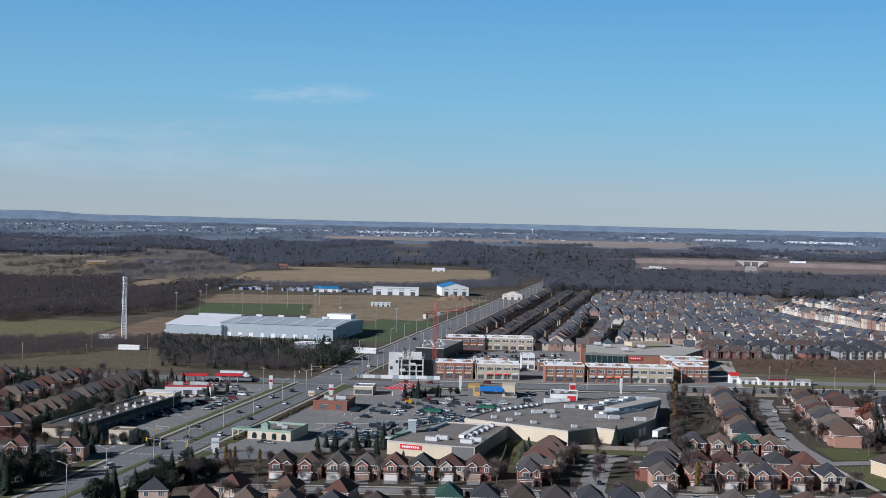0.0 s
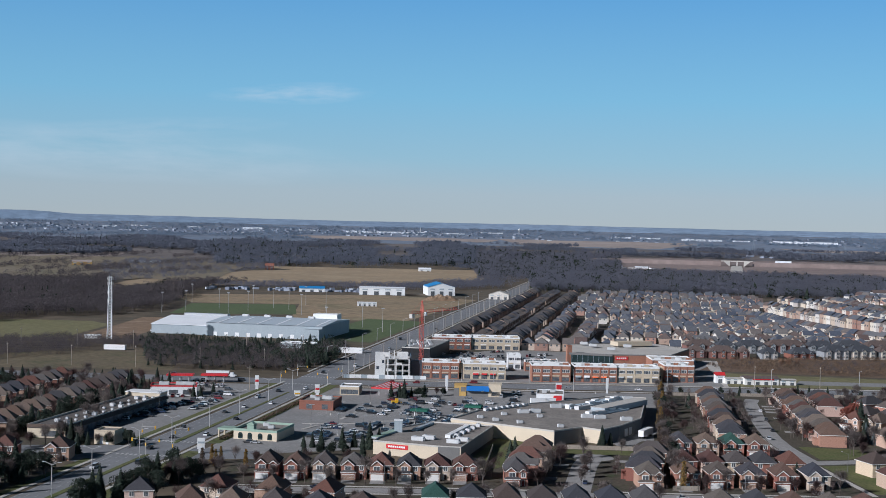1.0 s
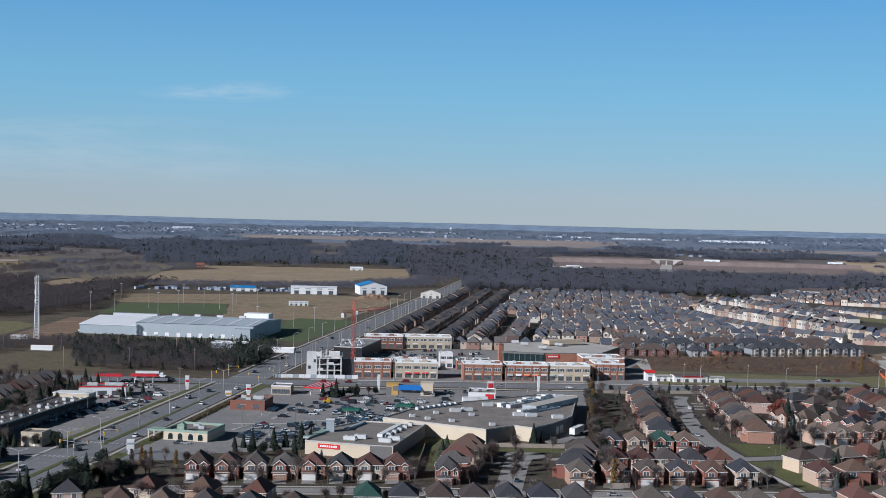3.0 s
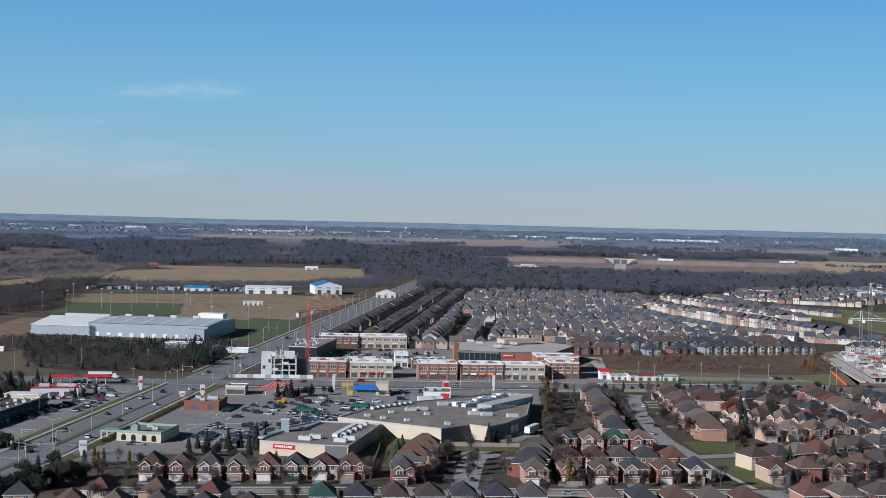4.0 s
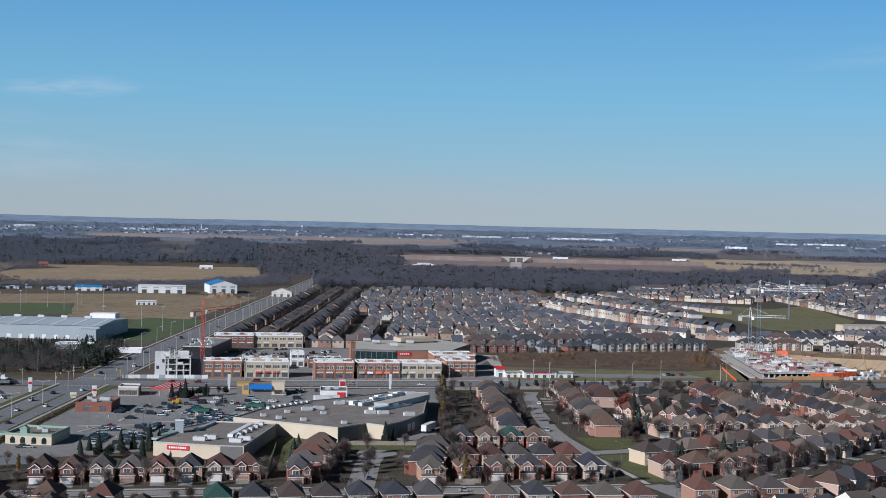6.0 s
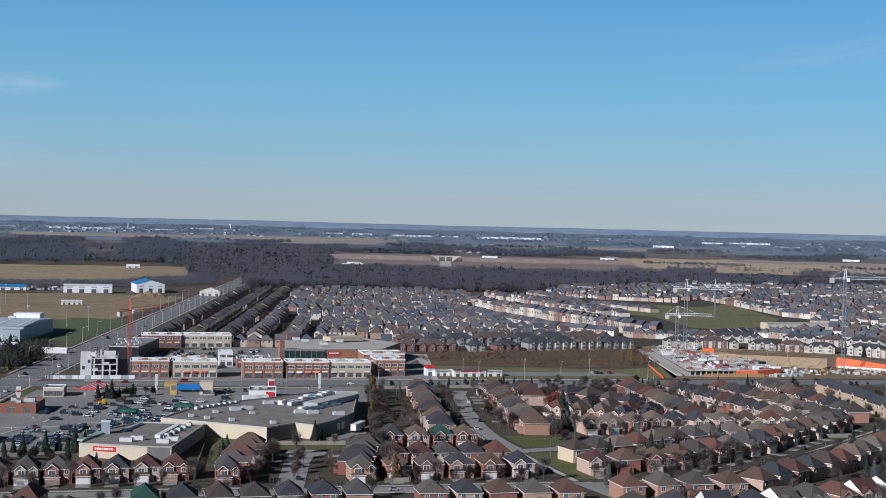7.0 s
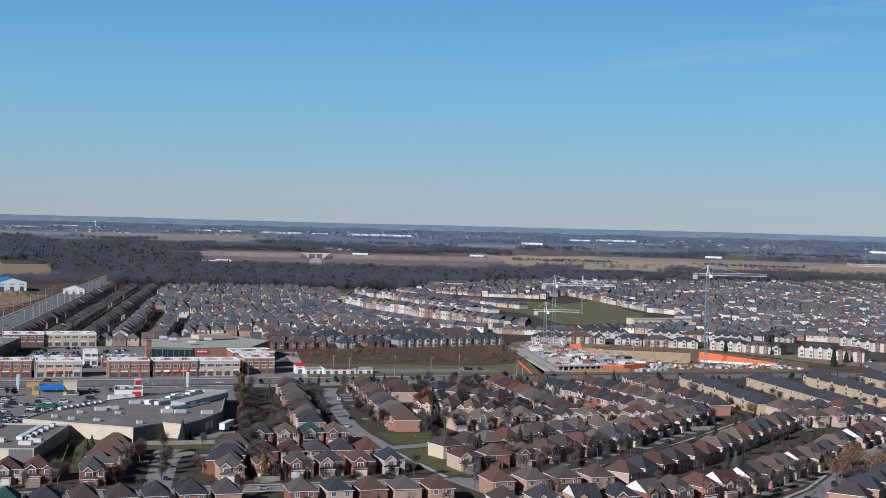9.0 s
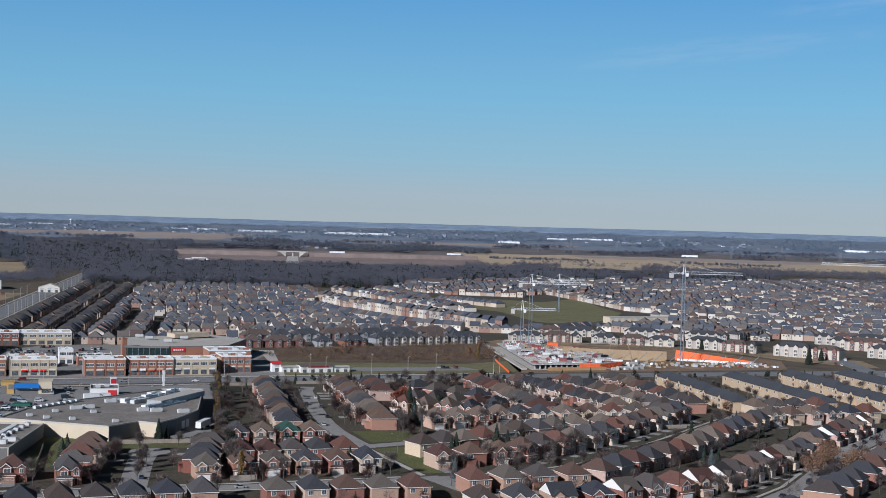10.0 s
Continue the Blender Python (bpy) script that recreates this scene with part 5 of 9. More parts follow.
def leafy(seed, h=10.0, spread=4.2, leaves=1500, leaf=0.32, column=False):
    """A crown of many small leaf clumps, thinner towards its edge."""
    r = random.Random(seed)
    trunk, _ = bare_tree(seed, h, spread * (0.4 if column else 1), 0)
    crown = Shape()
    lobes = [(Vector((r.uniform(-1, 1) * spread * 0.55, r.uniform(-1, 1) * spread * 0.55, h * r.uniform(0.35, 0.85))), spread * r.uniform(0.3, 0.55)) for _ in range(13)]
    if column:
        lobes = [(Vector((r.uniform(-.3, .3), r.uniform(-.3, .3), h * (0.1 + 0.8 * i / 12))), spread * (0.34 - 0.016 * i)) for i in range(13)]
    for _ in range(leaves):
        c, rad = r.choice(lobes)
        v = Vector((r.gauss(0, 1), r.gauss(0, 1), r.gauss(0, 1))).normalized() * rad * r.uniform(0.5, 1.05)
        n = Vector((r.gauss(0, 1), r.gauss(0, 1), r.gauss(0, 1))).normalized()
        a = n.orthogonal().normalized() * leaf * r.uniform(0.6, 1.3)
        b = n.cross(a)
        p = c + v
        crown.add([p - a, p + b * 0.6, p + a, p - b * 0.6], [(0, 1, 2, 3)])
    return trunk, crown


def tree_proto(name, shape, material, label):
    t = thing(name, label, "tree", group="trees")
    part("trunk", shape[0].mesh("trunk", m_bark), t)
    part("crown", shape[1].mesh("crown", material), t)
    return [t, False]


TREES = {
    "bare": [tree_proto("bare_tree", bare_tree(s, h, sp), m_twig, "leafless grey-brown street tree with fine twigs") for s, h, sp in ((1, 9, 3.2), (2, 11, 4.2), (3, 7.5, 2.8), (4, 12, 4.6))],
    "purple": [tree_proto("bare_tree", bare_tree(s, h, sp, 1150, 0.065), m_purple, "leafless tree with dark reddish twigs") for s, h, sp in ((5, 7, 2.8), (6, 8.5, 3.4))],
    "pine": [tree_proto("spruce", conifer(s, h, r0), m_pine, "dark green conical spruce") for s, h, r0 in ((7, 9, 2.4), (8, 12, 2.9), (9, 6.5, 2.0))],
    "bushy": [tree_proto("pine", leafy(s, h, sp, 2600, 0.26), m_pine, "broad dark green pine with an uneven crown") for s, h, sp in ((41, 9, 3.6), (42, 11, 4.2))],
    "blue": [tree_proto("blue_spruce", conifer(10, 9, 2.6), m_spruce, "pale blue-green conical spruce")],
    "rust": [tree_proto("oak", leafy(11, 11, 5.0), m_rust, "broad tree with russet brown dead leaves")],
    "red": [tree_proto("maple", leafy(12, 9, 4.0), m_red, "round tree with red autumn leaves")],
    "gold": [tree_proto("columnar_tree", leafy(13, 10, 4.0, 1300, 0.28, True), m_gold, "narrow columnar tree with golden leaves")],
    "column": [tree_proto("columnar_tree", leafy(14, 8, 4.2, 900, 0.25, True), m_hedge, "narrow columnar tree with brown foliage")],
}


def put_tree(kind, x, y, size=1.0):
    slot = rng.choice(TREES[kind])
    m = pose(x, y, 0.03, 0, 0, rng.uniform(0, 360)) @ Matrix.Scale(size, 4)
    if not slot[1]:
        slot[1] = True
        slot[0].matrix_basis = m
        return
    ob = copy_thing(slot[0], m)
    ob.scale = (size, size, size)


def tree_line(kind, a, b, n, jog=2.0, lo=0.8, hi=1.15):
    for i in range(n):
        f = (i + rng.uniform(-0.3, 0.3)) / max(n - 1, 1)
        put_tree(kind if isinstance(kind, str) else rng.choice(kind), a[0] + (b[0] - a[0]) * f + rng.uniform(-jog, jog), a[1] + (b[1] - a[1]) * f + rng.uniform(-jog, jog), rng.uniform(lo, hi))


tree_line(("bare", "bare", "purple"), (-66, 512), (20, 512), 9, 1)
tree_line(("bare", "purple"), (60, 520), (68, 575), 6, 2)
tree_line(("bare", "purple"), (42, 512), (58, 572), 8, 1.5)
tree_line(("column", "bare", "column", "gold"), (97, 512), (112, 640), 15, 1.5)
tree_line(("gold", "column", "gold"), (114, 660), (138, 795), 14, 1.2)
tree_line(("bare", "purple", "bare"), (122, 690), (136, 780), 9, 5, 0.7, 1.0)
tree_line(("purple", "purple", "bare"), (104, 511), (160, 511), 6, 1.2)
tree_line(("bare", "purple"), (195, 775), (175, 640), 13, 1.4, 0.6, 0.85)
tree_line(("bare",), (174, 770), (156, 640), 6, 1.0, 0.6, 0.85)
tree_line(("bare", "purple"), (189, 606), (193, 597), 2, 1)
tree_line(("pine", "blue"), (205, 640), (214, 628), 4, 3)
tree_line(("purple", "purple", "bare"), (228, 748), (285, 788), 22, 9, 0.7, 1.0)
tree_line(("bushy", "purple", "bushy", "bare"), (-14, 764), (10, 778), 11, 3, 0.45, 0.7)
tree_line(("purple", "purple", "bare"), (200, 790), (300, 795), 14, 9)
tree_line(("pine", "pine", "bushy", "bare"), (152, 807), (340, 807), 34, 1.5, 0.38, 0.62)
tree_line(("pine", "bushy", "bare"), (350, 803), (590, 796), 28, 2.5, 0.4, 0.7)
tree_line(("bare",), (178, 514), (262, 545), 12, 2)
tree_line(("bare", "purple"), (186, 490), (265, 520), 10, 2)
tree_line(("bare", "pine", "bare", "blue"), (190, 540), (300, 600), 12, 6)
tree_line(("bare", "purple"), (215, 615), (340, 615), 11, 4)
tree_line(("bare", "pine"), (225, 690), (275, 660), 7, 8)
tree_line(("bare",), (300, 770), (298, 650), 12, 2)
tree_line(("bare", "bare", "pine"), (300, 545), (380, 615), 9, 4)
tree_line(("bare",), (435, 770), (428, 650), 12, 3, 0.7, 1)
tree_line(("bare",), (530, 770), (510, 640), 12, 3, 0.7, 1)
tree_line(("bare", "bare", "purple", "rust"), (398, 770), (388, 650), 11, 3, 0.6, 0.9)
tree_line(("bare", "purple", "bare"), (484, 768), (470, 640), 11, 3, 0.6, 0.9)
tree_line(("bare", "pine", "bare"), (574, 770), (560, 690), 8, 3, 0.6, 0.9)
tree_line(("bare", "purple", "rust"), (340, 470), (420, 540), 8, 3)
tree_line(("bare",), (260, 436), (340, 500), 9, 2)
for x, y, k, s in ((341, 488, "rust", 1.0), (333, 481, "rust", 0.95), (350, 497, "rust", 1.05), (325, 474, "rust", 0.85), (226, 717, "red", 1.15), (221, 712, "red", 0.9),
                   (180, 500, "blue", 0.9), (292, 497, "blue", 1.0), (188, 497, "pine", 0.8), (219, 690, "pine", 1.1), (217, 676, "pine", 1.25), (300, 505, "pine", 0.6),
                   (-83, 541, "gold", 0.75), (-71, 540, "gold", 0.8), (-89, 545, "column", 0.9), (79, 606, "pine", 1.1), (83, 608, "pine", 1.0), (86, 594, "bare", 0.9)):
    put_tree(k, x, y, s)
for x, y in ((-49, 592), (-45, 590), (-53, 594), (-27, 592), (-24, 590), (-31, 595), (-36, 592), (-20, 592)):
    put_tree("pine", x, y, rng.uniform(0.7, 1.0))
for x, y in ((-112, 470), (-108, 478), (-98, 500), (-92, 506), (-152, 478), (-158, 486), (-148, 500), (-165, 500), (-158, 512), (-180, 490), (-90, 520)):
    put_tree("pine", x, y, rng.uniform(0.9, 1.25))
tree_line(("bushy", "pine", "bare", "bushy"), (-176, 462), (-148, 520), 34, 8, 0.9, 1.3)
tree_line(("bushy", "bare", "pine"), (-148, 586), (-130, 586), 6, 2, 0.5, 0.7)
tree_line(("bushy", "purple", "bushy"), (-106, 498), (-84, 524), 18, 5, 0.8, 1.1)
tree_line(("pine", "bushy", "bare"), (-118, 458), (-94, 474), 14, 5, 0.9, 1.2)
tree_line(("bare", "purple"), (-176, 470), (-148, 520), 10, 8)
tree_line(("bare", "pine", "purple"), (-158, 592), (-175, 570), 6, 5)
tree_line(("pine", "bare", "pine"), (-160, 640), (-172, 790), 15, 4)
tree_line(("pine", "bare", "bare", "purple"), (-200, 600), (-240, 800), 10, 16)
tree_line(("pine", "bare"), (-150, 800), (-320, 815), 15, 5)
tree_line(("bushy", "pine", "bare"), (-206, 602), (-190, 800), 18, 3, 0.7, 1.1)
tree_line(("pine", "bushy", "purple"), (-243, 625), (-230, 800), 15, 3, 0.7, 1.1)
tree_line(("bushy", "pine", "bushy", "bare"), (-184, 600), (-158, 725), 18, 2.5, 0.8, 1.2)
tree_line(("bare", "pine"), (-128, 744), (-118, 760), 6, 3, 0.6, 0.9)
tree_line(("pine",), (-20, 762), (0, 766), 5, 3, 0.6, 0.9)
tree_line(("bare", "purple"), (-90, 505), (-80, 520), 4, 3)
tree_line(("bare",), (-75, 466), (100, 486), 15, 4, 0.7, 1.0)
tree_line(("pine", "bushy", "pine"), (-50, 574), (-26, 570), 5, 2, 0.6, 0.8)
for x, y, k, s in ((127, 700, "bare", 0.8), (131, 722, "purple", 0.9), (126, 690, "purple", 0.8), (132, 668, "bare", 0.9), (124, 650, "purple", 1.0), (176, 672, "purple", 1.1), (178, 655, "bare", 1.1), (180, 640, "purple", 1.2), (174, 645, "bare", 1.0), (190, 600, "bare", 1.2),
                   (196, 606, "purple", 1.1), (204, 615, "bare", 1.2), (208, 640, "pine", 1.1), (201, 628, "purple", 1.0), (212, 622, "bare", 1.1)):
    put_tree(k, x, y, s)
tree_line(("bare", "purple", "bushy", "column"), (99, 520), (111, 640), 18, 2.5, 0.7, 1.1)
tree_line(("bare", "purple", "bushy", "gold"), (114, 650), (137, 795), 16, 2.5, 0.6, 1.0)
tree_line(("bushy", "pine", "bare"), (-158, 606), (-150, 590), 7, 3, 0.6, 0.9)
tree_line(("bushy", "pine"), (-132, 600), (-126, 588), 4, 2, 0.5, 0.7)
tree_line(("purple", "gold", "bare"), (-88, 552), (-62, 548), 5, 2, 0.7, 0.9)


# ---- small trees in the gardens ----
def yard_tree(seed, twigs, tw):
    trunk, crown = bare_tree(seed, 1.0, 0.4, 0)
    r = random.Random(seed)
    s = Shape().tube((0, 0, 0), (0.01, 0, 0.62), 0.016, 0.006, 4)
    lobes = [(r.uniform(-0.17, 0.17), r.uniform(-0.17, 0.17), r.uniform(0.4, 0.75), r.uniform(0.09, 0.2)) for _ in range(7)]
    for i in range(twigs):
        out = Vector((r.gauss(0, 1), r.gauss(0, 1), r.gauss(0.2, 1))).normalized()
        c = lobes[i % len(lobes)]
        p = Vector(c[:3]) + Vector((out.x, out.y, out.z * 1.25)) * c[3] * r.uniform(0.1, 1.0)
        q = p + (out + Vector((0, 0, 0.7))).normalized() * r.uniform(0.1, 0.22)
        side = Vector((r.uniform(-1, 1), r.uniform(-1, 1), r.uniform(-.4, .4))).normalized() * tw
        s.add([p - side, p + side, q], [(0, 1, 2)])
    return s


grng = random.Random(58)
gardens = {"twig": [], "purple": [], "pine": []}
for hx, hy, fa in HOMES:
    ca, sa = math.cos(radians(fa)), math.sin(radians(fa))
    for lx, ly, chance in ((grng.uniform(1.5, 4.5), grng.uniform(-13, -10.5), 0.6), (grng.uniform(-5, 5), grng.uniform(9.5, 13), 0.75), (grng.uniform(-5, 5), grng.uniform(9, 13), 0.45)):
        if grng.random() < chance:
            x, y, h = hx + lx * ca - ly * sa, hy + lx * sa + ly * ca, grng.uniform(5.0, 10.0)
            if min((x - q[0]) ** 2 + (y - q[1]) ** 2 for q in HOMES) < 60:
                continue
            gardens[grng.choice(("twig", "purple", "purple", "twig", "twig", "pine") if ly > 0 else ("twig", "purple"))].append((x, y, 0.03, grng.uniform(0, 6), h, h * grng.uniform(0.9, 1.1)))
for _ in range(620):
    x, y = grng.uniform(-330, -150), grng.uniform(585, 812)
    if min((x - q[0]) ** 2 + (y - q[1]) ** 2 for q in HOMES) > 46 and x < -162 - (717 - y) * 0.2 + (9 if y > 717 else 0):
        h = grng.uniform(6.0, 10.0)
        gardens[grng.choice(("twig", "purple", "pine", "pine"))].append((x, y, 0.03, grng.uniform(0, 6), h, h))
m_garden = mat("garden_twigs", [(0.165, 0.13, 0.122), (0.13, 0.096, 0.092), (0.20, 0.165, 0.148), (0.15, 0.105, 0.092)], 0.95, scale=0.06, detail=0.15, fine=0.5)
see_through(m_garden, 0.25, 0.6)
many("garden_trees", yard_tree(71, 330, 0.0062), (m_garden,), gardens["twig"], "small leafless trees in the gardens", "trees")
many("garden_trees", yard_tree(72, 340, 0.0066), (m_purple,), gardens["purple"], "small leafless reddish trees in the gardens", "trees")


# ---- woods ----
def wood_tree(seed, blades=40, w=0.06):
    """A bare tree seen from afar: unit height, a rounded haze of twigs over a stem."""
    r = random.Random(seed)
    s = Shape()
    s.add([(-0.014, 0, 0), (0.014, 0, 0), (0, 0, 0.7)], [(0, 1, 2)])
    for i in range(blades):
        a, t = r.uniform(0, 6.28), r.uniform(-0.6, 1.0)
        rho = math.sqrt(max(0.0, 1 - t * t))
        out = Vector((rho * math.cos(a) * 0.36, rho * math.sin(a) * 0.36, t * 0.36))
        p = Vector((0, 0, 0.57)) + out * r.uniform(0.55, 1.08)
        n = Vector((r.gauss(0, 1), r.gauss(0, 1), r.gauss(0.3, 1))).normalized()
        e = n.orthogonal().normalized() * w * r.uniform(0.7, 1.3)
        g2 = n.cross(e)
        s.add([p - e, p + e * 0.8 - g2 * 0.5, p + g2 * 1.3], [(0, 1, 2)])
    return s


def wood_pine(seed):
    r = random.Random(seed)
    s = Shape()
    for t in range(8):
        for k in range(7):
            a = 6.28 * (k + r.random()) / 7
            ln = 0.28 * (1 - t / 8.5) * r.uniform(0.8, 1.15)
            z = 0.08 + 0.112 * t
            d, e = Vector((math.cos(a), math.sin(a), 0)), Vector((-math.sin(a), math.cos(a), 0))
            s.add([Vector((0, 0, z + 0.16)), d * ln + e * ln * 0.5 + Vector((0, 0, z - 0.02)), d * ln - e * ln * 0.5 + Vector((0, 0, z - 0.02))], [(0, 1, 2)])
    return s


wrng = random.Random(5)


def wood(name, az0, az1, d0, d1, n, material, label, h=12.0, poly=None, pines=0.0, skip=(), clump=0.0):
    """A wood between two directions and two distances."""
    lots = [[], [], [], []]
    tries = 0
    while sum(map(len, lots)) < n and tries < n * 20:
        tries += 1
        az, d = wrng.uniform(az0, az1), math.sqrt(wrng.uniform(d0 * d0, d1 * d1))
        x, y = polar(az, d)
        if poly and not inside(x, y, poly):
            continue
        if any(inside(x, y, q) for q in skip):
            continue
        if clump and noise.noise(Vector((x, y, 0)) * 0.006) < clump - 0.5:
            continue
        hh = h * wrng.uniform(0.7, 1.2) * (1 + 0.25 * noise.noise(Vector((x, y, 3)) * 0.01))
        pine = wrng.random() < pines * (1 + 1.5 * noise.noise(Vector((x, y, 9)) * 0.012))
        lots[wrng.choice((2, 3)) if pine else wrng.randint(0, 1)].append((x, y, rise(d), wrng.uniform(0, 6.28), hh * (1.0 if pine else wrng.uniform(0.95, 1.3)), hh))
    for i, lot in enumerate(lots):
        if lot:
            many(name if i < 2 else "evergreens", ((WT_F, WT_F, WT_P, WT_Q) if d0 > 2900 else (WT_N, WT_N, WT_P, WT_Q) if d1 < 1120 else (WT_A, WT_B, WT_P, WT_Q))[i], (m_pine if i >= 2 else material,), lot, label if i < 2 else "dark evergreens scattered through the wood", "woodland")


WT_A, WT_B, WT_P = wood_tree(21, 42, 0.055), wood_tree(22, 42, 0.055), wood_pine(23)
WT_N, WT_Q = wood_tree(25, 110, 0.03), wood_tree(26, 110, 0.055)
WT_F = wood_tree(24, 16, 0.13)
many("estate_trees", wood_tree(28, 26, 0.05), (m_scrub,), estate_trees, "small leafless trees between the estate's houses", "trees")
ROADSIDE = [road_at(200, -32), road_at(2500, -32), road_at(2500, 10), road_at(200, 10)]
WEST_WOOD = [(-645, 1988), (-571, 1904), (-523, 1931), (-480, 2030), (-446, 1930), (-425, 1730), (-385, 1725), (-362, 1900), (-312, 1962), (-262, 1980), (-300, 1905), (-300, 1708), (-276, 1470), (-309, 1335), (-375, 1300), (-393, 1222), (-560, 1212), (-800, 1900)]
wood("woodland", -24, -6, 1200, 2130, 6800, m_westwood, "bare grey-brown wood west of the sports hall", 12, poly=WEST_WOOD, pines=0.02, skip=[[(-446, 1690), (-422, 1745), (-398, 1660), (-424, 1620)]])
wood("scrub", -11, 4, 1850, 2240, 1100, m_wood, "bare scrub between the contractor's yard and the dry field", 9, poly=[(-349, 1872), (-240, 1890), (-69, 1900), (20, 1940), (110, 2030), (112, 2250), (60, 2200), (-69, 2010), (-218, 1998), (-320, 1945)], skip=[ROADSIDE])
wood("thicket", -22, -9.5, 890, 1110, 1300, m_scrub, "bare scrub beside the cross road", 6.5, poly=[(-420, 920), (-300, 905), (-256, 960), (-240, 1006), (-190, 1016), (-190, 1085), (-262, 1066), (-420, 1120)])
wood("hall_trees", -13, -3.3, 880, 1112, 900, m_scrub, "bare brown trees in front of the sports hall", 7.5, pines=0.26, poly=[(-180, 884), (-84, 874), (-66, 1005), (-95, 1030), (-215, 1052), (-205, 985)])
wood("hall_evergreens", -13, -3.3, 980, 1130, 150, m_pine, "row of dark evergreens before the sports hall", 5.5, pines=1.6, poly=[(-240, 1078), (-215, 1050), (-95, 1055), (-90, 1085), (-215, 1100)])
wood("hall_evergreens", -8, -3.3, 900, 1090, 95, m_scrub, "dark evergreens beside the road", 9.5, pines=0.9, poly=[(-92, 900), (-72, 905), (-58, 1000), (-66, 1075), (-92, 1070)])
wood("woodland", -9, 2, 2700, 3500, 5200, m_wood2, "bare wood beyond the dry field, tinted blue for haze", 14, pines=0.08, clump=0.3)
wood("woodland", -22, -9, 2960, 3500, 3600, m_wood2, "bare wood beyond the pastures, tinted blue for haze", 13, pines=0.06, clump=0.36)
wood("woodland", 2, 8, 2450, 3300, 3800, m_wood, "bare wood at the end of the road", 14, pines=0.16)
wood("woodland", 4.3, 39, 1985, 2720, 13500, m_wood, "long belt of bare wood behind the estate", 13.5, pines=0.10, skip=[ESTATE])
wood("scrub", -13.5, -6, 2000, 2760, 900, m_wood, "bare scrub along the dry field's edge", 8, poly=[polar(-13.5, 2000), polar(-12, 2060), polar(-6, 2640), polar(-6, 2750), polar(-13.5, 2750)])
# hedgerows between the western pastures: direction and distance of both ends
HEDGEROWS = ((-17.99, 2492, -15.6, 2676), (-15.71, 2672, -13.26, 2952), (-16.69, 2304, -14.38, 2512), (-14.15, 2420, -11.56, 2716), (-15.15, 2216, -12.35, 2492), (-12.35, 2244, -9.03, 2496), (-11.56, 2644, -9.03, 2820), (-13.6, 2876, -10.65, 3068), (-18.0, 2776, -16.04, 2920), (-10.65, 2912, -7.41, 3116), (-16.04, 2956, -13.61, 3104))
lines = []
for a0, d0_, a1, d1_ in HEDGEROWS:
    for i in range(int(abs(a1 - a0) * 20) + 12):
        f = wrng.random()
        if noise.noise(Vector((f * 9, a0, d0_ * 0.01))) < -0.42:
            continue
        dd = d0_ + (d1_ - d0_) * f + wrng.uniform(-16, 16)
        lines.append((*polar(a0 + (a1 - a0) * f, dd), rise(dd), wrng.uniform(0, 6), wrng.uniform(10, 17), wrng.uniform(6, 13)))
many("field_hedge", WT_B, (m_westwood,), lines, "dark bare hedgerows dividing the pastures", "hedge")
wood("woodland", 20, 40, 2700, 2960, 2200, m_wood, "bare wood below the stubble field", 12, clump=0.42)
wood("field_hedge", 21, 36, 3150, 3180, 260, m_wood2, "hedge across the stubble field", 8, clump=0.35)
wood("field_hedge", -22, -12.5, 2150, 2960, 500, m_westwood, "bare hedgerows between the pastures", 8, clump=0.62)
wood("field_hedge", -12.5, -9, 2690, 2960, 260, m_wood, "bare hedgerows between the pastures", 8, clump=0.55)
wood("field_hedge", 22, 40, 3085, 3110, 130, m_wood2, "hedge across the stubble field", 6)
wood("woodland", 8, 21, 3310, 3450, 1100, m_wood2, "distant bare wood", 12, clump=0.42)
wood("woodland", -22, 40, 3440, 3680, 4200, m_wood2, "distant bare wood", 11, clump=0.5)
wood("woodland", -22, 40, 3980, 4500, 6500, m_wood3, "remote woods painted blue-grey for haze", 7.5, clump=0.33)
wood("woodland", 10, 40, 3840, 4000, 1300, m_wood3, "remote woods painted blue-grey for haze", 8, clump=0.5)
wood("woodland", -22, -5, 3720, 4000, 1200, m_wood3, "remote woods painted blue-grey for haze", 8, clump=0.5)
wood("roadside_trees", 2, 6, 2050, 2500, 260, m_wood, "bare trees beside the far end of the road", 11, skip=[ROADSIDE])

many("garden_evergreens", WT_P, (m_pine,), gardens["pine"], "small dark evergreens in the gardens", "trees")

# the escarpment that closes the view
hill = Shape()
N_H = 150
for i in range(N_H + 1):
    az = -50 + 120 * i / N_H
    top = 91 + 2.0 * noise.noise(Vector((az * 0.12, 0, 0))) + 1.5 * noise.noise(Vector((az * 0.9, 5, 0)))
    top += 9 * max(0.0, min(1.0, (-15.2 - az) / 0.6)) + 3 * max(0.0, min(1.0, (-2 - az) / 14))
    for d, z in ((4480, 40), (4600, 76), (4720, top), (4860, top + 1)):
        x, y = polar(az, d)
        hill.v.append((x, y, z if d < 4700 else z))
for i in range(N_H):
    for k in range(3):
        o = i * 4 + k
        hill.f.append((o, o + 4, o + 5, o + 1))
hill.m = [0] * len(hill.f)
solo("escarpment", hill.mesh("escarpment", m_hill), "long wooded escarpment on the horizon, painted blue for haze", "hill", kind="structure")


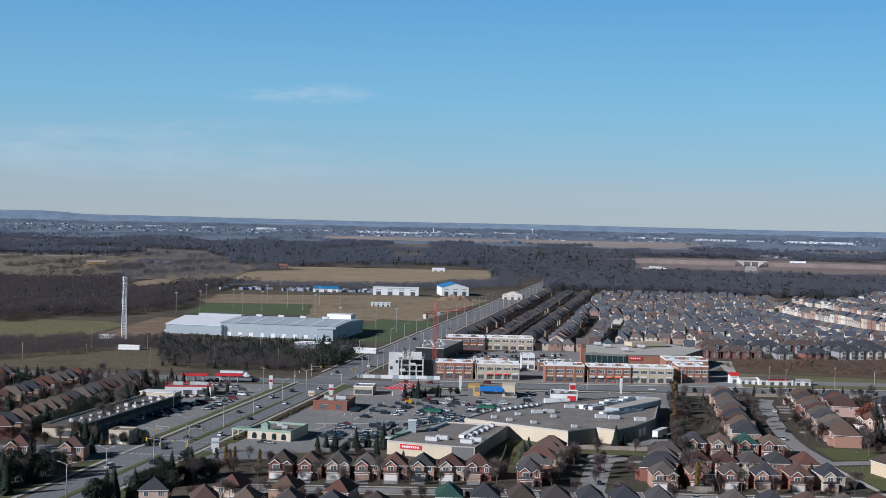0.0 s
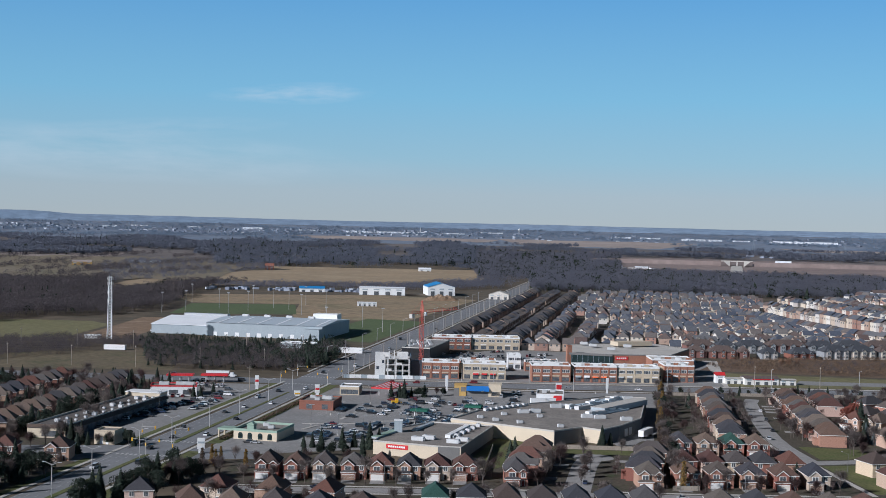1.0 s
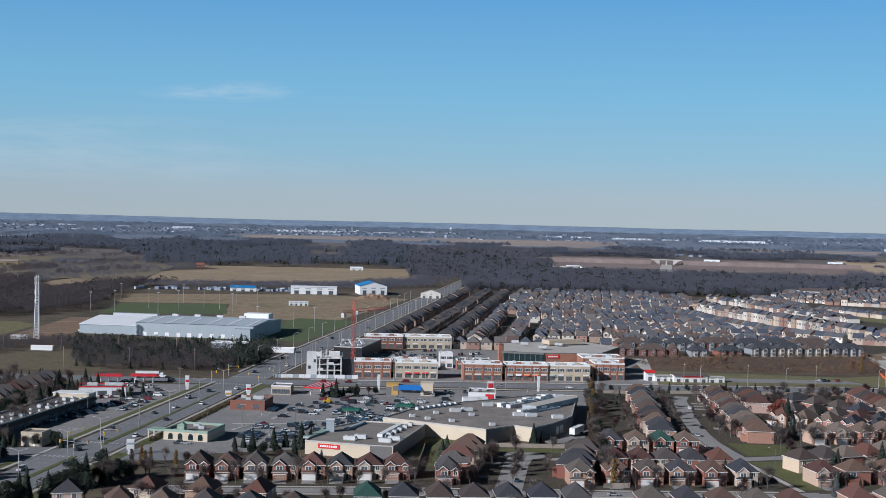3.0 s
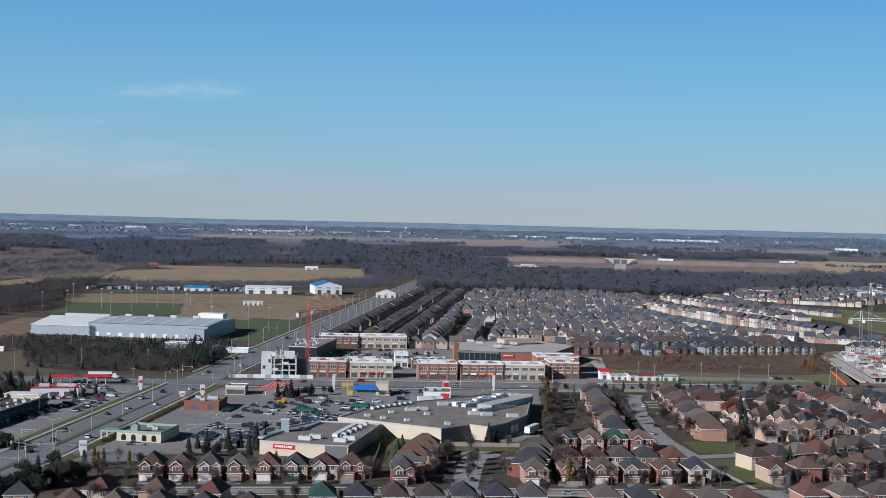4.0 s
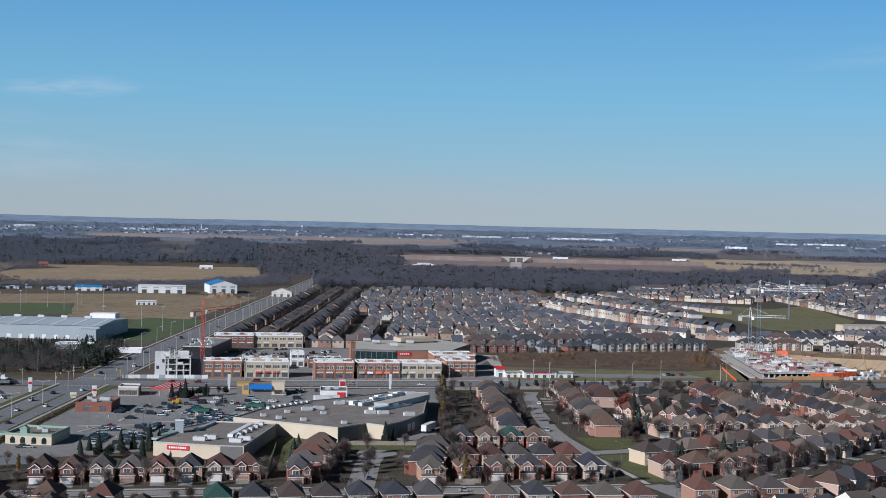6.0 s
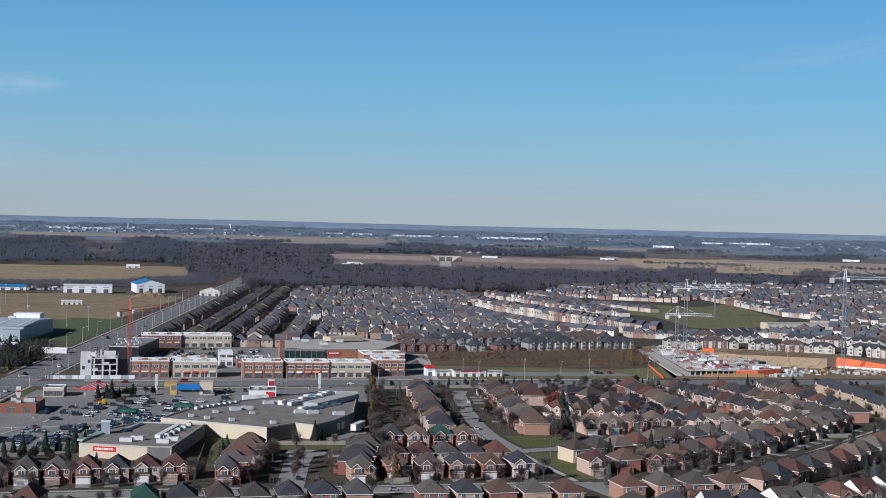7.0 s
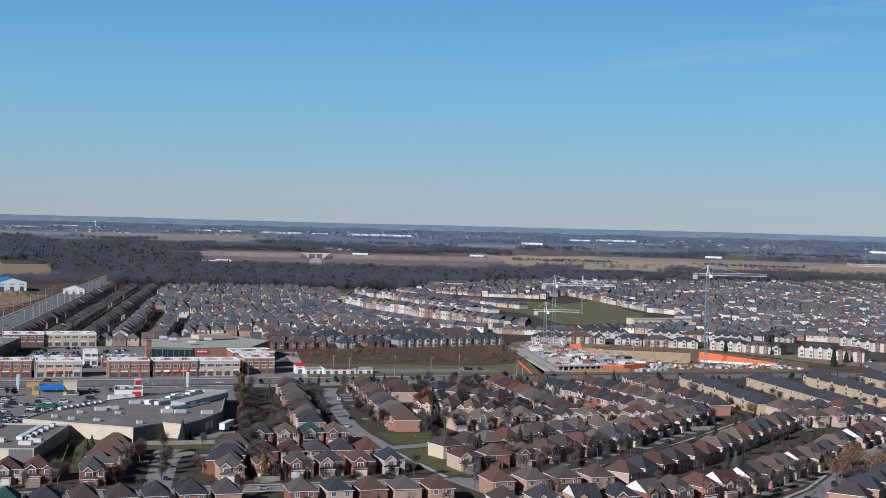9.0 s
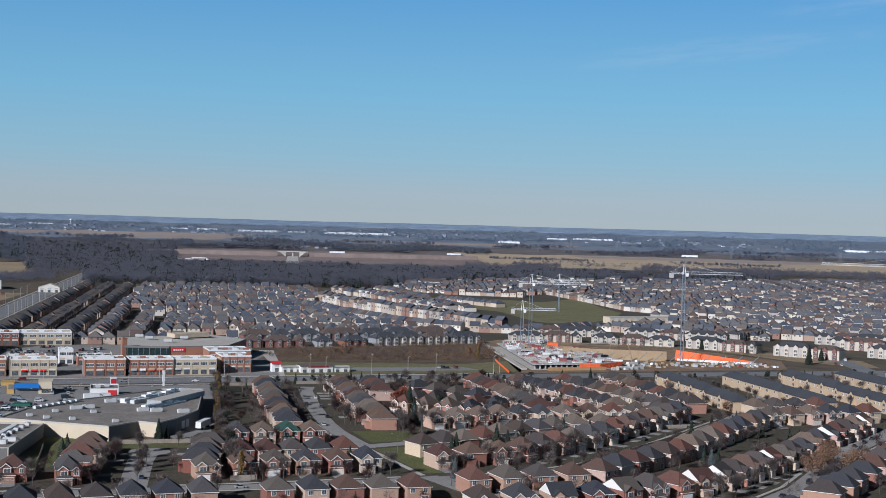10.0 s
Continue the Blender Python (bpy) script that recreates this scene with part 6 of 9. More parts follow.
# ---- shops, halls and other large buildings ----
def inset(poly, d):
    out = []
    n = len(poly)
    for i in range(n):
        (ax, ay), (bx, by), (cx, cy) = poly[i - 1], poly[i], poly[(i + 1) % n]
        l1, l2 = math.hypot(bx - ax, by - ay), math.hypot(cx - bx, cy - by)
        n1, n2 = (-(by - ay) / l1, (bx - ax) / l1), (-(cy - by) / l2, (cx - bx) / l2)
        k = d / max(0.3, 1 + n1[0] * n2[0] + n1[1] * n2[1])
        out.append((bx + (n1[0] + n2[0]) * k, by + (n1[1] + n2[1]) * k))
    return out


def shifted(poly):
    cx, cy = sum(p[0] for p in poly) / len(poly), sum(p[1] for p in poly) / len(poly)
    return cx, cy, [(x - cx, y - cy) for x, y in poly]


def building(name, label, category, poly, h, wall, roof, cap=None, lip=0.7, group=""):
    """A flat-roofed building on a convex outline given counter-clockwise: walls, roof and parapet."""
    cx, cy, loc = shifted(poly)
    t = thing(name, label, category, pose(cx, cy, 0.04), group)
    part("wall", Shape().prism(loc, 0, h - lip).mesh("wall", wall), t)
    inner = inset(loc, 0.35)
    n = len(loc)
    part("roof", Shape().prism(inner, h - lip, h - lip + 0.12).mesh("flat_roof", roof), t)
    ring = Shape()
    out = inset(loc, -0.08)
    for i in range(n):
        j = (i + 1) % n
        a, b, c, d = out[i], out[j], inner[j], inner[i]
        ring.add([(*a, h - lip), (*b, h - lip), (*c, h - lip), (*d, h - lip), (*a, h), (*b, h), (*c, h), (*d, h)],
                 [(0, 1, 5, 4), (2, 3, 7, 6), (4, 5, 6, 7)])
    part("parapet", ring.mesh("parapet", cap or wall), t)
    t["outline"] = [v for p in loc for v in p]
    return t, loc


def on_wall(t, name, me, p, q, f, z, label="", out=0.0):
    """A part on the wall from p to q, the share f along it."""
    th = math.atan2(q[1] - p[1], q[0] - p[0])
    x, y = p[0] + (q[0] - p[0]) * f + math.sin(th) * out, p[1] + (q[1] - p[1]) * f - math.cos(th) * out
    return part(name, me, t, label, pose(x, y, z, 0, 0, math.degrees(th)))


def slab(w, d, h, material, name="panel"):
    """A block that stands out from a wall by d."""
    return Shape().box(-w / 2, -d, 0, w / 2, 0, h).mesh(name, material)


m_unit = mat("painted_unit_casing", [(0.60, 0.60, 0.59), (0.50, 0.505, 0.51)], 0.6, scale=0.2, detail=0.08, stain=0.25, stain_col=(0.36, 0.35, 0.33))


def unit_mesh(w, d, h):
    """A rooftop air handler: casing on a curb, with a fan hood."""
    s = Shape().box(-w / 2 + 0.15, -d / 2 + 0.15, 0, w / 2 - 0.15, d / 2 - 0.15, 0.3, 1).box(-w / 2, -d / 2, 0.3, w / 2, d / 2, h, 0)
    s.tube((-w / 4, 0, h), (-w / 4, 0, h + 0.3), min(w, d) * 0.28, None, 8, 1)
    s.box(w / 2, -d / 3, 0.5, w / 2 + 0.5, d / 3, h * 0.7, 1)
    return s.mesh("rooftop_unit", m_unit, m_metal)


UNIT, UNIT_BIG, UNIT_LONG, UNIT_TINY = unit_mesh(2.6, 2.0, 1.5), unit_mesh(5.4, 2.4, 1.9), unit_mesh(12.0, 2.8, 2.0), unit_mesh(1.6, 1.2, 0.9)
m_brown_pent = mat("brown_pent_shingles", [(0.13, 0.095, 0.075), (0.10, 0.075, 0.062)], 0.9, scale=0.3, detail=0.14)
GLASS_WIDE, GLASS_SHOP, GLASS_UP = slab(5.0, 0.08, 2.6, m_glass, "shop_window"), slab(3.2, 0.08, 2.5, m_glass, "shop_window"), window_mesh("upper_window", 2.2, 1.7)
bars_me = {}


def sign(w, h, ground_mat, bar_mat, bars=5):
    """A sign board whose writing is plain bars."""
    s = Shape().box(-w / 2, -0.25, 0, w / 2, 0, h, 0)
    step = w * 0.8 / bars
    for i in range(bars):
        s.box(-w * 0.4 + i * step, -0.31, h * 0.3, -w * 0.4 + (i + 0.72) * step, -0.24, h * 0.72, 1)
    return s.mesh("sign", ground_mat, bar_mat)


def units(t, spots, z, me=None, turn=0):
    cx, cy = t.matrix_basis.translation.x, t.matrix_basis.translation.y
    for x, y in spots:
        part("rooftop_unit", me or UNIT, t, "white rooftop air conditioning unit", pose(x - cx, y - cy, z, 0, 0, turn))


# the low store with its cream front
low_store, lp = building("low_store", "low cream store with flat gravel roof and red sign", "store", [(-22, 578.5), (5, 567.5), (15, 565.5), (31.5, 628), (3, 636), (-15, 613)], 6.0, m_cream, m_flat, m_concrete)
on_wall(low_store, "side_wall", slab(9.2, 0.1, 5.6, m_grey_wall), lp[1], lp[2], 0.5, 0, "grey panel over the cream side wall")
on_wall(low_store, "side_wall", slab(64.5, 0.1, 5.6, m_grey_wall), lp[2], lp[3], 0.5, 0, "grey panel over the cream side wall")
on_wall(low_store, "sign", sign(10, 1.9, m_redpaint, m_white, 8), lp[0], lp[1], 0.38, 3.0, "red sign with a row of white bars")
part("tower", Shape().box(-1.8, -1.8, 0, 1.8, 1.8, 5.2, 0).box(-2.0, -2.0, 5.2, 2.0, 2.0, 5.5, 1).mesh("tower", m_steelblue, m_white), low_store, "pale blue square roof tower", pose(-12 - low_store.location.x, 606 - low_store.location.y, 5.4))
part("canopy", Shape().box(-1.6, -11, -0.4, 1.6, 11, 0.4, 0).box(-1.7, -11.1, 0.4, 1.7, 11.1, 0.55, 1).mesh("canopy", m_steelblue, m_greenroof), low_store, "pale blue entrance canopy", pose(-17.5 - low_store.location.x, 597 - low_store.location.y, 5.6, 0, 0, -22))
units(low_store, [(-3, 583), (1.5, 587), (12, 578), (16, 584)], 5.3, UNIT_BIG, -18)
for i in range(5):
    units(low_store, [(14 + i * 2.6, 596 + i * 7.5)], 5.3, UNIT, 72)
part("duct", Shape().box(-1.2, -16, 0, 1.2, 16, 1.4, 0).box(1.6, -15, 0, 2.6, 15, 0.9, 1).mesh("duct", m_white, m_metal), low_store, "long white roof duct", pose(14.5 - low_store.location.x, 607 - low_store.location.y, 5.4, 0, 0, -17))
part("duct", Shape().box(-0.9, -12, 0, 0.9, 12, 1.0, 0).mesh("duct", m_steelblue), low_store, "pale roof duct", pose(-1 - low_store.location.x, 620 - low_store.location.y, 5.4, 0, 0, -20))

big_store, bp = building("big_store", "large cream store with wide gravel roof and end walls darkened for shade", "store",
                         [(12, 643), (57.9, 610.4), (72, 623.5), (79.7, 616.8), (90, 630), (104, 656), (119, 735), (97, 738), (68, 712), (53, 702), (26, 673)], 6.8, m_cream, m_flat, m_membrane)
# dark panels paint the shade on the walls turned from the sun
on_wall(big_store, "side_wall", slab(18.8, 0.12, 6.2, m_grey_wall), bp[1], bp[2], 0.5, 0, "grey panel with the wall's shade put into its tone")
on_wall(big_store, "side_wall", slab(16.4, 0.12, 6.2, m_grey_wall), bp[3], bp[4], 0.5, 0, "grey panel with the wall's shade put into its tone")
on_wall(big_store, "side_wall", slab(29.2, 0.12, 6.2, m_grey_wall), bp[4], bp[5], 0.5, 0, "grey panel with the wall's shade put into its tone")
on_wall(big_store, "side_wall", slab(80, 0.12, 6.2, m_grey_wall), bp[5], bp[6], 0.5, 0, "grey panel with the wall's shade put into its tone")
on_wall(big_store, "loading_door", slab(4, 0.2, 3.6, m_metal), bp[4], bp[5], 0.3, 0.6, "steel loading door")
on_wall(big_store, "loading_door", slab(4, 0.2, 3.6, m_metal), bp[4], bp[5], 0.5, 0.6, "steel loading door")
units(big_store, [(26, 648), (33, 640), (44, 634), (62, 624), (38, 660), (55, 655)], 6.1, UNIT, 10)
units(big_store, [(30 + i * 2.9, 673 + i * 3.0) for i in range(8)], 6.1, UNIT, 46)
units(big_store, [(48, 668), (54, 671), (78, 657), (84, 655), (96, 650), (70, 692), (66, 690), (108, 728)], 6.1, UNIT_BIG, 10)
units(big_store, [(84, 668), (80, 688)], 6.1, UNIT_LONG, 46)
for i, (x, y, ln) in enumerate(((86, 704, 44), (97, 721, 30), (90, 676, 34))):
    s = Shape()
    for k in range(int(ln / 6)):
        s.box(-ln / 2 + k * 6, -1.3, 0, -ln / 2 + k * 6 + 5.2, 1.3, 1.5 if k % 3 else 2.2, k % 3 == 0)
    s.box(-ln / 2, -2.4, 0, ln / 2, -1.6, 0.9, 0)
    part("duct", s.mesh("duct", m_skyroof, m_white), big_store, "row of pale blue roof ducts", pose(x - big_store.location.x, y - big_store.location.y, 6.15, 0, 0, 49))
part("penthouse", Shape().box(-23, -4, 0, 23, 4, 2.6, 0).box(-23.2, -4.2, 2.6, 23.2, 4.2, 2.8, 1).mesh("penthouse", m_steelblue, m_membrane), big_store, "long pale blue raised roof block", pose(99 - big_store.location.x, 694 - big_store.location.y, 6.15, 0, 0, 54))

bank, gp = building("bank", "small cream bank with mint green roof trim and arches", "bank", [(-86, 611), (-66, 605), (-60.5, 628), (-80.5, 634)], 4.8, m_cream, m_flat, m_greenroof, 1.1)
for f in (0.16, 0.38, 0.62, 0.84):
    on_wall(bank, "arched_window", Shape().prism([(-1.1, -0.1), (1.1, -0.1), (1.1, 0), (-1.1, 0)], 0.2, 1.9).tube((0, 0, 1.9), (0, -0.1, 1.9), 1.1, None, 14).mesh("arch", m_darkglass), gp[0], gp[1], f, 0.2)
part("tower", Shape().box(-1.6, -1.6, 0, 1.6, 1.6, 2.6, 0).hip(-1.6, -1.6, 1.6, 1.6, 2.6, 1.0, 0.3, 0).mesh("tower", m_greenroof), bank, "mint green roof turret", pose(-78 - bank.location.x, 612 - bank.location.y, 4.0, 0, 0, -15))
part("drive_through", Shape().box(-4, -3.5, 3.4, 4, 3.5, 4.2, 0).box(-3.8, -3.3, 0, -3.2, -2.7, 3.4, 1).box(-3.8, 2.7, 0, -3.2, 3.3, 3.4, 1).mesh("drive_through", m_greenroof, m_cream), bank, "mint green drive-through canopy", pose(-89 - bank.location.x, 617 - bank.location.y, 0, 0, 0, -16))
units(bank, [(-70, 617), (-73, 624)], 3.9, UNIT)

rest, rp = building("restaurant", "low red brick restaurant with white roof units", "restaurant", [(-66, 709), (-48, 706), (-45, 727), (-63, 731)], 5.0, m_dark_brick, m_flat, m_dark_brick, 0.8)
units(rest, [(-52, 718)], 4.3, UNIT_BIG)
units(rest, [(-60, 722), (-57, 714)], 4.3, UNIT)
on_wall(rest, "shop_window", GLASS_SHOP, rp[0], rp[1], 0.3, 0.6)
on_wall(rest, "shop_window", GLASS_SHOP, rp[0], rp[1], 0.75, 0.6)
drive, dp = building("drive_in", "small beige drive-through restaurant", "restaurant", [(-49, 772), (-38, 771), (-37, 784), (-48, 785)], 5.2, m_beige, m_flat, m_white)
for f in (0.2, 0.5, 0.8):
    on_wall(drive, "shop_window", GLASS_SHOP, dp[0], dp[1], f, 0.5)
corner_shop, cp = building("corner_shop", "grey shop with ochre bay, cream bay and wide blue awning", "shop", [(16, 778), (43, 776), (43.6, 790), (16.8, 792)], 5.6, m_grey_wall, m_flat, m_grey_wall)
on_wall(corner_shop, "awning", Shape().add([(-6.5, 0, 5.9), (6.5, 0, 5.9), (6.5, -2.2, 3.2), (-6.5, -2.2, 3.2), (-6.5, 0, 3.2), (6.5, 0, 3.2)], [(0, 3, 2, 1), (0, 4, 3), (1, 2, 5), (3, 4, 5, 2)]).mesh("awning", m_blue), cp[0], cp[1], 0.5, 0, "bright blue sloping awning")
on_wall(corner_shop, "end_bay", Shape().box(-3.6, -0.5, 0, 3.6, 9, 6.9).box(-3.8, -0.7, 6.9, 3.8, 9.2, 7.2).mesh("end_bay", m_cream), cp[0], cp[1], 0.86, 0, "cream end bay")
on_wall(corner_shop, "end_bay", Shape().box(-3.4, -0.4, 0, 3.4, 8, 6.2, 0).box(-3.4, -0.5, 0, -0.6, -0.4, 4.6, 1).box(0.4, -0.5, 2.6, 3.0, -0.4, 5.2, 1).box(-3.6, -0.6, 6.2, 3.6, 8.2, 6.5, 0).mesh("end_bay", m_yellowb, m_grey_wall), cp[0], cp[1], 0.13, 0, "ochre end bay")
on_wall(corner_shop, "shop_window", slab(5, 0.5, 2.4, m_glass), cp[0], cp[1], 0.88, 0.4)
on_wall(corner_shop, "shop_window", GLASS_SHOP, cp[0], cp[1], 0.12, 0.4)
diner, np_ = building("diner", "white restaurant with red square sign", "restaurant", [(61, 752), (76, 751), (78, 772), (63, 773)], 5.5, m_white, m_flat, m_white)
on_wall(diner, "sign", slab(4.5, 0.3, 4.2, m_redpaint), np_[0], np_[1], 0.78, 0.4, "red entrance block")
on_wall(diner, "side_wall", slab(20.5, 0.1, 4.6, m_steelblue), np_[1], np_[2], 0.5, 0, "dark grey-blue side wall")
units(diner, [(66, 760), (71, 764)], 4.9, UNIT)

m_tar = mat("weathered_tar_roof", [(0.125, 0.112, 0.102), (0.10, 0.09, 0.084), (0.15, 0.135, 0.12)], 0.9, scale=0.08, detail=0.14, fine=0.8)
strip_mall, sp = building("strip_mall", "long low shopping strip with cream front and dark roof", "shops", [(-176, 603), (-159, 602), (-136, 713), (-153, 717)], 6.0, m_cream, m_tar, m_concrete, 0.9)
on_wall(strip_mall, "pent_roof", Shape().add([(-55, 0, 5.4), (55, 0, 5.4), (55, -2.6, 4.1), (-55, -2.6, 4.1), (-55, 0, 4.0), (55, 0, 4.0)], [(0, 3, 2, 1), (3, 4, 5, 2), (0, 4, 3), (1, 2, 5)]).mesh("pent_roof", m_brown_pent), sp[1], sp[2], 0.5, 0, "brown sloping roof over the shop fronts", 0.2)
# navy panel: dark glass plus the painted shade of this side
on_wall(strip_mall, "shop_front", slab(112.5, 0.15, 5.0, m_slate), sp[1], sp[2], 0.5, 0, "dark glass shop fronts with shade put into the navy tone")
for i in range(12):
    on_wall(strip_mall, "shop_window", GLASS_WIDE, sp[1], sp[2], 0.05 + i * 0.081, 0.5, out=0.16)
on_wall(strip_mall, "shop_window", slab(7.5, 0.1, 2.6, m_glass), sp[0], sp[1], 0.6, 0.6)
on_wall(strip_mall, "fascia", slab(17.2, 0.5, 1.5, m_brown_pent), sp[0], sp[1], 0.5, 4.5, "brown shingled fascia")
on_wall(strip_mall, "door", slab(1.6, 0.12, 2.8, m_entry), sp[0], sp[1], 0.92, 0.0)
part("end_block", Shape().box(-9.5, -5, 0, 9.5, 5, 7.2, 0).box(-9.8, -5.3, 7.2, 9.8, 5.3, 7.6, 1).mesh("end_block", m_cream, m_white), strip_mall, "taller cream end block", pose(-146 - strip_mall.location.x, 712 - strip_mall.location.y, 0, 0, 0, -11))
for i in range(11):
    units(strip_mall, [(-166 + i * 2.05, 615 + i * 9.0), (-161 + i * 2.05, 611 + i * 9.0)], 5.2, UNIT_TINY if i % 3 else UNIT, 78)
kiosk, kp = building("kiosk", "small cream roadside building with flat roof", "shop", [(-143, 589), (-134, 588), (-132.5, 598), (-141.5, 599)], 6.2, m_cream, m_flat, m_beige)
on_wall(kiosk, "door", slab(1.3, 0.12, 3.2, m_white), kp[0], kp[1], 0.35, 0)
on_wall(kiosk, "door", slab(1.3, 0.12, 3.2, m_white), kp[0], kp[1], 0.65, 0)
station, st_ = building("petrol_station_shop", "white petrol station shop with red band and roof units", "shop", [(-152, 751), (-127, 754), (-129, 768), (-154, 765)], 5.6, m_white, m_flat, m_redpaint, 0.7)
units(station, [(-146, 759), (-137, 761), (-132, 760)], 4.9, UNIT_BIG, 6)
for f in (0.2, 0.5, 0.8):
    on_wall(station, "shop_window", GLASS_WIDE, st_[0], st_[1], f, 0.5)


def canopy(name, label, x, y, turn, w, d, z, mats, legs=3, slats=0):
    t = thing(name, label, "canopy", pose(x, y, 0.05, 0, 0, turn))
    if slats:
        for i in range(slats):
            xx = -w / 2 + w * (i + 0.5) / slats
            part("slat", Shape().box(-w / slats * 0.3, -d / 2, z, w / slats * 0.3, d / 2, z + 0.4).mesh("slat", mats[i % 2]), t, at=pose(xx, 0, 0))
        part("edge", Shape().box(-w / 2, -d / 2 - 0.3, z - 0.3, w / 2, -d / 2, z + 0.5).mesh("edge", mats[0]), t)
        part("edge", Shape().box(-w / 2, d / 2, z - 0.3, w / 2, d / 2 + 0.3, z + 0.5).mesh("edge", mats[0]), t)
    else:
        part("deck", Shape().box(-w / 2, -d / 2, z, w / 2, d / 2, z + 1.0).mesh("deck", mats[0]), t)
        part("roof", Shape().box(-w / 2 + 0.3, -d / 2 + 0.3, z + 1.0, w / 2 - 0.3, d / 2 - 0.3, z + 1.1).mesh("canopy_roof", mats[1]), t)
    leg = Shape().tube((0, 0, 0), (0, 0, z), 0.22, None, 8).mesh("leg", m_white)
    for i in range(legs):
        for yy in (-d / 3, d / 3):
            part("leg", leg, t, at=pose(-w / 2 + w * (i + 0.5) / legs, yy, 0))
    return t


for cx, cy in ((-147, 815), (-127, 818)):
    canopy("station_canopy", "low red petrol station canopy", cx, cy, 2, 16, 7, 3.9, (m_redpaint, m_redpaint), 3)
canopy("pump_canopy", "red slatted canopy frame over fuel pumps", -21, 779, -17, 13, 26, 4.6, (m_redpaint, m_white), 2, 11)
canopy("cart_shelter", "dark green canvas cart shelter", -3, 694, -12, 9, 6, 2.6, (m_darkgreen, m_darkgreen), 2)
canopy("cart_shelter", "dark green canvas cart shelter", 25, 712, -12, 9, 6, 2.6, (m_darkgreen, m_darkgreen), 2)

# the two-storey shop row along the cross road
AWN = {k: Shape().add([(-1.7, 0, 1.1), (1.7, 0, 1.1), (1.7, -1.2, 0), (-1.7, -1.2, 0), (-1.7, 0, 0), (1.7, 0, 0)], [(0, 3, 2, 1), (0, 4, 3), (1, 2, 5), (3, 4, 5, 2)]).mesh("awning", m)
       for k, m in (("red", m_redpaint), ("white", m_white), ("orange", m_orange), ("blue", m_steelblue))}


def shop_block(x0, x1, y, depth, h, wall, bays, label, awn=(), gable=False, turn=0.0):
    t, loc = building("shop_block", label, "shops", [(x0, y), (x1, y), (x1, y + depth), (x0, y + depth)], h, wall, m_membrane, m_white, 0.9, "shops along the cross road")
    w = x1 - x0
    pil = slab(0.6, 0.18, h - 0.9, m_dark_brick if wall is m_orange_brick else wall, "pilaster")
    for i in range(bays):
        f = (i + 0.5) / bays
        on_wall(t, "shop_window", slab(min(4.4, w / bays * 0.68), 0.1, 2.6, m_glass, "shop_window"), loc[0], loc[1], f, 0.5)
        on_wall(t, "sign_band", slab(w / bays * 0.72, 0.3, 0.8, (m_cream, m_trim, m_beige)[i % 3], "sign_band"), loc[0], loc[1], f, 3.6)
        for o in (-0.2, 0.2):
            on_wall(t, "window", GLASS_UP, loc[0], loc[1], f + o / bays, 7.0)
        if i < len(awn) and awn[i]:
            on_wall(t, "awning", AWN[awn[i]], loc[0], loc[1], f, 3.2, awn[i] + " shop awning")
        on_wall(t, "pilaster", pil, loc[0], loc[1], i / bays + 0.02, 0)
        part("roof_crest", slab(w / bays * 0.6, 0.5, 1.2 + 0.5 * (i % 2), wall if i % 2 else m_white, "roof_crest"), t, at=pose(loc[0][0] + w * f, loc[0][1] + 0.5, h - 0.3))
    for i in range(3):
        on_wall(t, "window", GLASS_UP, loc[1], loc[2], 0.2 + 0.3 * i, 7.0)
    if gable:
        part("gable", Shape().prism([(-4, 0), (4, 0), (4, 0.5), (-4, 0.5)], 0, 0.8).add([(-4, 0, 0.8), (4, 0, 0.8), (0, 0, 2.8), (-4, 0.5, 0.8), (4, 0.5, 0.8), (0, 0.5, 2.8)], [(0, 1, 2), (3, 5, 4), (0, 2, 5, 3), (1, 4, 5, 2)]).mesh("gable", m_white), t, "white gabled parapet", pose(loc[0][0] + w * 0.42, loc[0][1] - 0.1, h - 0.2))
    units(t, [(x0 + w * 0.25, y + depth * 0.6), (x0 + w * 0.7, y + depth * 0.55)], h - 0.7, UNIT)
    return t


shop_block(-3, 20.5, 860, 17, 11, m_orange_brick, 4, "two-storey orange brick shop block with white parapet")
shop_block(23, 50, 860, 17, 10.6, m_beige, 5, "two-storey beige shop block with red awnings", (None, "red", "red", "red", None))
shop_block(66, 90.5, 855, 19, 11, m_orange_brick, 4, "two-storey orange brick shop block with white gabled parapet", gable=True)
shop_block(93, 120, 857, 18, 10.6, m_orange_brick, 5, "two-storey brick shop block with coloured awnings", ("blue", "white", "orange", "orange", None))
shop_block(120.3, 147, 858, 18, 10.4, m_beige, 5, "two-storey beige stone shop block", ("blue", None, None, None, None))
shop_block(152, 171, 868, 24, 11, m_orange_brick, 4, "brick corner shop block with white parapet", ("orange", None))
for x0, x1, y in ((20.5, 23, 866), (90.5, 93, 863), (147, 152, 872)):
    lk, ll = building("link_building", "narrow recessed link between the shop blocks", "shops", [(x0, y), (x1, y), (x1, y + 8), (x0, y + 8)], 9.0, m_beige, m_membrane, m_beige)
    # solid black slab paints the shade inside the passage
    on_wall(lk, "passage", slab(min(2.0, (x1 - x0) * 0.8), 0.1, 3.4, m_black), ll[0], ll[1], 0.5, 0, "black panel painting the shade of an open passage")
shop_block(22, 46, 905, 12, 8, m_orange_brick, 4, "lower brick shop block behind the row")
shop_block(55, 64, 925, 14, 10, m_white, 2, "white and brick tower block behind the row")
shop_block(66, 88, 915, 14, 7, m_orange_brick, 4, "low brick block with roof units")
shop_block(150, 178, 905, 26, 11, m_orange_brick, 4, "brick block with pale roof and units")
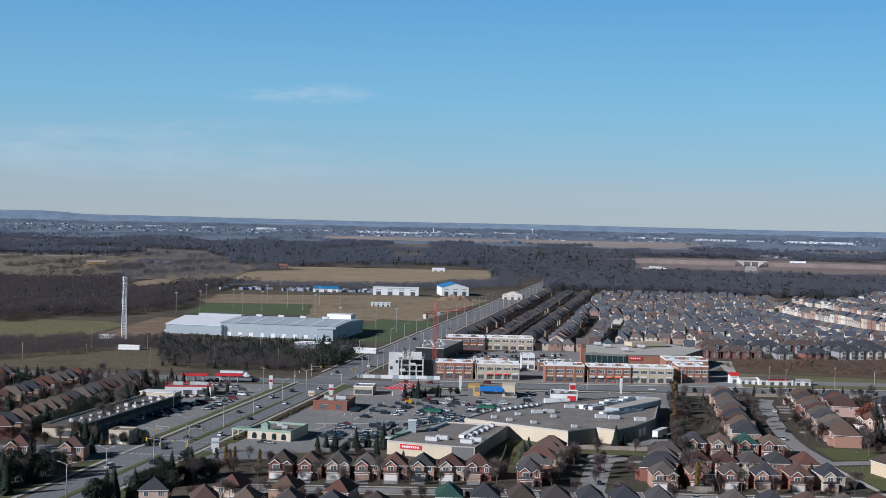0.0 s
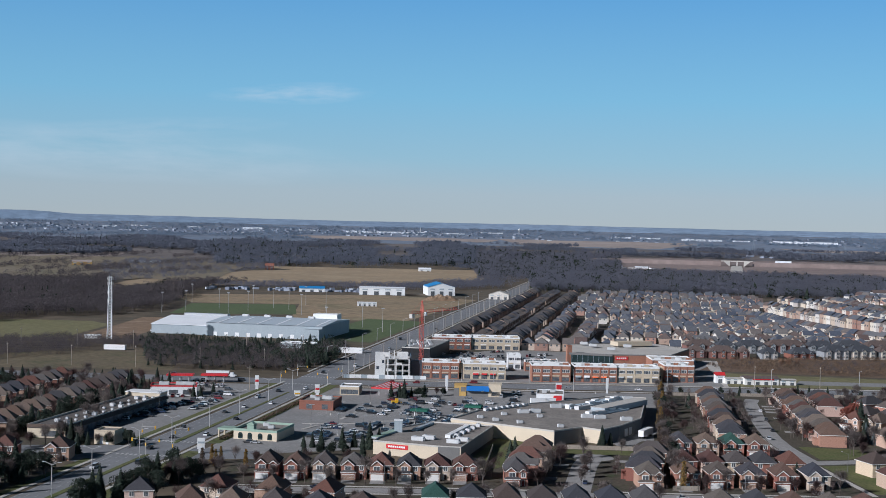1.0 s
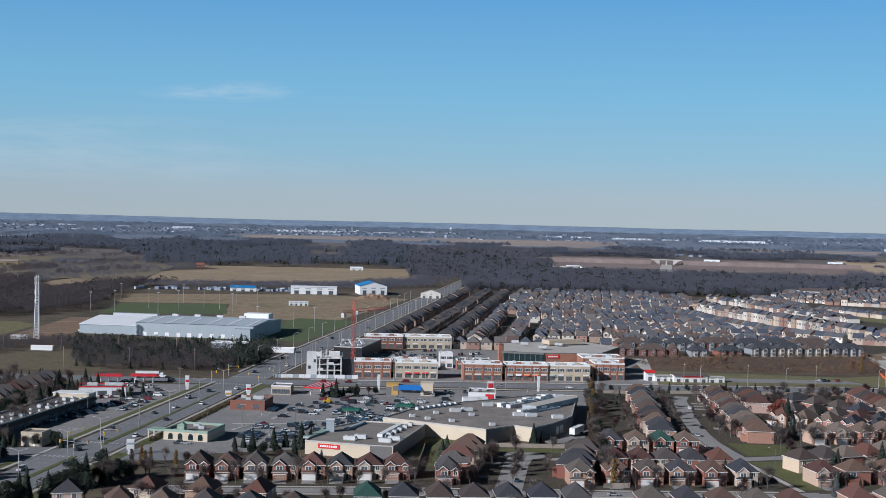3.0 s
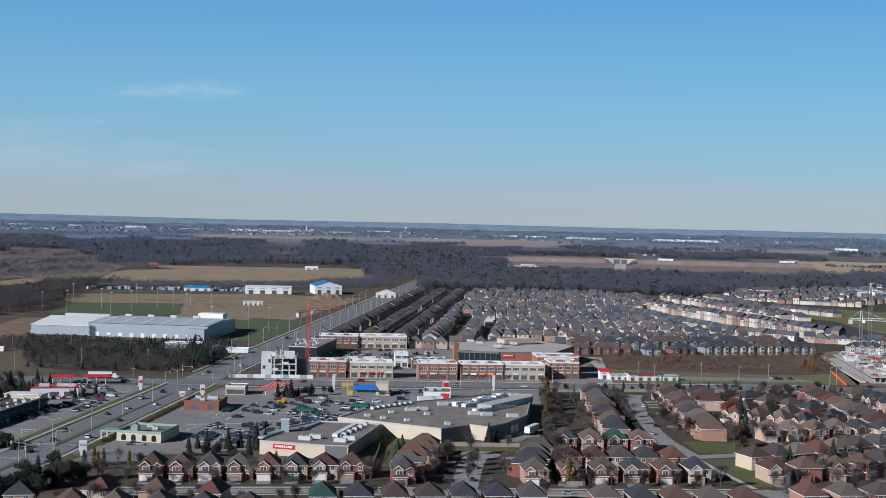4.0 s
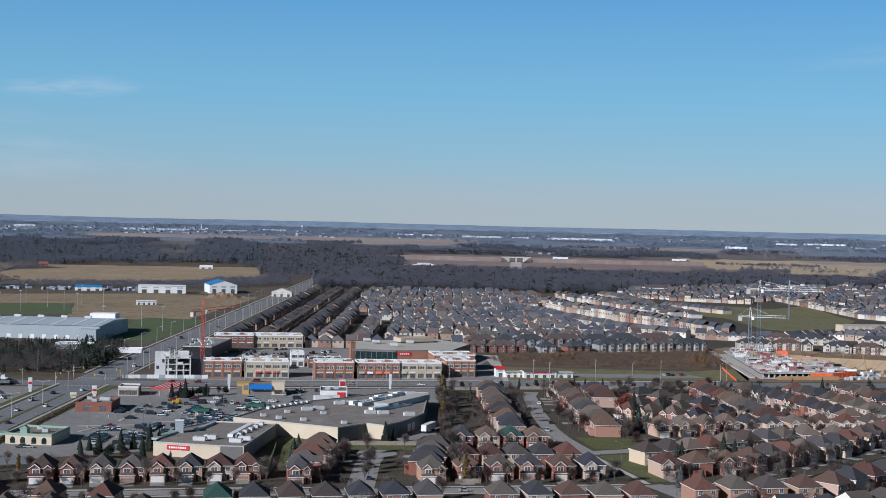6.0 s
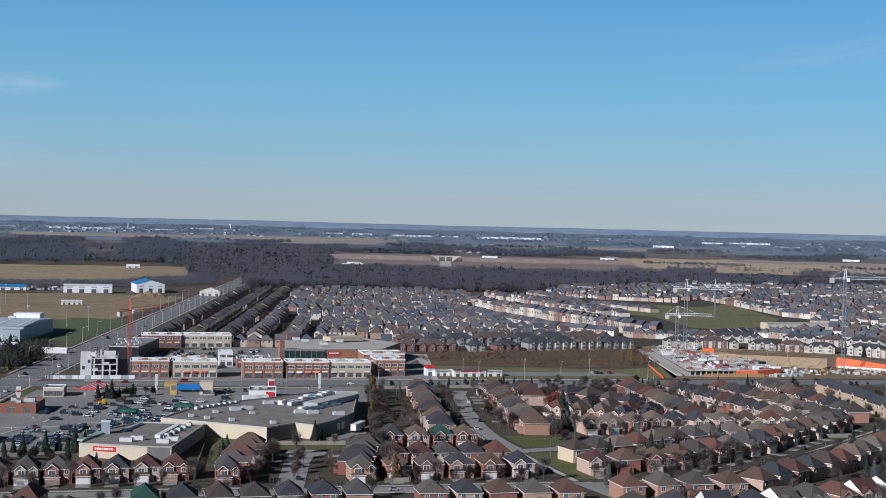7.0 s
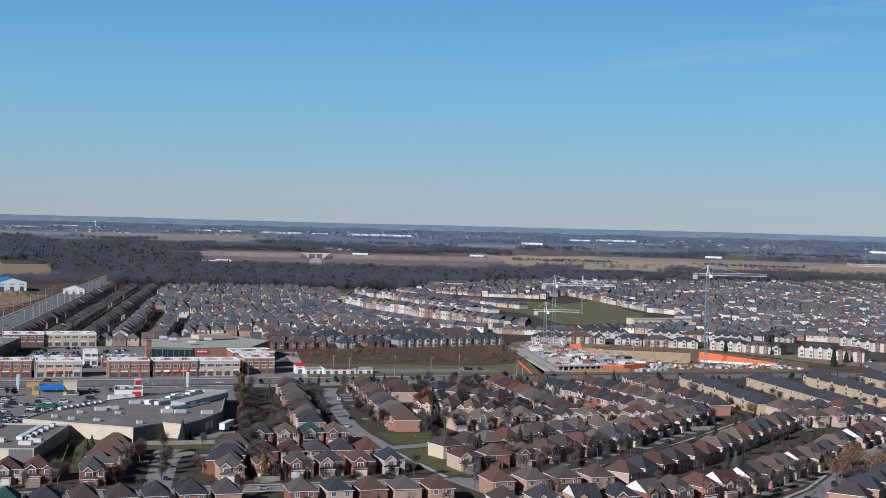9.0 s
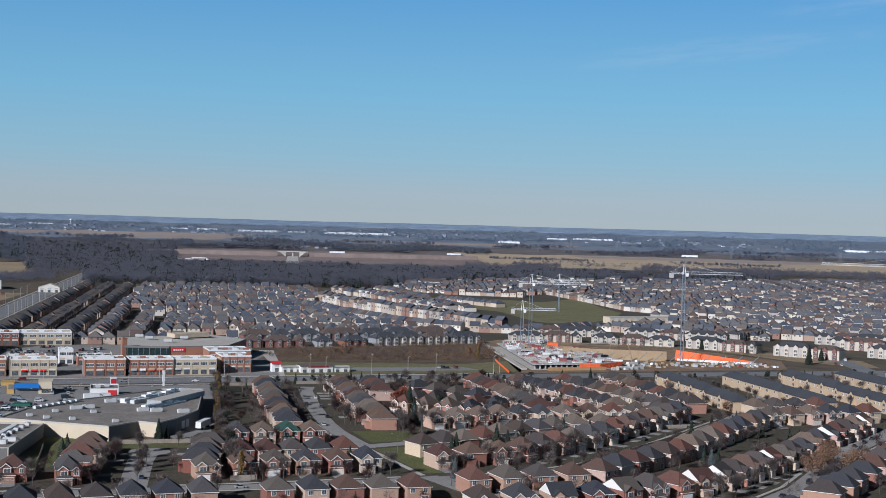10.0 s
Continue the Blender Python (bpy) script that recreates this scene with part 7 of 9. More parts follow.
shop_block(4, 34, 1058, 22, 10, m_dark_brick, 5, "red-brown two-storey shop block")
shop_block(34.4, 72, 1060, 22, 10, m_beige, 6, "beige two-storey shop block")
# wall colour stands for deep shade on the upright faces
garage, pg = building("concrete_block", "unfinished building with walls painted near-black for shade and pale concrete roof", "building", [(-18, 975), (2, 970), (17, 1040), (-4, 1045)], 9, m_nearblack, m_lot, m_concrete)
units(garage, [(-12 + (i * 7) % 16, 985 + (i * 13) % 52) for i in range(12)], 8.3, UNIT, 20)
# openings are closed black slabs, their inner shade given as colour
for z in (1.2, 5.2):
    for f in (0.2, 0.5, 0.8):
        on_wall(garage, "opening", slab(5, 0.1, 2.4, m_black), pg[0], pg[1], f, z, "black panel painting the shade inside an opening")
cinema, ci = building("cinema", "large cinema with dark glass front and orange brick walls", "cinema", [(97, 938), (127, 931), (168, 936), (190, 985), (166, 1032), (104, 1006)], 11, m_orange_brick, m_membrane, m_grey_wall)
on_wall(cinema, "glass_front", slab(29, 0.3, 7.6, m_darkglass), ci[0], ci[1], 0.55, 2.0, "dark glazed front")
for i in range(8):
    on_wall(cinema, "mullion", slab(0.2, 0.4, 7.6, m_crane_grey), ci[0], ci[1], 0.10 + i * 0.12, 2.2)
on_wall(cinema, "fascia", slab(31, 0.6, 1.4, m_grey_wall), ci[0], ci[1], 0.5, 9.7, "dark grey fascia")
on_wall(cinema, "sign", sign(9, 2.4, m_redpaint, m_white, 5), ci[1], ci[2], 0.16, 7.2, "red slanting sign with white bars")
part("tower", Shape().box(-1.7, -1.7, 0, 1.7, 1.7, 15.5, 0).box(-1.9, -1.9, 15.5, 1.9, 1.9, 16, 0).mesh("tower", m_orange_brick), cinema, "orange brick tower", pose(98 - cinema.location.x, 939 - cinema.location.y, 0, 0, 0, 12))
part("roof_block", Shape().box(-14, -6, 0, 14, 6, 3).mesh("roof_block", m_beige), cinema, "beige raised roof block", pose(150 - cinema.location.x, 1000 - cinema.location.y, 11.3, 0, 0, 20))
units(cinema, [(130, 960), (145, 985), (160, 1010), (120, 985), (115, 1000)], 11.3, UNIT_BIG)

# concrete frame under construction at the corner
m_palecon = mat("pale_concrete", [(0.70, 0.69, 0.665), (0.58, 0.57, 0.55)], 0.85, scale=0.15, detail=0.12, stain=0.3, stain_col=(0.33, 0.32, 0.31))
frame_b = thing("unfinished_building", "raw pale concrete frame of a building under construction", "building", pose(-22, 872, 0.05, 0, 0, 2))
for z, x1_ in ((0.0, 11), (4.2, 11), (8.0, 11), (11.8, 11)):
    part("floor_slab", Shape().box(-11, -10, z + (0.01 if z == 0 else -0.35), x1_, 10, z + 0.32 - (0 if z == 0 else 0.32)).mesh("floor_slab", m_palecon), frame_b)
col = Shape().box(-0.4, -0.4, 0, 0.4, 0.4, 3.5).mesh("column", m_palecon)
for lv, zz in enumerate((0.33, 4.2, 8.0)):
    for x in (-3.0, 2.2, 6.4, 10.5):
        if lv == 2 and x == 6.4:
            continue
        for y in (-9.5, 9.0):
            part("column", col, frame_b, at=pose(x, y, zz))
    part("back_wall", Shape().box(-10.6, 8.2, zz, 10.6, 8.5, zz + 3.4).mesh("back_wall", m_concrete), frame_b, "grey block wall at the back of the floor")
# tower openings are dark boxes, with shade put into their colour
part("stair_tower", Shape().box(-11.2, -10.2, 0, -4.6, -3.0, 13.2, 0).box(-10.2, -10.3, 5.0, -8.6, -10.2, 7.0, 1).box(-6.8, -10.3, 9.0, -5.4, -10.2, 11.0, 1).mesh("stair_tower", m_palecon, m_slate), frame_b, "pale concrete stair tower with openings")
for x0_, x1_, y_, h_ in ((-11, -5.5, -9.8, 4.2), (-2.6, -1.8, -9.8, 4.6), (0.6, 1.2, -9.6, 5.4), (4.2, 9.6, -9.6, 3.4), (-9, -2, 4.0, 2.6), (3, 10, 6, 3.0)):
    part("upper_wall", Shape().box(x0_, y_, 11.8, x1_, y_ + 0.5, 11.8 + h_).mesh("upper_wall", m_palecon), frame_b, "unfinished upper wall")
prng = random.Random(12)
for i in range(16):
    part("scaffold_post", Shape().tube((0, 0, 0), (0, 0, prng.uniform(2.0, 4.0)), 0.12, None, 5).mesh("scaffold_post", m_metal), frame_b, at=pose(prng.uniform(-10, 10.5), prng.uniform(-8, 9), 11.8))
# dark sheets added where the mass right of the frame is in shade
part("debris_net", Shape().box(11.4, -9.0, 0, 11.8, 12.0, 13.6).box(11.8, -6, 0, 19.0, -5.6, 11.0).mesh("debris_net", m_slate), frame_b, "dark sheets standing for a shaded building side")
for x_, z_ in ((-4.2, 4.2), (2.4, 8.0)):
    part("block_wall", Shape().box(x_, -9.9, z_, x_ + 3.6, -9.6, z_ + 1.3).mesh("block_wall", m_palecon), frame_b, "low pale block parapet")
hoard = thing("hoarding", "white hoarding round the corner site", "fence", pose(0, 0, 0.05))
for i in range(14):
    part("panel", Shape().box(0, 0, 0, 3.6, 0.12, 2.3).mesh("panel", m_white if i % 3 else m_steelblue), hoard, at=pose(-52 + i * 3.7, 853.5 + 0.15 * (i % 2), 0, 0, 0, 1))

# the sports hall
hall_turn = -11.5
hall = thing("sports_hall", "long blue-grey metal sports hall with pale roofs", "sports hall", pose(-160, 1172, 0.05, 0, 0, hall_turn))
part("west_wall", Shape().box(-66, -38, 0, -16, 46, 8.0).mesh("west_wall", m_steelblue), hall)
wr = Shape().add([(-66.6, -38.6, 8.0), (-16, -38.6, 8.0), (-16, 6, 12.5), (-66.6, 6, 12.5), (-66.6, 46, 8.0), (-16, 46, 8.0), (-66.6, -38.6, 7.6), (-16, -38.6, 7.6)],
                 [(0, 1, 2, 3), (3, 2, 5, 4), (0, 6, 7, 1), (0, 3, 4)])
wr.add([(-66, -38, 7.9), (-66, 46, 7.9), (-66, 6, 12.3), (-16, -38, 7.9), (-16, 46, 7.9), (-16, 6, 12.3)], [(0, 2, 1), (3, 4, 5)])
part("west_roof", wr.mesh("west_roof", m_whiteroof), hall, "bright white metal roof")
part("main_wall", Shape().box(-15.9, -42, 0, 84, 44, 11.0).mesh("main_wall", m_steelblue), hall)
mr_ = Shape().add([(-16.3, -42.6, 11.02), (84.6, -42.6, 11.02), (84.6, 0, 13.2), (-16.3, 0, 13.2), (84.6, 44.6, 11.02), (-16.3, 44.6, 11.02)], [(0, 1, 2, 3), (3, 2, 4, 5), (1, 4, 2), (0, 3, 5)])
part("main_roof", mr_.mesh("main_roof", m_skyroof), hall, "pale blue ribbed metal roof")
rib = Shape().box(-0.9, -42.5, 0, 0.9, 0, 0.12).mesh("roof_strip", m_whiteroof)
for i in range(6):
    part("roof_strip", rib, hall, at=pose(-6 + i * 17, 0, 11.05, math.degrees(math.atan(2.2 / 42.6)), 0, 0) @ Matrix.Translation((0, 0, 2.25)))
part("east_wing", Shape().box(70, -52, 0, 84.2, -42, 9.0).mesh("east_wing", m_steelblue), hall)
for i in range(9):
    part("door", slab(3.2, 0.2, 3.4, m_white), hall, at=pose(-8 + i * 9.5, -42, 0))
part("white_annex", Shape().box(52, 40, 0, 74, 54, 15).box(52, 40, 15, 74, 54, 15.3).mesh("white_annex", m_white), hall, "white annex rising behind the roof")
part("roof_plant", Shape().box(-60, 20, 9, -20, 26, 13.5).mesh("roof_plant", m_metal), hall, "row of grey roof plant")
for i in range(4):
    part("rooftop_unit", UNIT_BIG, hall, at=pose(-5 + i * 20, 25, 12.0))
house_b, _ = building("low_building", "low grey building among the trees", "building", [(-112, 1040), (-84, 1036), (-82, 1048), (-110, 1052)], 4.5, m_steelblue, m_skyroof, m_white)
shed_w, _ = building("white_shed", "white storage shed beside the road", "shed", [(-66, 1012), (-48, 1010), (-47, 1017), (-65, 1019)], 3.6, m_white, m_white, m_white)


def barn(name, label, x, y, turn, w, d, eave, rise_h, wall, roof, doors=3, along="x"):
    t = thing(name, label, "barn", pose(x, y, 0.05, 0, 0, turn))
    part("wall", Shape().box(-w / 2, -d / 2, 0, w / 2, d / 2, eave).mesh("wall", wall), t)
    r = Shape()
    (r.gable_x if along == "x" else r.gable_y)(-w / 2, -d / 2, w / 2, d / 2, eave, rise_h, 0.6)
    part("roof", r.mesh("roof", roof), t)
    if along == "y":
        part("gable", Shape().add([(-w / 2, -d / 2, eave - 0.1), (w / 2, -d / 2, eave - 0.1), (0, -d / 2, eave + rise_h - 0.2)], [(0, 1, 2)]).mesh("gable", wall), t)
    for i in range(doors):
        part("door", slab(w / doors * 0.4, 0.2, eave * 0.5, m_glass), t, at=pose(-w / 2 + w * (i + 0.5) / doors, -d / 2, 0))
        part("window", slab(w / doors * 0.5, 0.2, eave * 0.15, m_steelblue), t, at=pose(-w / 2 + w * (i + 0.5) / doors, -d / 2, eave * 0.68))
    return t


barn("blue_barn", "tall pale shed with bright blue gable roof", 14, 1835, 8, 36, 50, 11.5, 5.5, m_white, m_blueroof, 3, "y")
mound = Shape()
for i in range(13):
    for j in range(9):
        u, v = i / 6 - 1, j / 4 - 1
        mound.v.append((u * 24, v * 9, max(0.0, 1 - u * u) * max(0.0, 1 - v * v) * 7.5 * (0.9 + 0.25 * math.sin(i * 1.9 + j))))
mound.f = [(j + i * 9, j + (i + 1) * 9, j + 1 + (i + 1) * 9, j + 1 + i * 9) for i in range(12) for j in range(8)]
mound.m = [0] * len(mound.f)
solo("soil_mound", mound.mesh("soil_mound", m_dirt), "low mound of bare brown soil in the meadow", "mound", pose(16, 1700, 0.06, 0, 0, 8))
barn("white_warehouse", "long white metal warehouse", -61, 1806, 0, 60, 22, 9.5, 1.2, m_white, m_whiteroof, 4)
barn("blue_shed", "low shed with blue roof", -157, 1842, 2, 34, 16, 5.0, 2.5, m_white, m_blueroof, 3)
barn("field_house", "pale house with pink front gable", 92, 1760, -10, 26, 16, 6.5, 4.5, m_far_wall, m_membrane, 3, "y")
barn("site_huts", "low white site cabins in the meadow", -70, 1560, 5, 22, 5, 4.5, 0.6, m_white, m_whiteroof, 4)
barn("yellow_barn", "ochre farm shed in distant pasture", -650, 2560, 10, 36, 18, 8, 3, m_yellowb, m_palef, 3)
barn("grey_sheds", "long low grey farm sheds", -560, 2690, 5, 60, 14, 6, 2, m_white, m_skyroof, 5)
barn("red_farm", "small red farmhouse at the field edge", -300, 2570, 5, 16, 12, 7, 5, m_dark_brick, m_dark_brick, 2)
barn("white_farm", "white farmhouse before the wood", -8, 2640, 5, 24, 10, 5, 3, m_white, m_whiteroof, 2)
barn("sales_centre", "cream sales trailer with low gabled roof", 213, 868, 3, 22, 10, 4.2, 1.3, m_trim, m_far_roof, 4)
barn("sales_trailer", "long white sales trailer", 197, 870, 3, 13, 7, 3.6, 0.4, m_trim, m_membrane, 3)
barn("sales_trailer", "short white sales trailer", 230, 868, 3, 11, 7, 3.5, 0.4, m_trim, m_membrane, 2)
barn("gatehouse", "white hut with red roof", 188, 872, 0, 6, 6, 5.2, 1.6, m_white, m_redpaint, 1)
part("sign_band", slab(14, 0.2, 1.0, m_redpaint), scene.objects["sales_centre"], "red sign band", pose(1, -5.1, 3.2))

barn("school", "long low cream school building with flat roof beside the park", 667, 1280, 0, 88, 16, 6.5, 0.6, m_cream, m_membrane, 12)
barn("community_hall", "white hall with grey hip roof at the wood's edge", 676, 2008, -8, 40, 26, 8.0, 4.0, m_white, m_far_roof, 5)

# lattice mast
mast = thing("radio_mast", "tall white lattice radio mast with antennas", "mast", pose(-253, 1086, 0.05, 0, 0, 15))
MH, MB = 50.0, 1.9
lat = Shape()
cor = [(-1, -1), (1, -1), (1, 1), (-1, 1)]
for i, (a, b) in enumerate(cor):
    part("leg", Shape().tube((a * MB, b * MB, 0), (a * 1.0, b * 1.0, MH), 0.3, 0.22, 6).mesh("leg", m_crane_white), mast)
for k in range(22):
    z0, z1 = MH * k / 22, MH * (k + 1) / 22
    r0, r1 = MB - (MB - 1.0) * k / 22, MB - (MB - 1.0) * (k + 1) / 22
    for i in range(4):
        a, b = cor[i], cor[(i + 1) % 4]
        lat.tube((a[0] * r0, a[1] * r0, z0), (b[0] * r1, b[1] * r1, z1), 0.15, None, 4)
        lat.tube((b[0] * r0, b[1] * r0, z0), (a[0] * r1, a[1] * r1, z1), 0.15, None, 4)
part("lattice", lat.mesh("lattice", m_crane_white), mast)
ant = Shape().box(-0.25, -0.15, -1.2, 0.25, 0.15, 1.2).mesh("antenna", m_white)
for z in (48, 44, 37, 30):
    for i in range(6):
        a = i * math.pi / 3
        part("antenna", ant, mast, at=pose(2.1 * math.cos(a), 2.1 * math.sin(a), z, 0, 0, math.degrees(a) + 90))
building("mast_cabin", "white equipment cabin under the mast", "cabin", [(-272, 1082), (-260, 1084), (-260, 1089), (-272, 1087)], 3.2, m_white, m_white, m_white)
building("site_cabin", "white and orange site cabins", "cabin", [(-237, 1000), (-221, 998), (-221, 1002), (-237, 1004)], 3.4, m_white, m_orange, m_white)


# ---- cranes ----
def crane(name, label, x, y, height, jib, back, heading, steel, arm_steel, apex=9.0, w=1.0):
    t = thing(name, label, "crane", pose(x, y, 0.05, 0, 0, heading))
    s = Shape()
    for a, b in cor:
        s.tube((a * w, b * w, 0), (a * w, b * w, height), 0.16, None, 4)
    n = int(height / 2.6)
    for k in range(n):
        for i in range(4):
            a, b = cor[i], cor[(i + 1) % 4]
            if k % 2:
                a, b = b, a
            s.tube((a[0] * w, a[1] * w, height * k / n), (b[0] * w, b[1] * w, height * (k + 1) / n), 0.09, None, 4)
    part("tower", s.mesh("tower", steel), t)

    def boom(ln, h0):
        b = Shape()
        for yy, zz in ((-0.8, 0), (0.8, 0), (0, h0)):
            b.tube((0, yy, zz), (ln, yy * 0.9, zz), 0.14, None, 4)
        k = 0.0
        while k < ln - 2:
            b.tube((k, -0.8, 0), (k + 1.2, 0, h0), 0.08, None, 3)
            b.tube((k + 1.2, 0, h0), (k + 2.4, 0.8, 0), 0.08, None, 3)
            b.tube((k, 0.8, 0), (k + 2.4, -0.8, 0), 0.08, None, 3)
            k += 2.4
        return b

    part("jib", boom(jib, 1.7).mesh("jib", arm_steel), t, at=pose(0, 0, height + 0.6))
    cj = boom(back, 1.2)
    part("counter_jib", cj.mesh("counter_jib", arm_steel), t, at=pose(0, 0, height + 0.6, 0, 0, 180))
    part("counterweight", Shape().box(-back, -1.2, height - 2.4, -back + 3, 1.2, height + 0.6).mesh("counterweight", m_concrete), t, "grey concrete counterweight")
    part("cab", Shape().box(0.8, -2.4, height - 1.2, 2.8, -0.8, height + 1.2).mesh("cab", m_white), t, "white operator's cab")
    ap = Shape()
    for a, b in cor:
        ap.tube((a * w, b * w, height), (a * 0.25, b * 0.25, height + apex), 0.2, 0.14, 4)
    part("apex", ap.mesh("apex", arm_steel), t)
    st = Shape()
    st.tube((0, 0, height + apex), (jib * 0.62, 0, height + 2.2), 0.07, None, 3)
    st.tube((0, 0, height + apex), (-back * 0.9, 0, height + 1.8), 0.07, None, 3)
    part("stay", st.mesh("stay", arm_steel), t)
    return t


crane("tower_crane", "red lattice tower crane", -4, 930, 36, 52, 15, 60, m_crane_red, m_crane_red, 9)
crane("tower_crane", "tall tower crane with white jib and dark mast", 497, 893, 66, 44, 11, -15, m_crane_grey, m_crane_white, 8)
crane("tower_crane", "tower crane with white jib above the site", 416, 990, 53, 46, 10, -22, m_crane_grey, m_crane_white, 8, 1.2)
crane("tower_crane", "lower tower crane with white jib", 404, 978, 33, 26, 9, -20, m_crane_grey, m_crane_white, 8)
crane("tower_crane", "distant white tower crane", 640, 1440, 36, 30, 10, -10, m_crane_grey, m_crane_white, 8, 0.6)
crane("tower_crane", "dark tower crane with long white jib", 706, 915, 73, 62, 12, 141, m_crane_grey, m_crane_white, 8)

# ---- the building site ----
m_maroon = mat("maroon_formwork", [(0.24, 0.075, 0.08), (0.30, 0.11, 0.11)], 0.8, scale=0.3, detail=0.12)
m_deck = mat("fresh_concrete", [(0.50, 0.49, 0.475), (0.42, 0.41, 0.40), (0.56, 0.55, 0.53)], 0.85, scale=0.12, detail=0.18, fine=1.0, stain=0.4, stain_col=(0.26, 0.24, 0.22))


def tarp(w, h, lean, folds, seed, taper=0.0):
    r = random.Random(seed)
    s = Shape()
    n, m = folds, 4
    for j in range(m + 1):
        for i in range(n + 1):
            s.v.append((w * i / n, -lean * (1 - j / m) + r.uniform(-0.16, 0.16), h * (1 - taper * i / n) * j / m * (1 if 0 < i < n else 0.97)))
    s.f = [(j * (n + 1) + i, j * (n + 1) + i + 1, (j + 1) * (n + 1) + i + 1, (j + 1) * (n + 1) + i) for j in range(m) for i in range(n)]
    s.m = [0] * len(s.f)
    s.v += [(x, y + 0.08, z) for x, y, z in s.v]
    k = (n + 1) * (m + 1)
    s.f += [tuple(k + q for q in f[::-1]) for f in list(s.f)]
    s.m = [0] * len(s.f)
    return s


site = thing("parking_structure", "half-built concrete deck with red formwork", "building site", pose(415, 905, 0.06))
DECK = [(-48, -38), (2, -40), (26, -28), (36, 20), (38, 70), (18, 118), (-14, 118)]
part("deck", Shape().prism(DECK, 3.2, 3.7).mesh("deck", m_deck), site)
part("ground_slab", Shape().prism([(-50, -41), (4, -43), (29, -30), (40, 20), (41, 74), (20, 124), (-16, 124)], 0, 0.25).mesh("ground_slab", m_concrete), site)
scol = Shape().box(-0.4, -0.4, 0.2, 0.4, 0.4, 3.3).mesh("column", m_concrete)
for i in range(13):
    part("column", scol, site, at=pose(-46 + i * 4.0, -36.6 - i * 0.16, 0))
srng = random.Random(31)
for i in range(460):
    sx, sy = srng.uniform(-48, 38), srng.uniform(-36, 116)
    if not inside(sx - 3 if sx < 0 else sx + 3, sy, DECK):
        continue
    w, d, h = srng.uniform(0.6, 9.5), srng.uniform(0.3, 2.6), srng.choice((srng.uniform(0.2, 0.9), srng.uniform(0.3, 1.4), srng.uniform(1.0, 2.4)))
    mt = srng.choice((m_maroon, m_white, m_form, m_concrete, m_metal, m_membrane, m_palecon, m_maroon, m_nearblack, m_maroon, m_deck, m_shore, m_grey_wall, m_white, m_membrane, m_deck))
    s = Shape().box(-w / 2, -d / 2, 0, w / 2, d / 2, h)
    for k in range(int(w / 1.5)):
        s.box(-w / 2 + k * 1.5, -d / 2 - 0.15, 0, -w / 2 + k * 1.5 + 0.15, -d / 2, h + 0.9)
    part("formwork", s.mesh("formwork", mt), site, at=pose(sx, sy, 3.71, 0, 0, srng.choice((-12, 78, -12, 0))))
part("tarpaulin", tarp(16, 3.4, 0.2, 16, 5).mesh("tarp", m_orange), site, "orange tarpaulin hung along the deck", pose(-14, -40.2, 0.3, 0, 0, -2.3))


part("tarpaulin", tarp(25, 3.6, 0.2, 26, 3).mesh("tarp", m_orange), site, "orange tarpaulin hung along the deck", pose(2.4, -40.9, 0.3, 0, 0, 26.6))
part("tarpaulin", tarp(9, 3.4, 0.6, 9, 4).mesh("tarp", m_orange), site, "orange tarpaulin on the deck", pose(16, 86, 3.7, 0, 0, -12))
part("hoarding", Shape().box(-40, -46.5, 0, 4, -46.2, 2.4).mesh("hoarding", m_ply), site, "plywood hoarding along the street")
part("gangway", Shape().prism([(-57, -40), (-53, -40), (-14.5, 140), (-17.5, 140)], 0.1, 1.2).mesh("gangway", m_membrane), site, "pale boarded gangway beside the deck")
part("barrier", Shape().prism([(-73, -56), (-72.5, -56), (-52.5, 21), (-53, 21)], 0, 1.3).mesh("barrier", m_orange), site, "orange barrier fence")
dig = thing("excavation_wall", "orange tarpaulin over the wall of a deep excavation", "excavation", pose(0, 0, 0.06))
part("tarpaulin", tarp(58, 7.4, 3.4, 44, 6, 0.72).mesh("tarp", m_orange), dig, "bright orange tarpaulin with stripes", pose(508, 922, 0, 0, 0, -38))
part("footing_wall", Shape().box(2, -5.4, 0, 57, -4.6, 1.5).mesh("footing_wall", m_white), dig, "white concrete footing below the tarpaulin", pose(508, 922, 0, 0, 0, -38))
part("shoring", Shape().box(0, 0, 0, 78, 0.6, 7.5).mesh("shoring", m_shore), dig, "yellow timber shoring wall", pose(424, 945, 0, 0, 0, -27))
for i in range(12):
    part("strut", Shape().tube((0, 0, 0), (4, -7, 7), 0.25, None, 5).mesh("strut", m_crane_grey), dig, "dark raking steel strut", pose(430 + i * 10.5, 936 - i * 5.2, 0))
for i in range(120):
    w, h = srng.uniform(0.4, 4), srng.uniform(0.3, 1.7)
    x = srng.uniform(446, 560)
    y = 875 + (560 - x) * 0.10 + srng.uniform(-14, 14)
    ob = solo("pallet", Shape().box(-w / 2, -1, 0, w / 2, 1, h).box(-w / 2 + 0.2, -0.8, h, w / 2 - 0.2, 0.8, h + 0.3).mesh("materials", srng.choice((m_white, m_metal, m_steelblue, m_concrete, m_membrane, m_form, m_grey_wall, m_shore))),
              "pallet loaded with building materials", "pallet", pose(x, y, 0.06, 0, 0, srng.uniform(0, 180)), "materials on the building site")
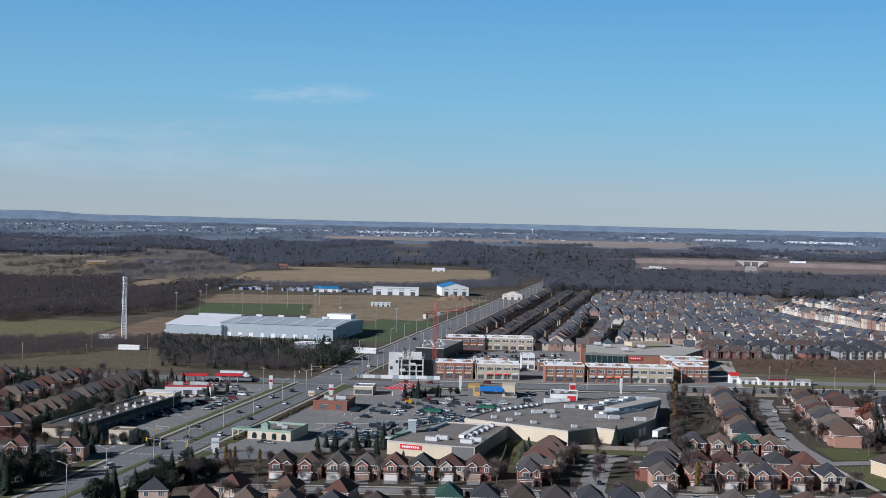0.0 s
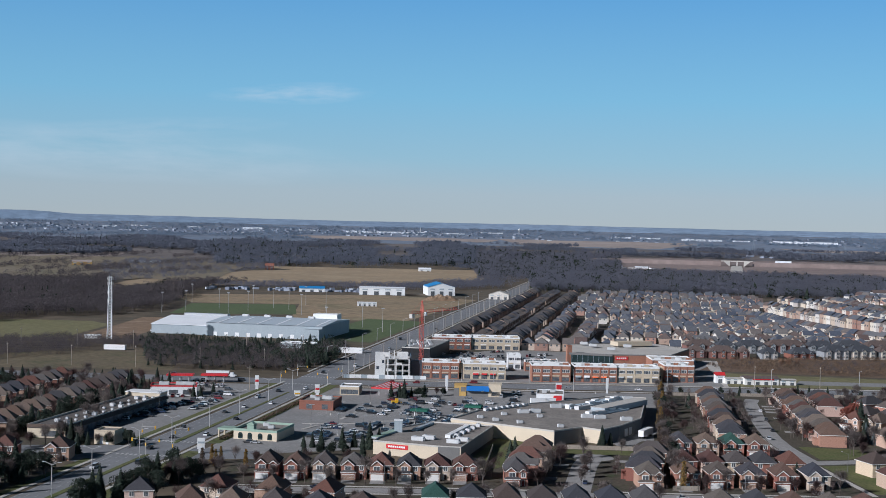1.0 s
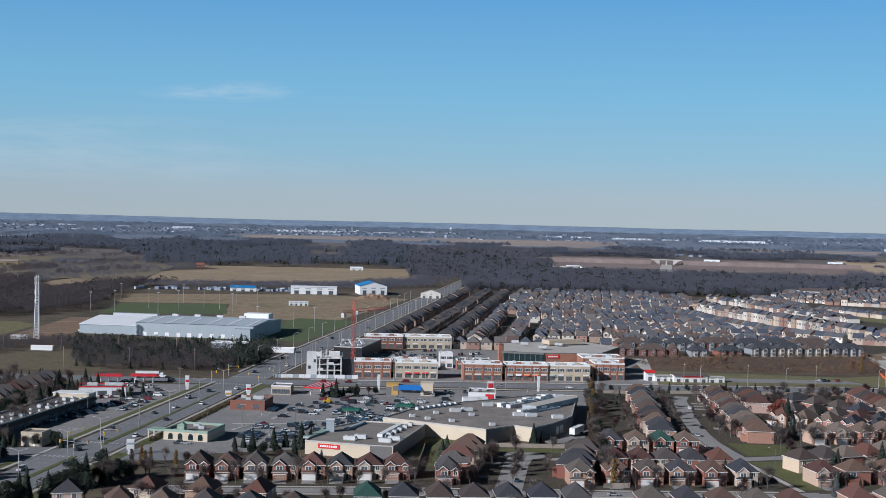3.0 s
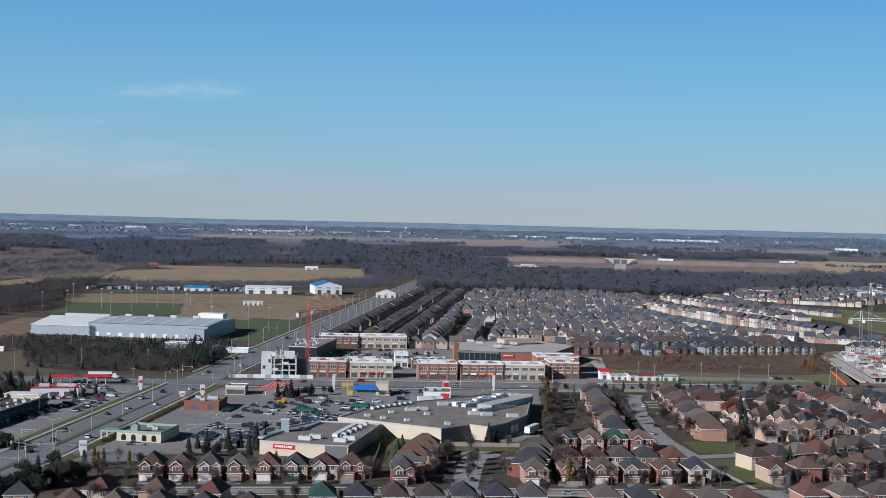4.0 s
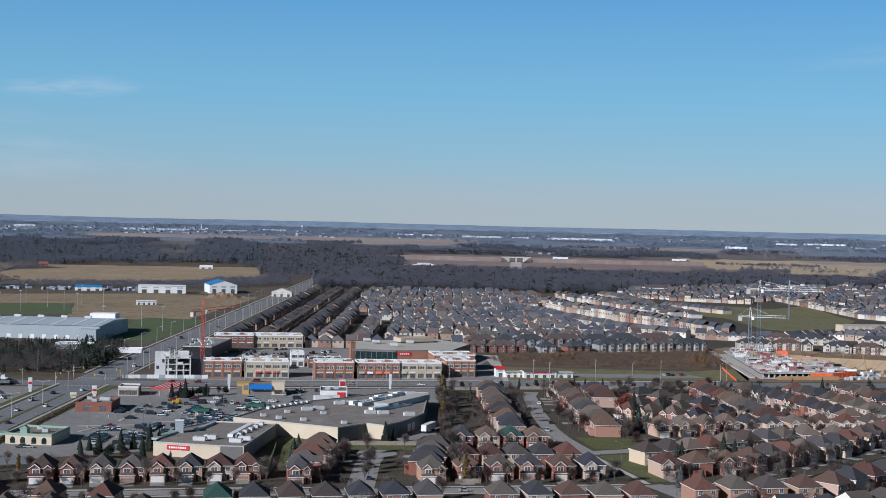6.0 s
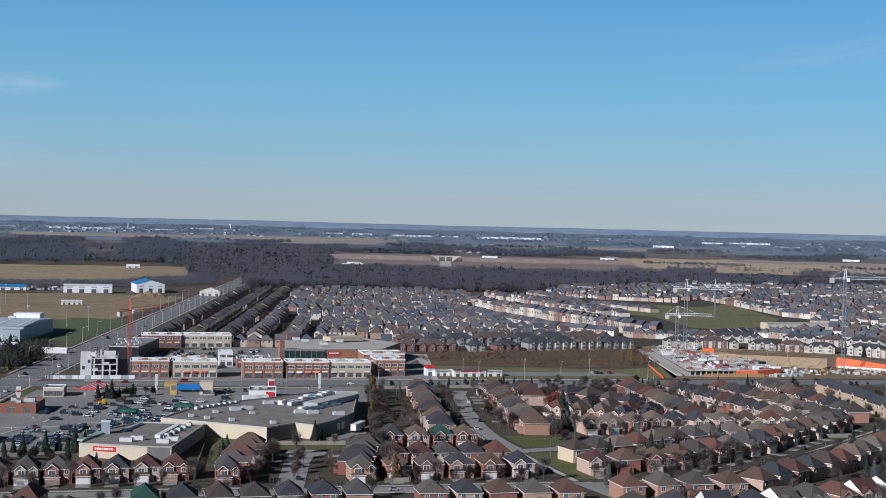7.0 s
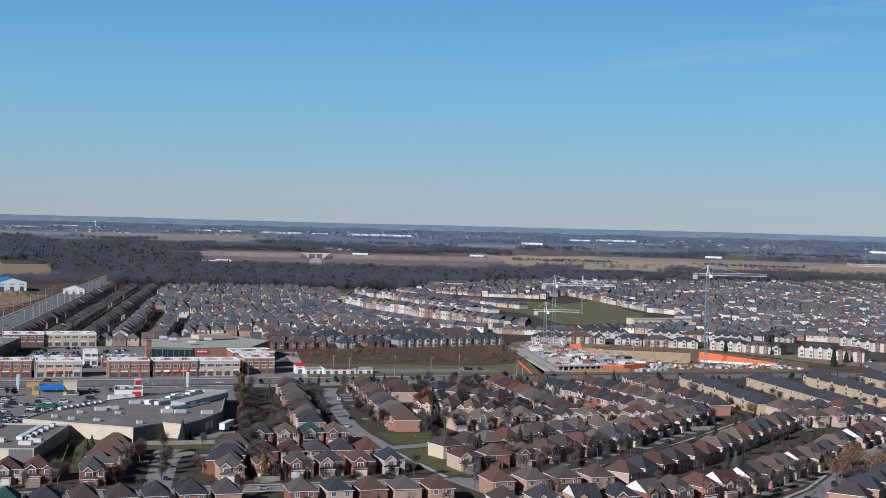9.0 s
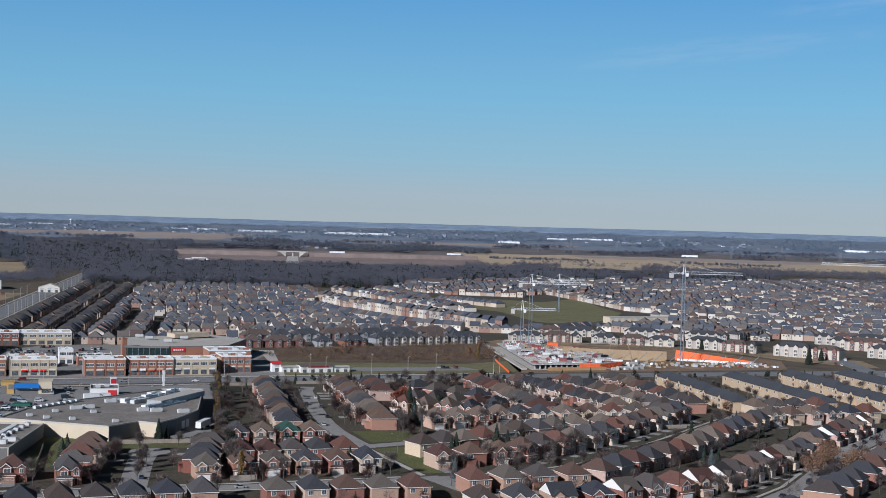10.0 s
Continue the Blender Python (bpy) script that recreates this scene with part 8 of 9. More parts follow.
for i in range(16):
    w, h = srng.uniform(1.5, 4.5), srng.uniform(1.0, 2.4)
    solo("pallet", Shape().box(-w / 2, -1, 0, w / 2, 1, h).box(-w / 2 + 0.2, -0.8, h, w / 2 - 0.2, 0.8, h + 0.3).mesh("materials", srng.choice((m_white, m_membrane, m_deck, m_metal))),
         "pallet loaded with pale building materials", "pallet", pose(424 + i * 1.6, 858 + i * 0.35 + srng.uniform(-1.5, 1.5), 0.06, 0, 0, srng.uniform(-20, 20)), "materials on the building site")
for i in range(9):
    cabin = thing("site_cabin", "white steel site cabin behind the deck", "cabin", pose(421 + i * 4.9, 1060 + srng.uniform(-7, 7), 0.06, 0, 0, srng.uniform(-30, 30)), group="site cabins")
    part("body", Shape().box(-2.1, -1.2, 0.15, 2.1, 1.2, 2.6).mesh("cabin_body", m_white if i % 3 else m_steelblue), cabin)
    part("roof", Shape().box(-2.2, -1.3, 2.6, 2.2, 1.3, 2.75).mesh("cabin_roof", m_membrane), cabin)
    part("window", slab(1.2, 0.08, 0.9, m_glass), cabin, at=pose(-0.6, -1.2, 1.2))
    part("door", slab(0.9, 0.08, 2.0, m_grey_wall), cabin, at=pose(1.1, -1.2, 0.2))
pump = thing("concrete_pump", "yellow concrete pump with a folded boom", "machine", pose(455, 890, 0.06, 0, 0, 20))
part("truck", Shape().box(-5, -1.3, 0.5, 5, 1.3, 2.2).box(3.5, -1.3, 2.2, 5, 1.3, 3.3).mesh("truck", m_white), pump)
bm_ = Shape().tube((0, 0, 2.2), (-6, 0, 18), 0.35, 0.25).tube((-6, 0, 18), (-22, 0, 20), 0.25, 0.2).tube((-22, 0, 20), (-24, 0, 12), 0.2, 0.15)
part("boom", bm_.mesh("boom", m_shore), pump, "pale yellow folding boom")

# ---- bridge and far buildings ----
bx, by = polar(12.75, 3080)
bridge = thing("overpass", "white concrete overpass with wing walls in an embankment", "bridge", pose(bx, by, rise(3080), 0, 0, -12.75))
part("deck", Shape().box(-34, 0, 10.2, 34, 12, 11.8).mesh("deck", m_membrane), bridge)
part("wing_wall", Shape().add([(-30, -6, 11), (-15, -24, 0), (-15, 0, 11), (-15, 0, 0)], [(0, 1, 2), (1, 3, 2), (0, 2, 3)]).mesh("wing_wall", m_membrane), bridge)
part("wing_wall", Shape().add([(30, -6, 11), (15, -24, 0), (15, 0, 11), (15, 0, 0)], [(0, 2, 1), (1, 2, 3), (0, 3, 2)]).mesh("wing_wall", m_membrane), bridge)
part("pier", Shape().box(-1.5, 2, 0, 1.5, 10, 11).mesh("pier", m_concrete), bridge)
emb = Shape().box(-330, 1, 0, -34, 11, 10).box(34, 1, 0, 420, 11, 10)
part("embankment", emb.mesh("embankment", m_brownf), bridge, "long brown earth embankment")
land("roadway", 12.42, 13.08, 2690, 3076, m_membrane, "pale unfinished roadway under the overpass", 2, 17, (0.12, -0.12))


# white cladding with a bluish haze put into its colour
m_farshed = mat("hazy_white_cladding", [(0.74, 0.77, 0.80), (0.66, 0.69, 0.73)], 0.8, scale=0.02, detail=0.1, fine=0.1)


def far_shed(az, d, w, h, material, label, depth=25):
    x, y = polar(az, d)
    t = thing("warehouse", label, "warehouse", pose(x, y, rise(d) - 0.5, 0, 0, -az), group="distant warehouses")
    part("wall", Shape().box(-w / 2, -depth / 2, 0, w / 2, depth / 2, h).mesh("wall", material), t)
    part("roof", Shape().box(-w / 2 - 0.5, -depth / 2 - 0.5, h, w / 2 + 0.5, depth / 2 + 0.5, h + 0.6).mesh("roof", m_farshed), t)
    s = Shape()
    for i in range(int(w / 14)):
        s.box(-w / 2 + 5 + i * 14, -depth / 2 - 0.3, 0.5, -w / 2 + 11 + i * 14, -depth / 2, h * 0.4)
    if s.v:
        tagged(part("loading_door", s.mesh("doors", m_steelblue), t), kind="stuff")


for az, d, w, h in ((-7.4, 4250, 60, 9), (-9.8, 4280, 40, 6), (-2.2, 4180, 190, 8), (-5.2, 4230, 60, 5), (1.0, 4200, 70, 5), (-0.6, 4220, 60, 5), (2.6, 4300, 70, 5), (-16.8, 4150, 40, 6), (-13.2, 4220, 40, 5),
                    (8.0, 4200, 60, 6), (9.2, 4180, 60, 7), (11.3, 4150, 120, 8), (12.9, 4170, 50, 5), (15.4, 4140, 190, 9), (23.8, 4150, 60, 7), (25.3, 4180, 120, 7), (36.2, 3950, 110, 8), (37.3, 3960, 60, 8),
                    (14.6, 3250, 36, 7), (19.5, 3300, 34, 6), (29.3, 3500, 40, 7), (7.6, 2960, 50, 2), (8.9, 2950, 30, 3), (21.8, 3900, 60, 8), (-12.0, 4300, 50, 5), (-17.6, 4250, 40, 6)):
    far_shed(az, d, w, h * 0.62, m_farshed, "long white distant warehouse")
town = Shape().box(-0.5, -0.5, 0, 0.5, 0.5, 1)
trng = random.Random(77)


def town_lots(n, az0, az1, d0, d1, lo, hi):
    out = []
    for _ in range(n):
        az, d = trng.uniform(az0, az1), trng.uniform(d0, d1)
        x, y = polar(az, d)
        out.append((x, y, rise(d), trng.uniform(0, 3), trng.uniform(lo, hi), trng.uniform(2, 4.5)))
    return out


# low-contrast blue-greys paint the haze in front of the far houses
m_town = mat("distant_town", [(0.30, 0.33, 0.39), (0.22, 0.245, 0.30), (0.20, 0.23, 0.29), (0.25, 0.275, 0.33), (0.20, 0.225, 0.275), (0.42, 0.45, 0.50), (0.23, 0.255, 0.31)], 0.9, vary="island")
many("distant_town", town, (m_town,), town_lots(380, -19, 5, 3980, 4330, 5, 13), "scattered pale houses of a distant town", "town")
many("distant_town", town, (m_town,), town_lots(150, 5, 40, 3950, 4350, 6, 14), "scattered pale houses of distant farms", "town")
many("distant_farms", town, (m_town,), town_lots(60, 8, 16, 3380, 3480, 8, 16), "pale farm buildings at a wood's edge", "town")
many("farm_clutter", town, (m_town,), [(x, y, 0.0, trng.uniform(0, 3), trng.uniform(3, 8), trng.uniform(2, 4)) for x, y in [(trng.uniform(-300, -60), trng.uniform(1845, 1880)) for _ in range(70)]],
     "vehicles and containers in a contractor's yard", "yard")
many("bright_roadworks", town, (m_white,), [(*polar(trng.uniform(5.6, 9.6), trng.uniform(2900, 2925)), 5.0, trng.uniform(0, 3), trng.uniform(4, 14), trng.uniform(2, 5)) for _ in range(50)], "white piles and roadworks before the wood", "roadworks")

wx, wy = polar(3.75, 4300)
tower = thing("water_tower", "white water tower on the horizon", "water tower", pose(wx, wy, rise(4300)) @ Matrix.Scale(0.42, 4))
part("stem", Shape().tube((0, 0, 0), (0, 0, 30), 3.0, 2.2, 10).mesh("stem", m_white), tower)
part("tank", Shape().tube((0, 0, 28), (0, 0, 33), 3.5, 9.5, 14).tube((0, 0, 33), (0, 0, 39), 9.5, 9.0, 14).tube((0, 0, 39), (0, 0, 42), 9.0, 2.5, 14).mesh("tank", m_white), tower)
wx, wy = polar(-0.4, 4250)
stack = thing("chimney_stack", "pale factory chimney on the horizon", "chimney", pose(wx, wy, rise(4250)) @ Matrix.Scale(0.5, 4))
part("shaft", Shape().tube((0, 0, 0), (0, 0, 32), 2.6, 2.0, 10).mesh("shaft", m_white), stack)


def pylon(az, d, h=45.0):
    x, y = polar(az, d)
    t = thing("pylon", "grey lattice power pylon far off", "pylon", pose(x, y, rise(d), 0, 0, -az), group="power pylons")
    s = Shape()
    for a, b in cor:
        s.tube((a * 4, b * 4, 0), (a * 0.8, b * 0.8, h), 0.22, 0.16, 4)
    for k in range(8):
        s.tube((-4 + 3.2 * k / 8, -4 + 3.2 * k / 8, h * k / 8), (4 - 3.2 * (k + 1) / 8, -4 + 3.2 * (k + 1) / 8, h * (k + 1) / 8), 0.12, None, 4)
        s.tube((4 - 3.2 * k / 8, -4 + 3.2 * k / 8, h * k / 8), (-4 + 3.2 * (k + 1) / 8, -4 + 3.2 * (k + 1) / 8, h * (k + 1) / 8), 0.12, None, 4)
    part("tower", s.mesh("pylon", m_crane_grey), t)
    part("crossarm", Shape().box(-7, -0.2, h * 0.72, 7, 0.2, h * 0.73).box(-5.5, -0.2, h * 0.86, 5.5, 0.2, h * 0.87).mesh("crossarm", m_crane_grey), t)


for az, d in ((23.0, 3450), (24.4, 3480), (26.3, 3500), (28.2, 3500), (31.0, 3450), (33.0, 3450), (35.3, 3400), (11.0, 3600), (13.4, 3600), (-8.9, 3300), (-8.4, 3320), (-11.8, 3300), (-5.2, 3350), (17.0, 3500)):
    pylon(az, d, 34)


# ---- lamps, signals, signs and fences ----
def street_lamp(arms=2, h=11.5, steel=m_pole, k=1.0):
    t = thing("street_lamp", "grey street lamp with two long arms" if arms == 2 else "grey street lamp with one arm", "street lamp", group="street lamps")
    part("pole", Shape().tube((0, 0, 0), (0, 0, h), 0.22 * k, 0.13 * k, 7).mesh("pole", steel), t)
    arm = Shape().tube((0, 0, h - 0.3), (2.6, 0, h + 0.7), 0.10 * k, 0.08 * k, 5).mesh("arm", steel)
    head = Shape().box(2.4, -0.22 * k, h + 0.58, 2.4 + 1.2 * k, 0.22 * k, h + 0.82).mesh("lamp_head", m_metal)
    for k in range(arms):
        part("arm", arm, t, at=pose(0, 0, 0, 0, 0, 180 * k))
        part("lamp_head", head, t, at=pose(0, 0, 0, 0, 0, 180 * k))
    return t


m_lamp = mat("dull_lamp_post", [(0.16, 0.155, 0.15)], 0.7, detail=0.1)
LAMP2, LAMP1, LAMP0 = street_lamp(2), street_lamp(1), street_lamp(1, 7.5, m_lamp, 0.5)
LAMP2.matrix_basis = pose(*road_at(-365, -9.8), 0.2, 0, 0, A_TURN)
for s in (-331, -284, -247, -197, -151, -100, -52):
    copy_thing(LAMP2, pose(*road_at(s, -9.8), 0.2, 0, 0, A_TURN + rng.uniform(-3, 3)))
LAMP1.matrix_basis = pose(*road_at(30, 4), 0.1, 0, 0, A_TURN + 180)
for s in range(75, 900, 55):
    copy_thing(LAMP1, pose(*road_at(s, 4), 0.1, 0, 0, A_TURN + 180))
    copy_thing(LAMP1, pose(*road_at(s + 25, -27.5), 0.1, 0, 0, A_TURN))
for x, y, a in ((-20, 846, -90), (22, 846, -90), (64, 846, -90), (110, 846, -90), (150, 846, -90), (215, 846, -90), (270, 846, -90), (330, 846, -90), (40, 812, 90), (88, 812, 90),
                (268, 546, 0), (175, 560, 180), (300, 552, 140), (178, 640, 180), (66, 540, 180), (384, 500, 140), (-15, 511, 90), (120, 506, 90), (240, 520, 110)):
    copy_thing(LAMP1 if y > 600 and x < 400 and y > 800 else LAMP0, pose(x, y, 0.1, 0, 0, a))
LAMP0.matrix_basis = pose(96, 507, 0.1, 0, 0, 90)
lot_lamp = thing("parking_lamp", "tall slender car park lamp", "lamp", group="car park lamps")
part("base", Shape().tube((0, 0, 0), (0, 0, 0.9), 0.35, None, 8).mesh("base", m_concrete), lot_lamp)
part("pole", Shape().tube((0, 0, 0.9), (0, 0, 10), 0.09, 0.06, 6).mesh("pole", m_lamp), lot_lamp)
part("lamp_head", Shape().box(-1.4, -0.2, 10, -0.3, 0.2, 10.2).box(0.3, -0.2, 10, 1.4, 0.2, 10.2).box(-0.3, -0.06, 10, 0.3, 0.06, 10.15).mesh("lamp_head", m_metal), lot_lamp)
spots = [(-55, 655), (-30, 660), (-5, 665), (-48, 690), (-20, 700), (8, 705), (30, 720), (-30, 735), (0, 745), (55, 735), (-70, 640), (-40, 625), (-20, 653), (100, 800), (-135, 690), (-128, 720)]
lot_lamp.matrix_basis = pose(*spots[0], 0.05)
for x, y in spots[1:]:
    copy_thing(lot_lamp, pose(x, y, 0.05, 0, 0, rng.uniform(0, 90)))
pitch_lamp = thing("floodlight", "tall thin sports field floodlight mast", "floodlight", group="floodlights")
part("pole", Shape().tube((0, 0, 0), (0, 0, 21), 0.22, 0.14, 6).mesh("pole", m_pole), pitch_lamp)
part("lamp_head", Shape().box(-1.3, -0.2, 20.4, 1.3, 0.2, 21.2).mesh("lamp_head", m_metal), pitch_lamp)
fl = [(-270, 1385), (-252, 1420), (-225, 1470), (-205, 1400), (-190, 1440), (-170, 1500), (-130, 1400), (-150, 1470), (-270, 1560), (-140, 1560), (-90, 1210), (-60, 1250), (-40, 1210), (-200, 1560), (-110, 1470)]
pitch_lamp.matrix_basis = pose(*fl[0], 0.05)
for x, y in fl[1:]:
    copy_thing(pitch_lamp, pose(x, y, 0.05))

util = thing("utility_pole", "wooden utility pole with crossarms", "utility pole", group="utility poles")
part("pole", Shape().tube((0, 0, 0), (0, 0, 14), 0.22, 0.15, 6).mesh("pole", m_fence), util)
part("crossarm", Shape().box(-1.5, -0.1, 12.8, 1.5, 0.1, 13.0).mesh("crossarm", m_fence), util)
part("insulator", Shape().tube((-1.3, 0, 13), (-1.3, 0, 13.4), 0.1).mesh("insulator", m_white), util)
first = True
for s in range(-60, 1400, 45):
    if s == -15:
        continue
    m = pose(*road_at(s, 8 if s > 0 else -33), 0.05, 0, 0, A_TURN)
    if first:
        util.matrix_basis, first = m, False
    else:
        copy_thing(util, m)
for x in range(-400, -80, 42):
    copy_thing(util, pose(x, 888 - (x + 80) * 0.02, 0.05, 0, 0, 90))
    copy_thing(util, pose(x + 15, 1000 - (x + 80) * 0.05, 0.05, 0, 0, 90))
for x in (205, 246, 290, 335):
    copy_thing(util, pose(x, 848, 0.05, 0, 0, 90))
wires = Shape()
for x in range(-400, -122, 42):
    for dz in (12.9, 11.4):
        a, b = Vector((x, 888 - (x + 80) * 0.02, dz)), Vector((x + 42, 888 - (x + 38) * 0.02, dz))
        mid = (a + b) / 2 - Vector((0, 0, 0.7))
        wires.tube(a, mid, 0.035, None, 3).tube(mid, b, 0.035, None, 3)
solo("power_lines", wires.mesh("power_lines", m_black), "thin overhead power lines between poles", "wires", kind="stuff")


def signal(x, y, turn):
    t = thing("traffic_light", "traffic light on a long mast arm", "traffic light", pose(x, y, 0.1, 0, 0, turn), group="traffic lights")
    part("pole", Shape().tube((0, 0, 0), (0, 0, 7.5), 0.18, 0.14, 6).mesh("pole", m_pole), t)
    part("arm", Shape().tube((0, 0, 6.2), (7, 0, 6.6), 0.12, 0.08, 5).mesh("arm", m_pole), t)
    hd = Shape().box(-0.28, -0.2, -0.7, 0.28, 0.2, 0.7, 0)
    for z in (-0.42, 0, 0.42):
        hd.tube((0, -0.2, z), (0, -0.32, z), 0.14, None, 8, 1)
    hm = hd.mesh("signal_head", m_rail, m_black)
    part("signal_head", hm, t, "yellow signal head", pose(6.6, 0, 6.2))
    part("signal_head", hm, t, "yellow signal head", pose(0.3, -0.3, 4.4))


for s, o, a in ((-277, 2, 170), (-277, -9.8, 170), (-243, -25, -10), (-243, -9.8, -10), (-20, 3, 170), (18, -26, -10), (-20, -26, 80), (18, 3, 260)):
    signal(*road_at(s, o), a + A_TURN)


def pylon_sign(x, y, w, h, panels, label):
    t = thing("pylon_sign", label, "sign", pose(x, y, 0.05, 0, 0, 8))
    part("post", Shape().box(-w * 0.35, -0.2, 0, w * 0.35, 0.2, h * 0.3).mesh("post", m_white), t)
    part("frame", Shape().box(-w / 2, -0.3, h * 0.28, w / 2, 0.3, h).mesh("frame", m_white), t)
    for i, mt in enumerate(panels):
        z = h * 0.32 + (h * 0.64) * i / len(panels)
        part("panel", slab(w * 0.86, 0.1, h * 0.5 / len(panels), mt), t, at=pose(0, -0.3, z))


pylon_sign(-94, 572, 3.2, 6.4, (m_white, m_trim, m_steelblue, m_white), "white pylon sign with several panels")
pylon_sign(-61, 763, 2.6, 6.6, (m_trim, m_redpaint, m_white), "white pylon sign beside the car park")
pylon_sign(-98, 788, 2.3, 8.0, (m_white, m_redpaint, m_white), "white and red petrol station sign")
pylon_sign(78, 800, 3.6, 6.0, (m_redpaint,), "red sign board on a white post")
pylon_sign(107, 804, 1.6, 9.0, (m_white,), "tall narrow white sign")
pylon_sign(-72, 762, 3.6, 3.0, (m_rail, m_white), "low yellow and white sign")
pylon_sign(12, 800, 1.6, 9.0, (m_white,), "tall narrow white sign")


def fence(a, b, h=1.9, label="weathered wooden board fence"):
    ln = math.hypot(b[0] - a[0], b[1] - a[1])
    t = thing("fence", label, "fence", pose(a[0], a[1], 0.03, 0, 0, math.degrees(math.atan2(b[1] - a[1], b[0] - a[0]))), group="fences")
    s = Shape()
    k = 0.0
    while k < ln:
        s.box(k, -0.03, 0.05, min(k + 0.95, ln), 0.03, h + rng.uniform(-0.04, 0.04))
        k += 1.0
    for i in range(int(ln / 2.5) + 1):
        s.box(i * 2.5 - 0.07, -0.09, 0, i * 2.5 + 0.07, 0.09, h + 0.15)
    tagged(part("boarding", s.mesh("boarding", m_fence), t), kind="stuff")


for a, b in (((60, 602), (104, 600)), ((104, 512), (94, 512)), ((112, 606), (104, 512)), ((-64, 538), (24, 541)), ((24, 541), (30, 600)), 
             ((140, 800), (166, 800)), ((186, 803), (300, 805)), ((212.5, 760), (205, 694)), ((230, 505), (300, 560)), ((300, 560), (370, 610)),
             ((180, 459), (262, 470)), ((262, 470), (360, 548)), ((210, 548), (280, 585)), ((110, 540), (152, 540)), ((105, 458), (150, 458)), ((0, 458), (78, 458)), ((-70, 465), (-20, 464)),
             ((268, 760), (262, 650)), ((333, 760), (340, 650)), ((364, 760), (362, 650)), ((-200, 600), (-208, 800)), ((-235, 620), (-244, 800)), ((300, 648), (350, 648)), ((220, 606), (340, 604))):
    fence(a, b)

hedge = Shape()
hr = random.Random(3)
for i in range(2600):
    s = hr.uniform(-232, -96)
    x, y = road_at(s, hr.uniform(6.4, 8.6))
    z = hr.uniform(0.1, 1.2)
    a = hr.uniform(0, 6.28)
    hedge.add([(x - 0.25 * math.cos(a), y - 0.25 * math.sin(a), z), (x + 0.25 * math.cos(a), y + 0.25 * math.sin(a), z), (x + hr.uniform(-.2, .2), y, z + 0.5)], [(0, 1, 2)])
solo("hedge", hedge.mesh("hedge", m_hedge), "clipped brown winter hedge along the car park", "hedge", kind="stuff")
reeds = []
for _ in range(3600):
    x, y = hr.uniform(190, 405), hr.uniform(918, 1072)
    if inside(x, y, [(190, 945), (325, 918), (372, 930), (405, 1068), (225, 1028)]) and noise.noise(Vector((x, y, 0)) * 0.03) > -0.25:
        reeds.append((x, y, 0.0, hr.uniform(0, 6.28), hr.uniform(2.6, 4.5), hr.uniform(1.6, 3.6)))
m_reedb = mat("reed_stalks", [(0.17, 0.115, 0.078), (0.13, 0.09, 0.065), (0.21, 0.14, 0.085), (0.10, 0.075, 0.058)], 0.95, vary="island")
many("reeds", WT_A, (m_reedb,), reeds, "tall brown reeds and bare bushes", "reeds")
bush = []
for _ in range(500):
    x, y = hr.uniform(424, 600), hr.uniform(930, 1060)
    if inside(x, y, [(420, 1045), (560, 985), (600, 900), (640, 850), (660, 900), (600, 1010), (430, 1080)]):
        bush.append((x, y, 0.0, hr.uniform(0, 6.28), hr.uniform(1.5, 3.0), hr.uniform(0.8, 2.0)))
pond = [(190, 945), (325, 918), (372, 930), (405, 1068), (225, 1028)]
thick = [(x, y, 0.0, hr.uniform(0, 6.28), h, h * hr.uniform(0.8, 1.1)) for x, y, h in [(hr.uniform(190, 405), hr.uniform(930, 1066), hr.uniform(3.0, 6.5)) for _ in range(420)]
         if inside(x, y, pond) and noise.noise(Vector((x, y, 5)) * 0.025) > -0.05]
many("bushes", WT_N, (m_scrub,), thick, "bare purple-brown bushes among the reeds", "bushes")
for x, y in ((262, 985), (270, 990), (255, 978), (385, 1020), (392, 1035)):
    put_tree("rust", x, y, 0.55)
many("rough_grass", WT_B, (m_reedb,), bush, "tufts of dead weeds beside the site", "weeds")
for x, y, k, s in ((352, 935, "gold", 1.1), (348, 940, "rust", 0.8), (365, 945, "rust", 0.7), (600, 1000, "pine", 1.4), (598, 880, "pine", 1.2), (575, 1000, "pine", 1.0), (626, 905, "pine", 1.5), (655, 820, "pine", 1.4)):
    put_tree(k, x, y, s)


